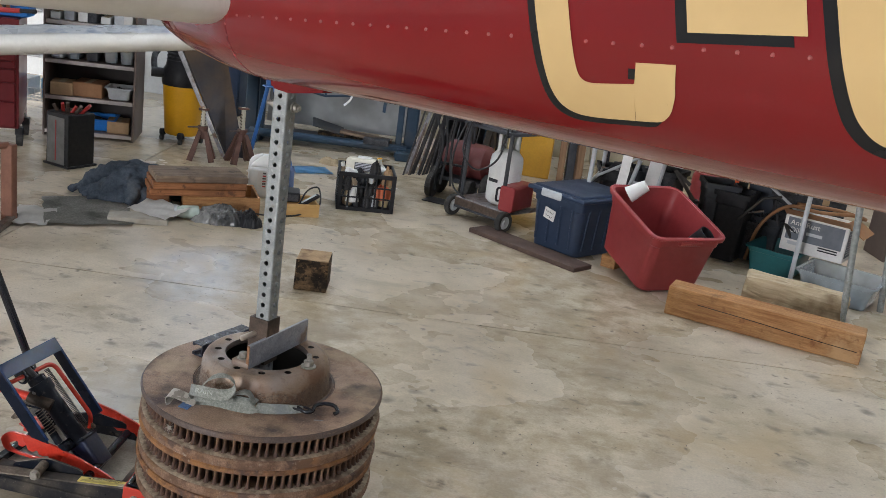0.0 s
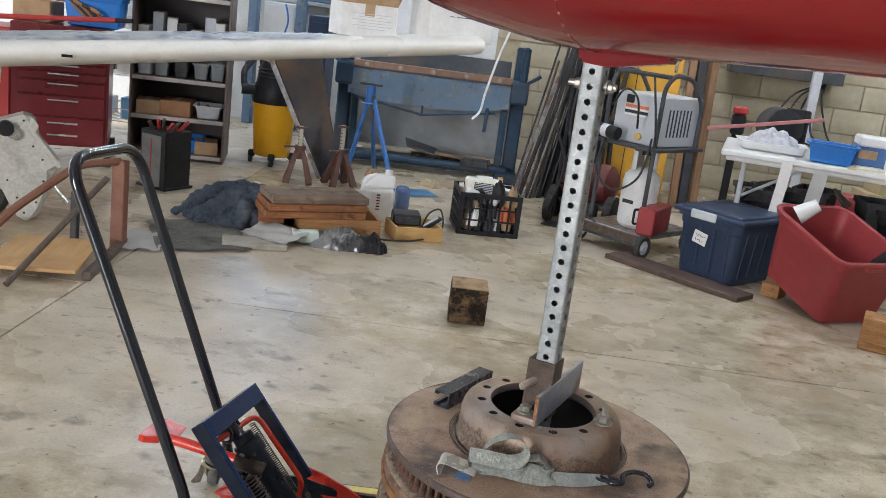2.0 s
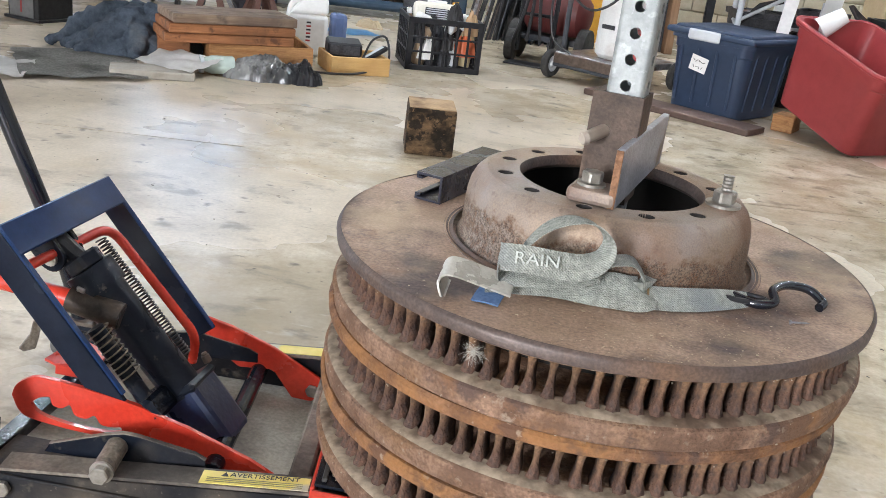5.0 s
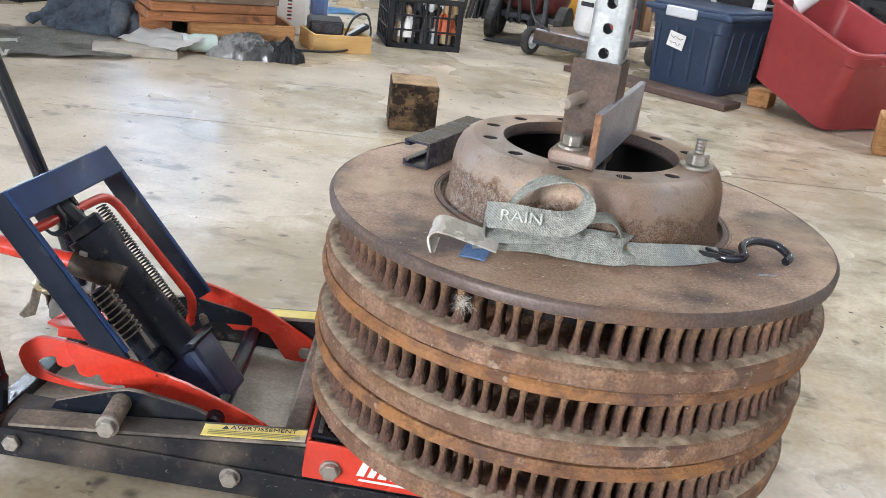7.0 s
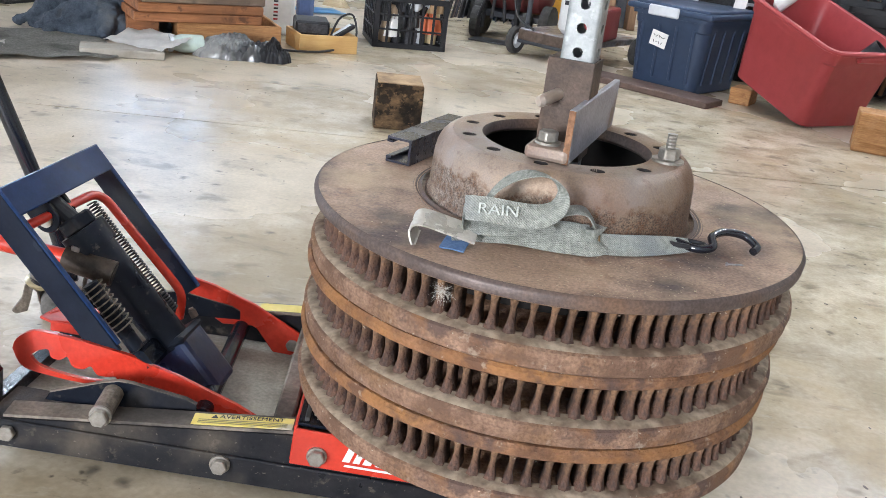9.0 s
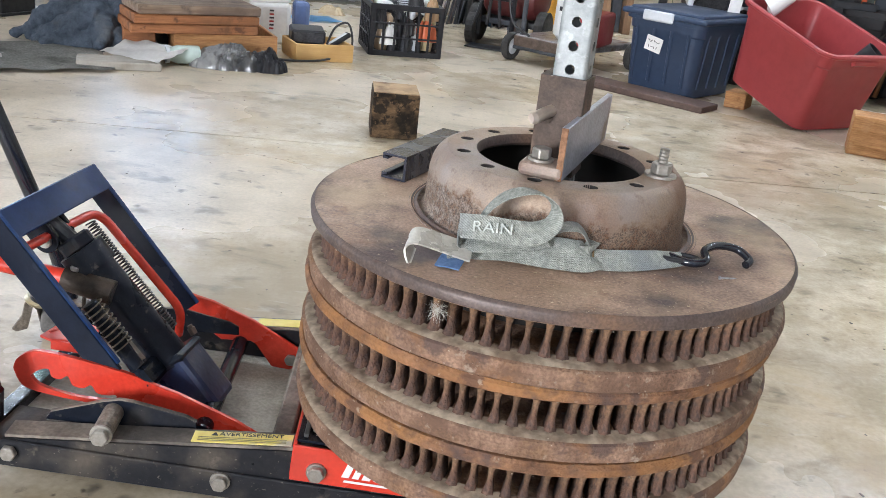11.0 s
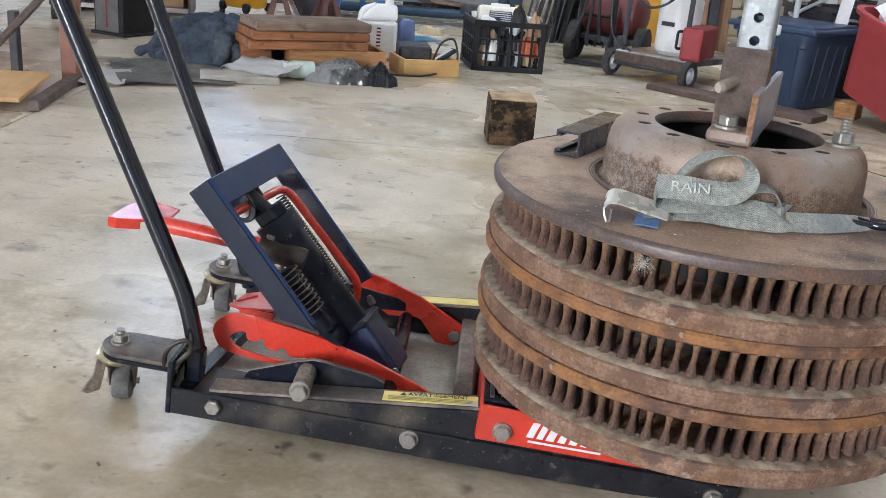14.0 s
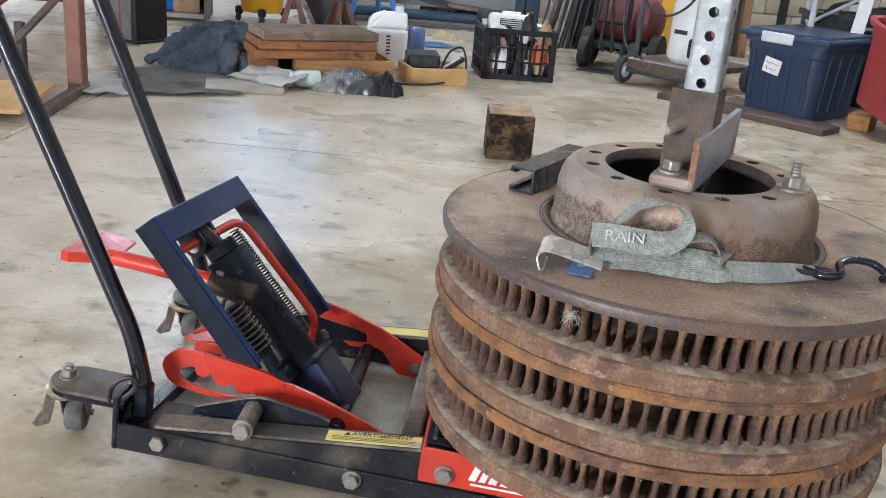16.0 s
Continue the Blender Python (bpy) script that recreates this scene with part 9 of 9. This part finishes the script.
# wall shelf beam with hanging cables
wb_ = thing("wall_shelf", "dark steel wall shelf loaded with orange offcuts", "shelf", pose(1.28, 8.02, 1.03))
part("beam", B(0.86, 0.26, 0.09, 0, 0, 0, 0.004), STEEL_DARK, wb_)
part("bracket", B(0.07, 0.06, 1.56, 0.22, -0.165, -0.25, 0.004), GREY_PLASTIC, wb_, "grey steel wall post")
for k in range(8):
    o_ = part("offcut", B(0.07, 0.2, 0.12 + 0.03 * (k % 3), 0, 0, 0.06 + 0.015 * (k % 3), 0.004), (CARDBOARD, LEATHER, CLUTTER_DARK, BLUE_BIN)[k % 4])
    o_.matrix_basis = pose(0.92 + 0.1 * k, 8.02, 1.076, 0, 0, 7 * (k % 3) - 6)
    tagged(o_, "offcut or carton standing on the wall shelf", "offcut", "oddments on the wall shelf")
for k in range(5):
    c_ = part("cable", tube(bez([(1.60, 7.98, 0.98), (1.58 - 0.06 * k, 7.9, 0.85), (1.62 - 0.10 * k, 7.7, 0.62 - 0.03 * k), (1.70 + 0.04 * k, 7.6, 0.50)], 20), 0.008, 8), CABLE, None, smooth=True)
    tagged(c_, "black cable hanging from the wall shelf", "cable", "wall cables")

# ---- right-hand corner: bins, oil carton, pipe stand ----
pst = thing("pipe_stand", "grey steel pipe stand on the floor", "stand")
part("leg", tube([(2.06, 4.52, 0), (2.00, 4.56, 0.75)], 0.017, 12), GALV, pst)
part("leg", tube([(2.36, 4.90, 0), (2.30, 4.95, 0.75)], 0.017, 12), GALV, pst)
part("cross_pipe", tube([(2.00, 4.56, 0.74), (2.30, 4.95, 0.74)], 0.015, 10), GALV, pst)
tealb = thing("plastic_bin", "teal plastic bin on the floor", "bin", pose(1.90, 5.42, 0, 0, 0, -28))
part("shell", tote_shell(0.24, 0.34, 0.28, 0.40, 0.16, 0.004, 0.03), TEAL, tealb, smooth=True)
clr = thing("plastic_bin", "clear plastic bin on the floor", "bin", pose(2.16, 5.02, 0, 0, 0, -28))
part("shell", tote_shell(0.34, 0.28, 0.40, 0.34, 0.15, 0.004, 0.03), CLEAR_PLASTIC, clr, smooth=True)
part("contents", crumple(0.3, 0.24, 0.08, 6.1, 16, 14, 12), GREY_PLASTIC, clr, "grey oddments", at=pose(0, 0, 0.012))
oil = thing("oil_carton", "grey and white printed oil carton on the bins", "carton", pose(2.08, 5.36, 0.165, 0, 0, -28))
part("carton", B(0.36, 0.26, 0.21, 0, 0, 0.105, 0.004), WHITE_PAPER, oil)
part("printed_panel", B(0.32, 0.002, 0.13, 0, -0.1312, 0.135, 0), material("slate_print", (0.13, 0.145, 0.17), (0.17, 0.185, 0.21), 20, 0.6), oil, "slate grey printed panel")
part("printed_panel", B(0.002, 0.22, 0.16, 0.1812, 0, 0.11, 0), material("slate_print", (0, 0, 0)), oil)
text_mesh("Anti-Rust", 0.044, WHITE_PAPER, oil, pose(-0.06, -0.1328, 0.170, 90, 0, 0), "lettering", 0.0003)
text_mesh("Oil", 0.046, WHITE_PAPER, oil, pose(-0.115, -0.1328, 0.126, 90, 0, 0), "lettering", 0.0003)
for x0, z0, w0, h0, mt in ((0.0, 0.122, 0.09, 0.018, GREY_PLASTIC), (0.09, 0.045, 0.11, 0.008, LABEL_BLACK), (0.09, 0.06, 0.11, 0.008, LABEL_BLACK), (-0.10, 0.05, 0.08, 0.02, GREY_PLASTIC)):
    part("print_bar", B(w0, 0.001, h0, x0, -0.1328, z0, 0), mt, oil)
for k in range(9):
    part("print_bar", B(0.001, 0.20, 0.004, 0.1828, 0, 0.05 + 0.015 * k, 0), GREY_PLASTIC, oil)
part("flap", B(0.37, 0.12, 0.004, 0, -0.15, 0.215, 0.001, None, pose(0, -0.13, 0.21, -28, 0, 0) @ pose(0, 0.13, -0.21)), LEATHER, oil, "brown folded flap")
part("flap", B(0.13, 0.27, 0.004, 0.21, 0, 0.215, 0.001, None, pose(0.18, 0, 0.21, 0, 30, 0) @ pose(-0.18, 0, -0.21)), LEATHER, oil, "brown folded flap")
hs = part("air_hose", tube(bez([(1.72, 5.50, 0.02), (1.76, 5.48, 0.25), (1.88, 5.42, 0.40), (2.05, 5.36, 0.405), (2.25, 5.40, 0.41), (2.35, 5.5, 0.38), (2.2, 5.55, 0.40), (1.95, 5.5, 0.41)], 50), 0.011, 10), LEATHER, None, smooth=True)
tagged(hs, "tan air hose coiled over the oil carton", "hose")
gf = thing("fan_stand", "dark green steel stand with wheel behind the tub", "stand", pose(1.66, 5.75, 0, 0, 0, -15))
part("post", B(0.06, 0.06, 0.62, 0, 0, 0.31, 0.004), material("dark_green_paint", (0.03, 0.05, 0.045), None, 8, 0.5), gf)
part("panel", B(0.24, 0.03, 0.42, 0.16, 0.03, 0.36, 0.004), material("dark_blue_panel", (0.03, 0.04, 0.06), None, 8, 0.5), gf)
part("wheel", tube([(-0.10, -0.08, 0.085), (-0.06, -0.08, 0.085)], 0.085, 22), RUBBER, gf)
part("shelf", B(0.40, 0.3, 0.014, 0.12, 0.08, 0.63, 0.003), WOOD_ROUGH, gf)
ex = part("orange_strap", ribbon([(1.60, 5.63, 0.60), (1.595, 5.625, 0.52), (1.60, 5.63, 0.44)], [Vector((1, 0, 0))] * 3, 0.025, 0.002), material("orange_strap", (0.75, 0.13, 0.04), None, 20, 0.7))
tagged(ex, "orange strap hanging from the stand", "strap")
for x, y, z, sx, sy, sz, mt, lb_ in ((2.75, 5.4, 0, 0.3, 0.26, 0.3, BRIGHT_RED, "red printed carton on the floor"), (2.55, 4.9, 0, 0.22, 0.2, 0.16, WHITE_PAPER, "white carton on the floor"), (2.9, 4.9, 0, 0.3, 0.3, 0.2, CLUTTER_DARK, "dark carton on the floor")):
    carton(x, y, z, sx, sy, sz, -20, mt, lb_)

# window in the block wall behind the wing, blue steel column beside it
win = thing("window_1", "bright window with blue steel frame in the block wall", "window", pose(-2.92, NORTH, 1.55), kind="structure")
for x in (-0.46, 0.46):
    part("window_frame", B(0.07, 0.10, 0.92, x, 0.03, 0, 0.004), BRAKE_BLUE, win)
for z in (-0.42, 0.42):
    part("window_frame", B(0.85, 0.10, 0.06, 0, 0.03, z, 0.004), BRAKE_BLUE, win)
part("window_sill", B(1.05, 0.16, 0.03, 0, -0.02, -0.47, 0.004), WALL_PALE, win)
part("pane", B(0.86, 0.006, 0.80, 0, 0.07, 0, 0), CLEAR_PLASTIC, win)
win2 = thing("window_2", "small high window with blue steel frame", "window", pose(-3.725, NORTH, 2.78), kind="structure")
for x in (-0.36, 0.36):
    part("window_frame", B(0.05, 0.10, 0.66, x, 0.03, 0, 0.004), BRAKE_BLUE, win2)
for z in (-0.31, 0.31):
    part("window_frame", B(0.67, 0.10, 0.05, 0, 0.03, z, 0.004), BRAKE_BLUE, win2)
part("pane", B(0.68, 0.006, 0.58, 0, 0.07, 0, 0), CLEAR_PLASTIC, win2)
for cx_ in (-2.72, -3.14):
    col = part("steel_column", B(0.08, 0.08, 2.6, cx_, 8.0, 1.3, 0.006), BRAKE_BLUE)
    tagged(col, "blue painted steel column by the wall", "column", kind="structure")
nb = thing("tool_cabinet", "navy steel cabinet standing by the white wall", "cabinet", pose(-2.46, 7.80, 0))
part("body", B(0.17, 0.26, 1.0, 0, 0, 0.5, 0.006), TOTE_BLUE, nb)
part("door", B(0.15, 0.012, 0.9, 0, -0.135, 0.5, 0.004), TOTE_BLUE, nb)
part("handle", tube([(0.05, -0.15, 0.7), (0.05, -0.15, 0.8)], 0.008, 8), CHROME, nb)
ht = thing("hand_truck", "black steel hand truck standing before the red tank", "hand truck", pose(-0.20, 5.80, 0, 0, 0, -14))
for x in (-0.09, 0.09):
    part("upright", tube(arc([(x, 0, 0.06), (x, 0.03, 0.95), (x, 0.10, 1.08)], 0.05, 4), 0.013, 8), BLACK_METAL, ht)
    part("wheel", tube([(x * 1.5 - 0.02, 0.05, 0.08), (x * 1.5 + 0.02, 0.05, 0.08)], 0.08, 18), RUBBER, ht)
for z in (0.25, 0.55, 0.85):
    part("rung", tube([(-0.09, 0.012, z), (0.09, 0.012, z)], 0.009, 8), BLACK_METAL, ht)
part("toe_plate", B(0.24, 0.14, 0.006, 0, -0.06, 0.006, 0.001), BLACK_METAL, ht)
for k in range(3):
    part("hose", tube(bez([(-0.09 + 0.05 * k, -0.03, 0.90), (-0.13 + 0.08 * k, -0.06, 0.62), (-0.05 + 0.03 * k, -0.05, 0.38), (-0.10 + 0.07 * k, -0.06, 0.12)], 22), 0.009, 8), CABLE, ht, smooth=True)
pb = thing("electrical_panel", "grey electrical panel on the wall with blue cable", "electrical panel", pose(-2.93, 8.12, 0.80))
part("cabinet", B(0.30, 0.12, 0.52, 0, 0, 0, 0.006), WHITE_PLASTIC, pb)
part("door_edge", B(0.26, 0.006, 0.47, 0, -0.0625, 0, 0.003), WHITE_PLASTIC, pb)
part("cable", tube(bez([(0.05, -0.07, 0.25), (0.09, -0.10, 0.10), (0.02, -0.09, -0.10)], 14), 0.008, 8), STAND_BLUE, pb)

# ---- floor slabs and wall blocks ----
SM = Matrix.Rotation(SLAB_TURN, 4, "Z")
J0 = Vector((-1.95, 3.335, 0))
for i in range(-3, 4):
    for j in range(-4, 4):
        w, d = 6.0, 3.4
        c = J0 + SM @ Vector(((i + 0.5) * w, (j + 0.5) * d, 0))
        if -12.5 < c.x < 10.5 and -7.5 < c.y < 9.5:
            bm = B(w - 0.006, d - 0.006, 0.012, 0, 0, -0.006, 0)
            part("slab", bm, FLOOR, floor, at=Matrix.Translation(c) @ SM)
BLK = None
for j in range(9):
    for i in range(12):
        x = -2.25 + 0.4 * i + (0.2 if j % 2 else 0)
        if x < -0.85:
            continue
        if BLK is None:
            ob = part("block", B(0.395, 0.03, 0.195, 0, 0, 0, 0.004), BLOCK_WALL, wall_north)
            BLK = ob.data
        else:
            ob = part("block", BLK, None, wall_north)
        ob.matrix_basis = pose(x, NORTH + 0.014, 0.1 + 0.2 * j)
